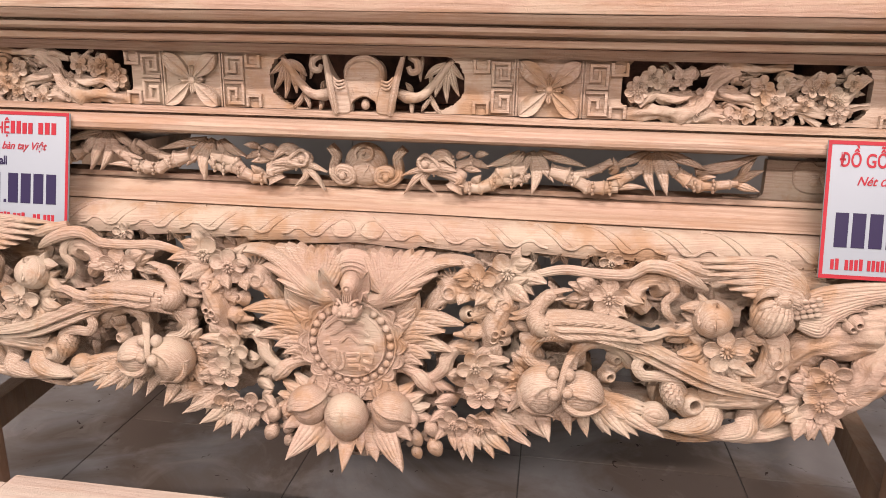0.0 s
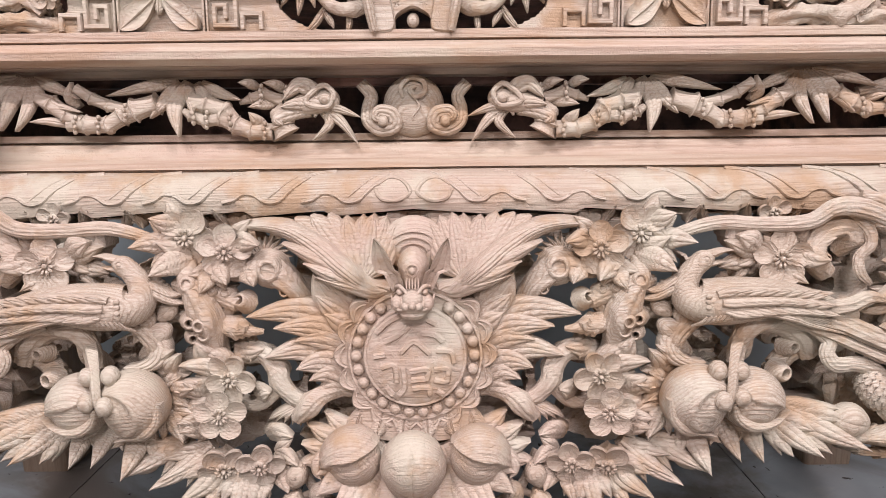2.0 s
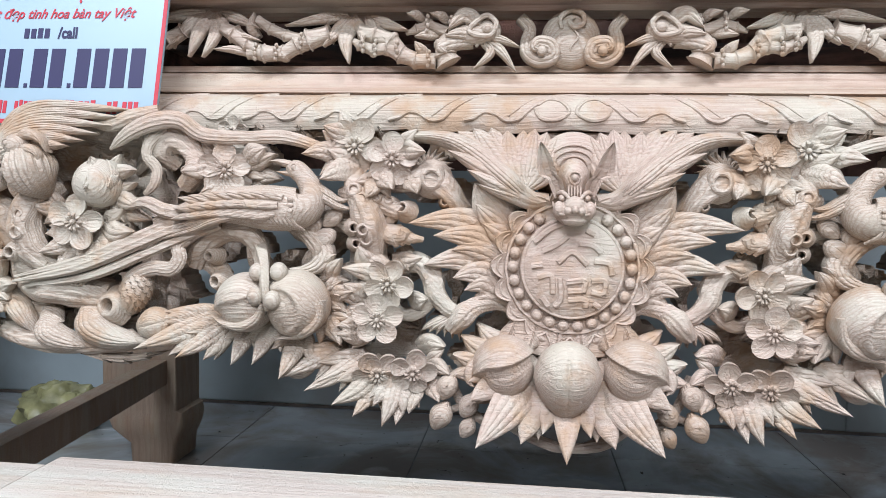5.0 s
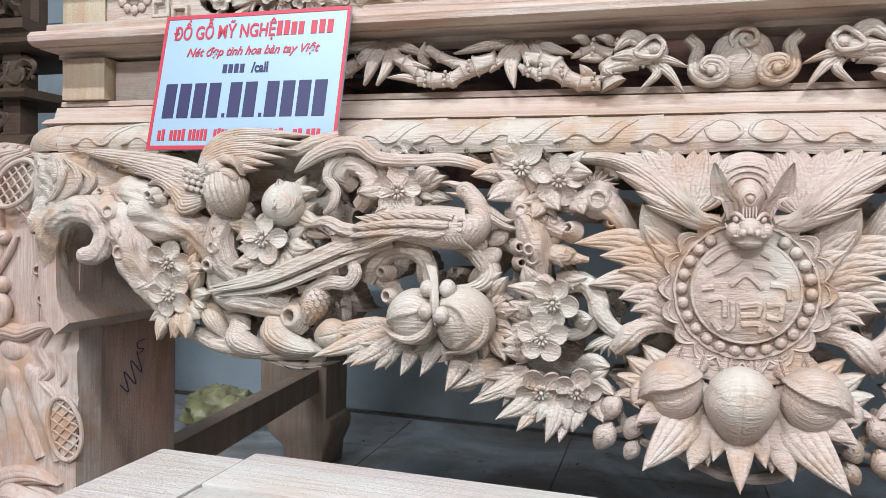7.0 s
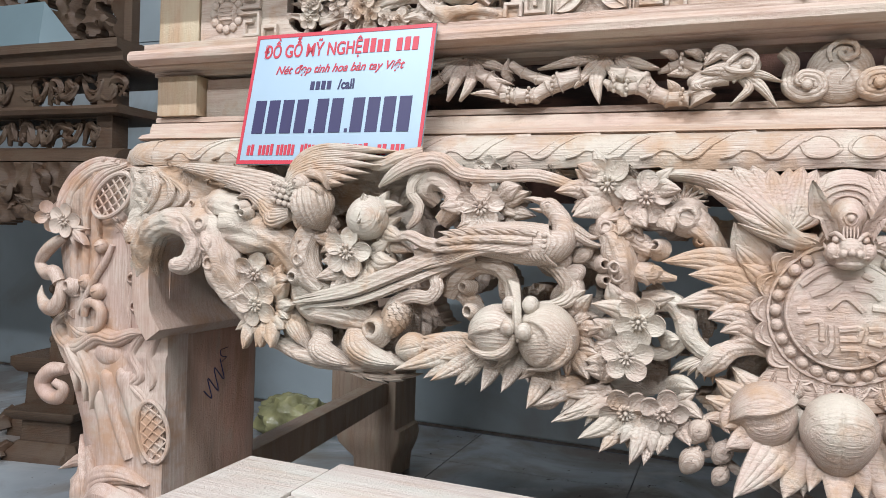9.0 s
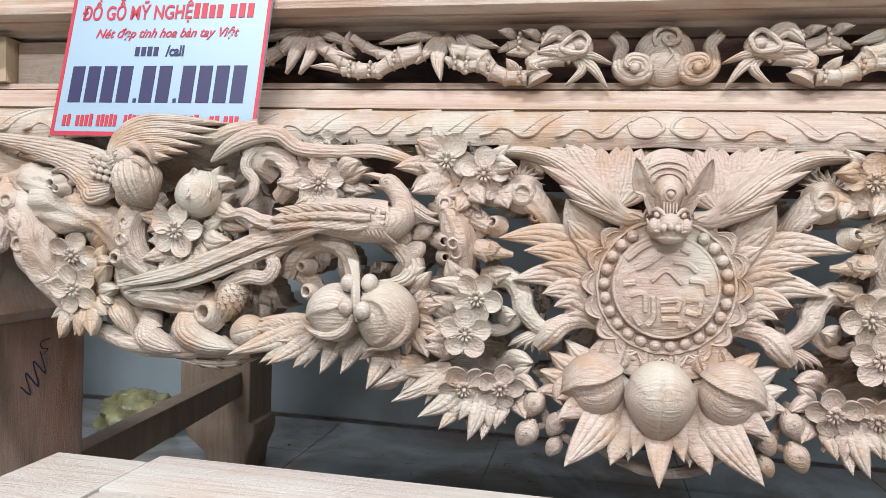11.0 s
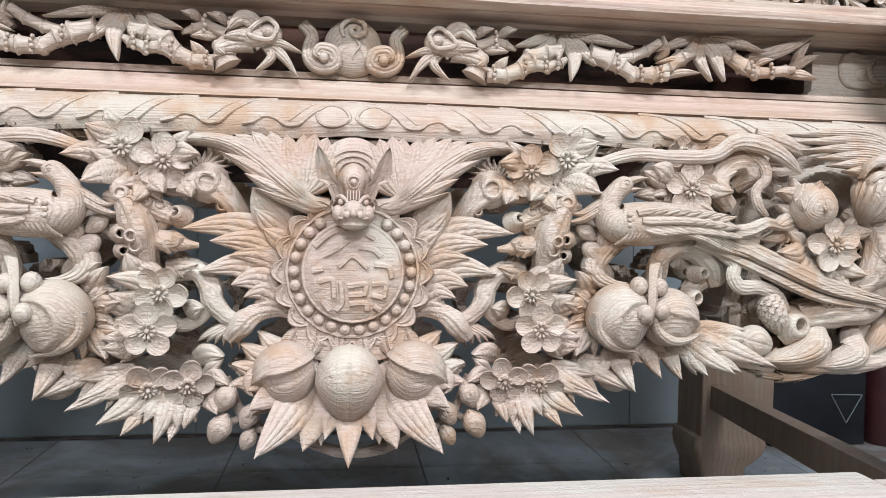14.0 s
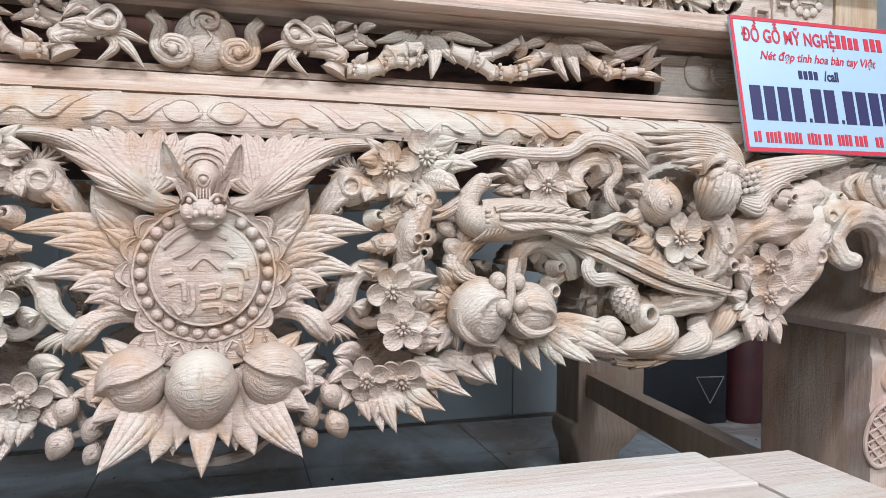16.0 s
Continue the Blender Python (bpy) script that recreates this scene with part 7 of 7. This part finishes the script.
def loft_y(curve, thick, y0, y1):
    """A curved slab: (x, z) curve, thickened downwards and run back along y."""
    b = bmesh.new()
    line = spline([Vector((x, z, 0)) for x, z in curve], 6)
    rows = []
    for i, q in enumerate(line):
        j, k = max(i - 1, 0), min(i + 1, len(line) - 1)
        d = (line[k] - line[j]).normalized()
        n = Vector((-d.y, d.x, 0))
        o = q + n * thick
        rows.append([b.verts.new((q.x, y0, q.y)), b.verts.new((q.x, y1, q.y)), b.verts.new((o.x, y1, o.y)), b.verts.new((o.x, y0, o.y))])
    for p, q in zip(rows, rows[1:]):
        for i in range(4):
            b.faces.new((p[i], p[(i + 1) % 4], q[(i + 1) % 4], q[i]))
    b.faces.new(rows[0][::-1])
    b.faces.new(rows[-1])
    bmesh.ops.recalc_face_normals(b, faces=b.faces[:])
    return b


front_leg(-1)
front_leg(1)
for s in (-1, 1):
    body = loft([(0.0, -1.165, -1.035, 2.05, 2.20, 0.012), (0.055, -1.170, -1.030, 2.05, 2.20, 0.012), (0.075, -1.195, -1.020, 2.045, 2.20, 0.014), (0.098, -1.222, -1.010, 2.04, 2.20, 0.016), (0.125, -1.232, -1.005, 2.04, 2.20, 0.014), (0.150, -1.222, -1.012, 2.045, 2.20, 0.010), (0.156, -1.248, -1.025, 2.045, 2.20, 0.006), (0.62, -1.256, -1.030, 2.05, 2.21, 0.006), (0.86, -1.256, -0.92, 2.05, 2.21, 0.006)])
    part("back_leg", mirrored(body) if s > 0 else body, BACKWOOD, altar, "plain square back leg with a shaped foot")
    if s > 0:
        body.free()
    rail = box(-1.10, -1.055, 1.10, 2.06, 0.232, 0.303, 0.003)
    for v in rail.verts:
        v.co.x += (2.06 - v.co.y) * 0.135
        v.co.z += (2.06 - v.co.y) * 0.03
    part("side_rail", mirrored(rail) if s > 0 else rail, BACKWOOD, altar, "plain side rail between the legs")
    if s > 0:
        rail.free()

# ---- low table ----
bench = thing("low_table", "low raw wooden table with a framed pale top", "table")
for s in (-1, 1):
    part("frame_end", box(min(s * 0.441, s * 0.530), max(s * 0.441, s * 0.530), -0.02, 0.640, 0.500, 0.538, 0.0025), BENCHWOOD, bench)
part("frame_back", box(-0.4405, 0.4405, 0.572, 0.658, 0.500, 0.5385, 0.0025), BENCHWOOD, bench)
part("frame_front", box(-0.4405, 0.4405, -0.02, 0.07, 0.500, 0.5385, 0.0025), BENCHWOOD, bench)
part("centre_panel", box(-0.4395, 0.4395, 0.0715, 0.5705, 0.506, 0.5365, 0.002), BENCHWOOD, bench)
for x in (-0.49, 0.49):
    for y in (0.03, 0.59):
        part("leg", loft([(0.0, x - 0.03, x + 0.03, y - 0.03, y + 0.03, 0.008), (0.05, x - 0.035, x + 0.035, y - 0.035, y + 0.035, 0.012), (0.12, x - 0.025, x + 0.025, y - 0.025, y + 0.025, 0.008), (0.44, x - 0.03, x + 0.03, y - 0.03, y + 0.03, 0.008), (0.4995, x - 0.03, x + 0.03, y - 0.03, y + 0.03, 0.004)]), BENCHWOOD, bench)
for y in (0.03, 0.59):
    part("apron_rail", box(-0.46, 0.46, y - 0.012, y + 0.012, 0.42, 0.4995, 0.003), BENCHWOOD, bench)


# ---- signs ----
def lettering(body, size, material, parent, label, shear=0.0, wide=1.0, bold=0.0):
    """Raised print from the built-in font, as a mesh; returns it with its width."""
    cu = bpy.data.curves.new("lettering", "FONT")
    cu.body, cu.size, cu.shear, cu.extrude, cu.align_x = body, size, shear, 0.0002, "CENTER"
    cu.offset = bold
    ob = bpy.data.objects.new("lettering", cu)
    me = bpy.data.meshes.new_from_object(ob)
    bpy.data.objects.remove(ob)
    bpy.data.curves.remove(cu)
    for v in me.vertices:
        v.co.x *= wide
    me.materials.append(material)
    t = new("lettering", me)
    t.parent = parent
    t["label"] = label
    return t


def word_bars(x, z, w, h, count, material, sg, gap=0.25, seed=1, even=False):
    """A row of upright bars in place of characters."""
    r = random.Random(seed)
    step = w / count
    for k in range(count):
        if material is None:
            continue
        part("print_bar", box(x + step * k, x + step * (k + 1 - gap), -0.0008, 0.0, z, z + h * (1.0 if even else r.uniform(0.86, 1.0)), 0), material, sg, smooth=False)


def price_sign(x0):
    sg = thing("shop_sign", "white printed card sign with red border leaning on the altar", "sign", "signs on the altar table")
    W, H = 0.264, 0.183
    part("card", box(0, W, 0.0, 0.004, 0, H, 0.0005), SIGNFACE, sg)
    for a, b_, c, d in ((0, W, 0, 0.0052), (0, W, H - 0.0052, H), (0, 0.0045, 0.0053, H - 0.0053), (W - 0.0045, W, 0.0053, H - 0.0053)):
        part("border", box(a, b_, -0.0006, -0.0001, c, d, 0), RED, sg, "red printed border", smooth=False)
    t = lettering("ĐỒ GỖ MỸ NGHỆ", 0.0255, RED, sg, "red heading in capitals", wide=0.72, bold=0.0005)
    t.matrix_basis = pose(0.090, -0.0006, H - 0.034, 90, 0, 0)
    word_bars(0.166, H - 0.034, 0.040, 0.0195, 4, RED, sg, 0.3, 2)
    word_bars(0.213, H - 0.034, 0.033, 0.0195, 3, RED, sg, 0.3, 3)
    t = lettering("Nét đẹp tinh hoa bàn tay Việt", 0.0165, RED, sg, "red handwritten slogan", 0.35, 0.92, 0.0002)
    t.matrix_basis = pose(0.132, -0.0006, H - 0.058, 90, 0, 0)
    word_bars(0.096, H - 0.082, 0.033, 0.013, 4, NAVY, sg, 0.3, 4)
    t = lettering("/call", 0.0185, NAVY, sg, "dark word under the slogan", wide=0.80, bold=0.0005)
    t.matrix_basis = pose(0.149, -0.0006, H - 0.082, 90, 0, 0)
    for a, n in ((0.016, 4), (0.111, 2), (0.163, 4)):
        word_bars(a, H - 0.141, 0.0216 * n, 0.046, n, NAVY, sg, 0.24, 5 + n, True)
    for a in (0.1055, 0.1575):
        part("print_dot", box(a - 0.002, a + 0.002, -0.0008, 0.0, H - 0.141, H - 0.136, 0), NAVY, sg, smooth=False)
    for a, w, n in ((0.014, 0.012, 2), (0.032, 0.024, 4), (0.060, 0.028, 5), (0.096, 0.022, 4), (0.122, 0.014, 2), (0.144, 0.024, 4), (0.172, 0.022, 3), (0.206, 0.014, 2), (0.224, 0.020, 3)):
        word_bars(a, H - 0.171, w, 0.0155, n, RED, sg, 0.3, int(a * 1000))
    sg.matrix_basis = pose(x0, 0.846, 0.8425, -12.5, 0, 0)
    return sg


price_sign(-0.717)
price_sign(0.643)

# ---- neighbouring altar table, its shade put into the wood colour ----
# brown wood darkened to stand for shade; the pedestals and upright board share it
SHADEWOOD = wood("shaded_wood", (0.0875, 0.0574, 0.035), (0.042, 0.0266, 0.0161), pitch=0.008, layers="z", tint=(0.091, 0.0595, 0.0385))
other = thing("shaded_altar_table", "carved altar table behind, its wood colour darkened for the shade", "altar table")
OX0, OX1, OY = -3.4, -1.70, 1.62
part("top_rail", extrude_x([(OY - 0.05, 1.26), (OY - 0.05, 1.235), (OY - 0.03, 1.23), (OY - 0.025, 1.205), (OY, 1.19), (OY + 0.3, 1.19), (OY + 0.3, 1.26)], OX0, OX1 + 0.02, 6, 0.001), SHADEWOOD, other)
part("middle_rail", extrude_x([(OY - 0.02, 1.085), (OY - 0.028, 1.075), (OY - 0.02, 1.062), (OY + 0.25, 1.062), (OY + 0.25, 1.085)], OX0, OX1, 6, 0.001), SHADEWOOD, other)
part("base_rail", extrude_x([(OY + 0.01, 0.965), (OY - 0.01, 0.955), (OY - 0.03, 0.935), (OY - 0.03, 0.925), (OY + 0.25, 0.925), (OY + 0.25, 0.965)], OX0, OX1, 6, 0.001), SHADEWOOD, other)
part("corner_post", box(OX1 - 0.12, OX1 - 0.06, OY + 0.02, OY + 0.08, 0.966, 1.061, 0.002), SHADEWOOD, other)
part("corner_post", box(OX1 - 0.12, OX1 - 0.06, OY + 0.02, OY + 0.08, 1.086, 1.189, 0.002), SHADEWOOD, other)


def dark_frieze(z0, z1, openings, seed, y):
    board = part("frieze", relief_board(OX0, OX1 - 0.121, z0, z1, y, 0.02, lambda x, z: not any(rounded(x, z, a, (z0 + z1) / 2, c, (z1 - z0) * 0.44, 4) for a, c in openings), lambda x, z: 0.001 * noise.noise(Vector((x * 30, 0, z * 30))), 0.008), SHADEWOOD, other)
    r = random.Random(seed)
    for a, c in openings:
        x = a - c
        while x < a + c - 0.03:
            h = (z1 - z0) * 0.5
            zc = (z0 + z1) / 2
            d = r.choice((-1, 1))
            e = r.uniform(0.6, 1.5)
            part("scroll", tube([(x, zc - d * h * 0.7, y + 0.012, 0.006), (x + 0.03 * e, zc + d * h * 0.4, y - 0.004, 0.010), (x + 0.055 * e, zc + d * h * r.uniform(0.2, 0.6), y - 0.008, 0.009), (x + 0.07 * e, zc - d * h * r.uniform(-0.2, 0.5), y - 0.006, 0.007), (x + 0.05 * e, zc - d * 0.4 * h, y - 0.004, 0.004)], ribs=2, rough=0.5), SHADEWOOD, board)
            part("leaf", leaf((x + 0.02, zc), (x + 0.05 * r.uniform(-1, 1) + 0.02, zc + d * h * 0.8), 0.03, y + 0.01, y - 0.006, 3, 0.3, nu=14, nv=6), SHADEWOOD, board)
            for _ in range(2):
                q = r.uniform(0, 6.283)
                xx, zz = x + r.uniform(-0.02, 0.05), zc + r.uniform(-0.5, 0.5) * h
                part("leaf", leaf((xx, zz), (xx + 0.05 * math.cos(q), zz + 0.035 * math.sin(q)), 0.03, y + 0.004, y - 0.012, 3, 0.4, nu=14, nv=6), SHADEWOOD, board)
            x += r.uniform(0.03, 0.085)


dark_frieze(1.0855, 1.1895, ((-1.93, 0.17), (-2.5, 0.3), (-3.1, 0.2)), 3, OY + 0.03)
dark_frieze(0.9655, 1.0615, ((-2.05, 0.28), (-2.8, 0.35)), 4, OY + 0.03)
dapron = part("apron", relief_board(OX0, OX1, 0.70, 0.925, OY - 0.01, 0.03, lambda x, z: z > 0.74 + 0.03 * noise.noise(Vector((x * 9, 0, 0))), lambda x, z: 0.02 * noise.ridged_multi_fractal(Vector((x * 14, 0, z * 14)), 0.9, 2, 3, 1, 2), 0.008), SHADEWOOD, other)
r2 = random.Random(11)
for k in range(34):
    x, z = r2.uniform(-2.5, -1.66), r2.uniform(0.76, 0.90)
    a = r2.uniform(0, 6.28)
    if k % 2:
        part("leaf", leaf((x, z), (x + 0.06 * math.cos(a), z + 0.05 * math.sin(a)), 0.04, OY - 0.03, OY - 0.055, 4, 0.3, nu=14, nv=6), SHADEWOOD, dapron)
    else:
        part("scroll", tube([(x, z, OY - 0.03, 0.014), (x + 0.04 * math.cos(a), z + 0.04 * math.sin(a), OY - 0.05, 0.014), (x + 0.05 * math.cos(a + 0.9), z + 0.05 * math.sin(a + 0.9), OY - 0.045, 0.008)], ribs=2), SHADEWOOD, dapron)
for x in (-1.75, -3.3):
    part("leg", box(x - 0.09, x + 0.09, OY + 0.03, OY + 0.2, 0, 0.924, 0.02), SHADEWOOD, other)
# carved backboard that rises over it
part("backboard", relief_board(OX0, OX1 - 0.03, 1.261, 1.62, OY + 0.06, 0.03, lambda x, z: noise.noise(Vector((x * 26, 2, z * 26))) < 0.16 or z < 1.285 or x > OX1 - 0.075, lambda x, z: 0.022 * noise.ridged_multi_fractal(Vector((x * 15, 4, z * 15)), 0.9, 2, 3, 1, 2) * (x < OX1 - 0.075) * (z > 1.285), 0.008), SHADEWOOD, other)

CARD = plain("pale_card", (0.15, 0.205, 0.22), 0.4, vary=0.05)
tent = thing("folded_card_sign", "pale blue folded card sign on the shaded altar table", "sign")
b = bmesh.new()
vs = [b.verts.new(c) for c in ((-2.42, OY - 0.045, 1.262), (-1.98, OY - 0.045, 1.262), (-2.02, OY + 0.005, 1.40), (-2.38, OY + 0.005, 1.40), (-1.90, OY + 0.03, 1.262), (-2.44, OY + 0.03, 1.262))]
for f in ((0, 1, 2, 3), (1, 4, 2), (3, 2, 4, 5), (0, 3, 5), (0, 5, 4, 1)):
    b.faces.new([vs[i] for i in f])
bmesh.ops.recalc_face_normals(b, faces=b.faces[:])
part("card", b, CARD, tent, smooth=False)

# ---- things on the floor ----
def pedestal(x, y, s, tall=1.0):
    p = thing("carved_pedestal", "small dusty brown carved wooden pedestal on the floor", "pedestal", "pedestals on the floor")
    part("base", loft([(0, -0.12 * s, 0.12 * s, -0.12 * s, 0.12 * s, 0.01), (0.05 * s, -0.12 * s, 0.12 * s, -0.12 * s, 0.12 * s, 0.02), (0.09 * s, -0.09 * s, 0.09 * s, -0.09 * s, 0.09 * s, 0.01)]), SHADEWOOD, p)
    part("body", loft([(0.0905 * s, -0.085 * s, 0.085 * s, -0.085 * s, 0.085 * s, 0.008), (0.20 * s, -0.08 * s, 0.08 * s, -0.08 * s, 0.08 * s, 0.008)]), SHADEWOOD, p)
    part("top", loft([(0.2005 * s, -0.10 * s, 0.10 * s, -0.10 * s, 0.10 * s, 0.006), (0.225 * s, -0.115 * s, 0.115 * s, -0.115 * s, 0.115 * s, 0.006), (0.25 * s, -0.115 * s, 0.115 * s, -0.115 * s, 0.115 * s, 0.006)]), SHADEWOOD, p)
    for dx in (-0.1, 0.1):
        part("scroll_foot", tube([(dx * s, 0.085 * s, -0.10 * s, 0.015 * s), (dx * 1.2 * s, 0.05 * s, -0.125 * s, 0.02 * s), (dx * 1.1 * s, 0.022 * s, -0.13 * s, 0.02 * s)], ribs=2), SHADEWOOD, p)
    p.matrix_basis = pose(x, y, 0, 0, 0, 12) @ Matrix.Diagonal((1, 1, tall, 1))


pedestal(-2.10, 1.80, 1.05, 0.60)
stand = thing("carved_board", "narrow brown carved board standing upright on a low pedestal", "board")
part("panel", extrude_x([(1.80, 0.158), (1.815, 0.30), (1.822, 0.44), (1.815, 0.555), (1.835, 0.575), (1.845, 0.44), (1.838, 0.30), (1.822, 0.158)], -2.185, -2.060, 10, 0.002), SHADEWOOD, stand)
for k in range(9):
    part("rib", ball(-2.186, 0.19 + 0.042 * k, 1.818 + 0.010 * math.sin(k * 0.35), 0.010, 0.016, 0.014, 12, 8), SHADEWOOD, stand)
pedestal(-2.32, 2.00, 1.1)
BAG = plain("yellow_film", (0.26, 0.25, 0.12), 0.25, vary=0.45, scale=14, bump=0.6)
bag = thing("plastic_bag", "crumpled yellow-green plastic bag lying on the floor", "bag")


def crumple(c):
    return c * (1 + 0.28 * noise.noise(c * 2.3) + 0.16 * noise.noise(c * 5) + 0.07 * abs(noise.noise(c * 11))) if c.z > -0.7 else Vector((c.x, c.y, -0.7))


part("film", ball(-1.56, 0.060, 2.32, 0.140, 0.085, 0.10, 56, 36, crumple), BAG, bag)
part("neck", tube([(-1.46, 0.10, 2.27, 0.030), (-1.42, 0.115, 2.26, 0.014), (-1.385, 0.125, 2.25, 0.030)], rough=0.5), BAG, bag)
BLACK = plain("black_plastic", (0.0084, 0.0098, 0.0126), 0.25, vary=0.2)
GREYLINE = plain("grey_print", (0.14, 0.161, 0.168), 0.5)
MAROON = plain("maroon_fabric", (0.049, 0.0126, 0.014), 0.5, vary=0.4, scale=10)
bx = thing("black_box", "tall black carton with a thin grey triangle on its face", "box")
part("carton", box(1.48, 1.84, 2.42, 2.66, 0, 0.46, 0.004), BLACK, bx)
part("triangle_print", merge(*[tube([(xa, za, 2.4185, 0.0022), (xb, zb, 2.4185, 0.0022)], steps=1, sides=4) for xa, za, xb, zb in ((1.705, 0.182, 1.825, 0.178), (1.825, 0.178, 1.766, 0.08), (1.766, 0.08, 1.705, 0.182))]), GREYLINE, bx, "thin grey triangle")
rl = thing("cloth_roll", "dark maroon wrapped roll standing on the floor", "roll")
part("wrapping", loft([(0, 1.87, 2.05, 2.38, 2.54, 0.06), (0.02, 1.86, 2.06, 2.37, 2.55, 0.07), (0.3, 1.87, 2.05, 2.38, 2.54, 0.07), (0.62, 1.865, 2.055, 2.375, 2.545, 0.07), (0.64, 1.88, 2.04, 2.39, 2.53, 0.06)]), MAROON, rl)

# ---- ceiling lamps' housings ----
for lamp in [o for o in scene.objects if o.type == "LIGHT"]:
    h = thing("ceiling_light", "white metal strip light fixed under the ceiling", "lamp", "ceiling lights")
    x, y, z = lamp.matrix_basis.translation
    part("housing", box(x - 0.62, x + 0.62, y - 0.17, y + 0.17, 3.05, 3.0995, 0.004), CEIL, h)

# ---- floor tiles and wall tiles, last ----
def tile_mesh(sx, sy, th, name, material):
    b_ = box(-sx / 2, sx / 2, -sy / 2, sy / 2, -th, 0, 0.0015)
    me = bpy.data.meshes.new(name)
    b_.to_mesh(me)
    b_.free()
    me.materials.append(material)
    return me


me = tile_mesh(0.597, 0.597, 0.0035, "tile", TILE)
edge_tile = tile_mesh(0.597, 0.366, 0.0035, "tile", TILE)
for i in range(-8, 9):
    for j in range(-9, 2):
        x, y = 0.245 + 0.3 + 0.6 * i, 1.715 + 0.3 + 0.6 * j
        if abs(x) < 4.7 and -3.7 < y:
            o = new("tile", me if j < 1 else edge_tile)
            o.parent = FLOOR
            o.location = (x, y if j < 1 else 2.3165 + 0.183, 0)
WALLN = bpy.data.objects["wall_north"]
b = tile_mesh(0.785, 0.785, 0.006, "wall_tile", WALLTILE)
for i in range(-6, 7):
    for k in range(3):
        o = new("wall_tile", b)
        o.parent = WALLN
        o.matrix_basis = pose(1.075 + 0.394 + 0.79 * i - 0.79, 2.694, 0.011 + 0.395 + 0.79 * k, 90, 0, 0)
tagged(part("baseboard", box(-5, 5, 2.687, 2.6995, 0, 0.010, 0.002), SKIRT), "dark skirting strip along the back wall", "baseboard", kind="structure")
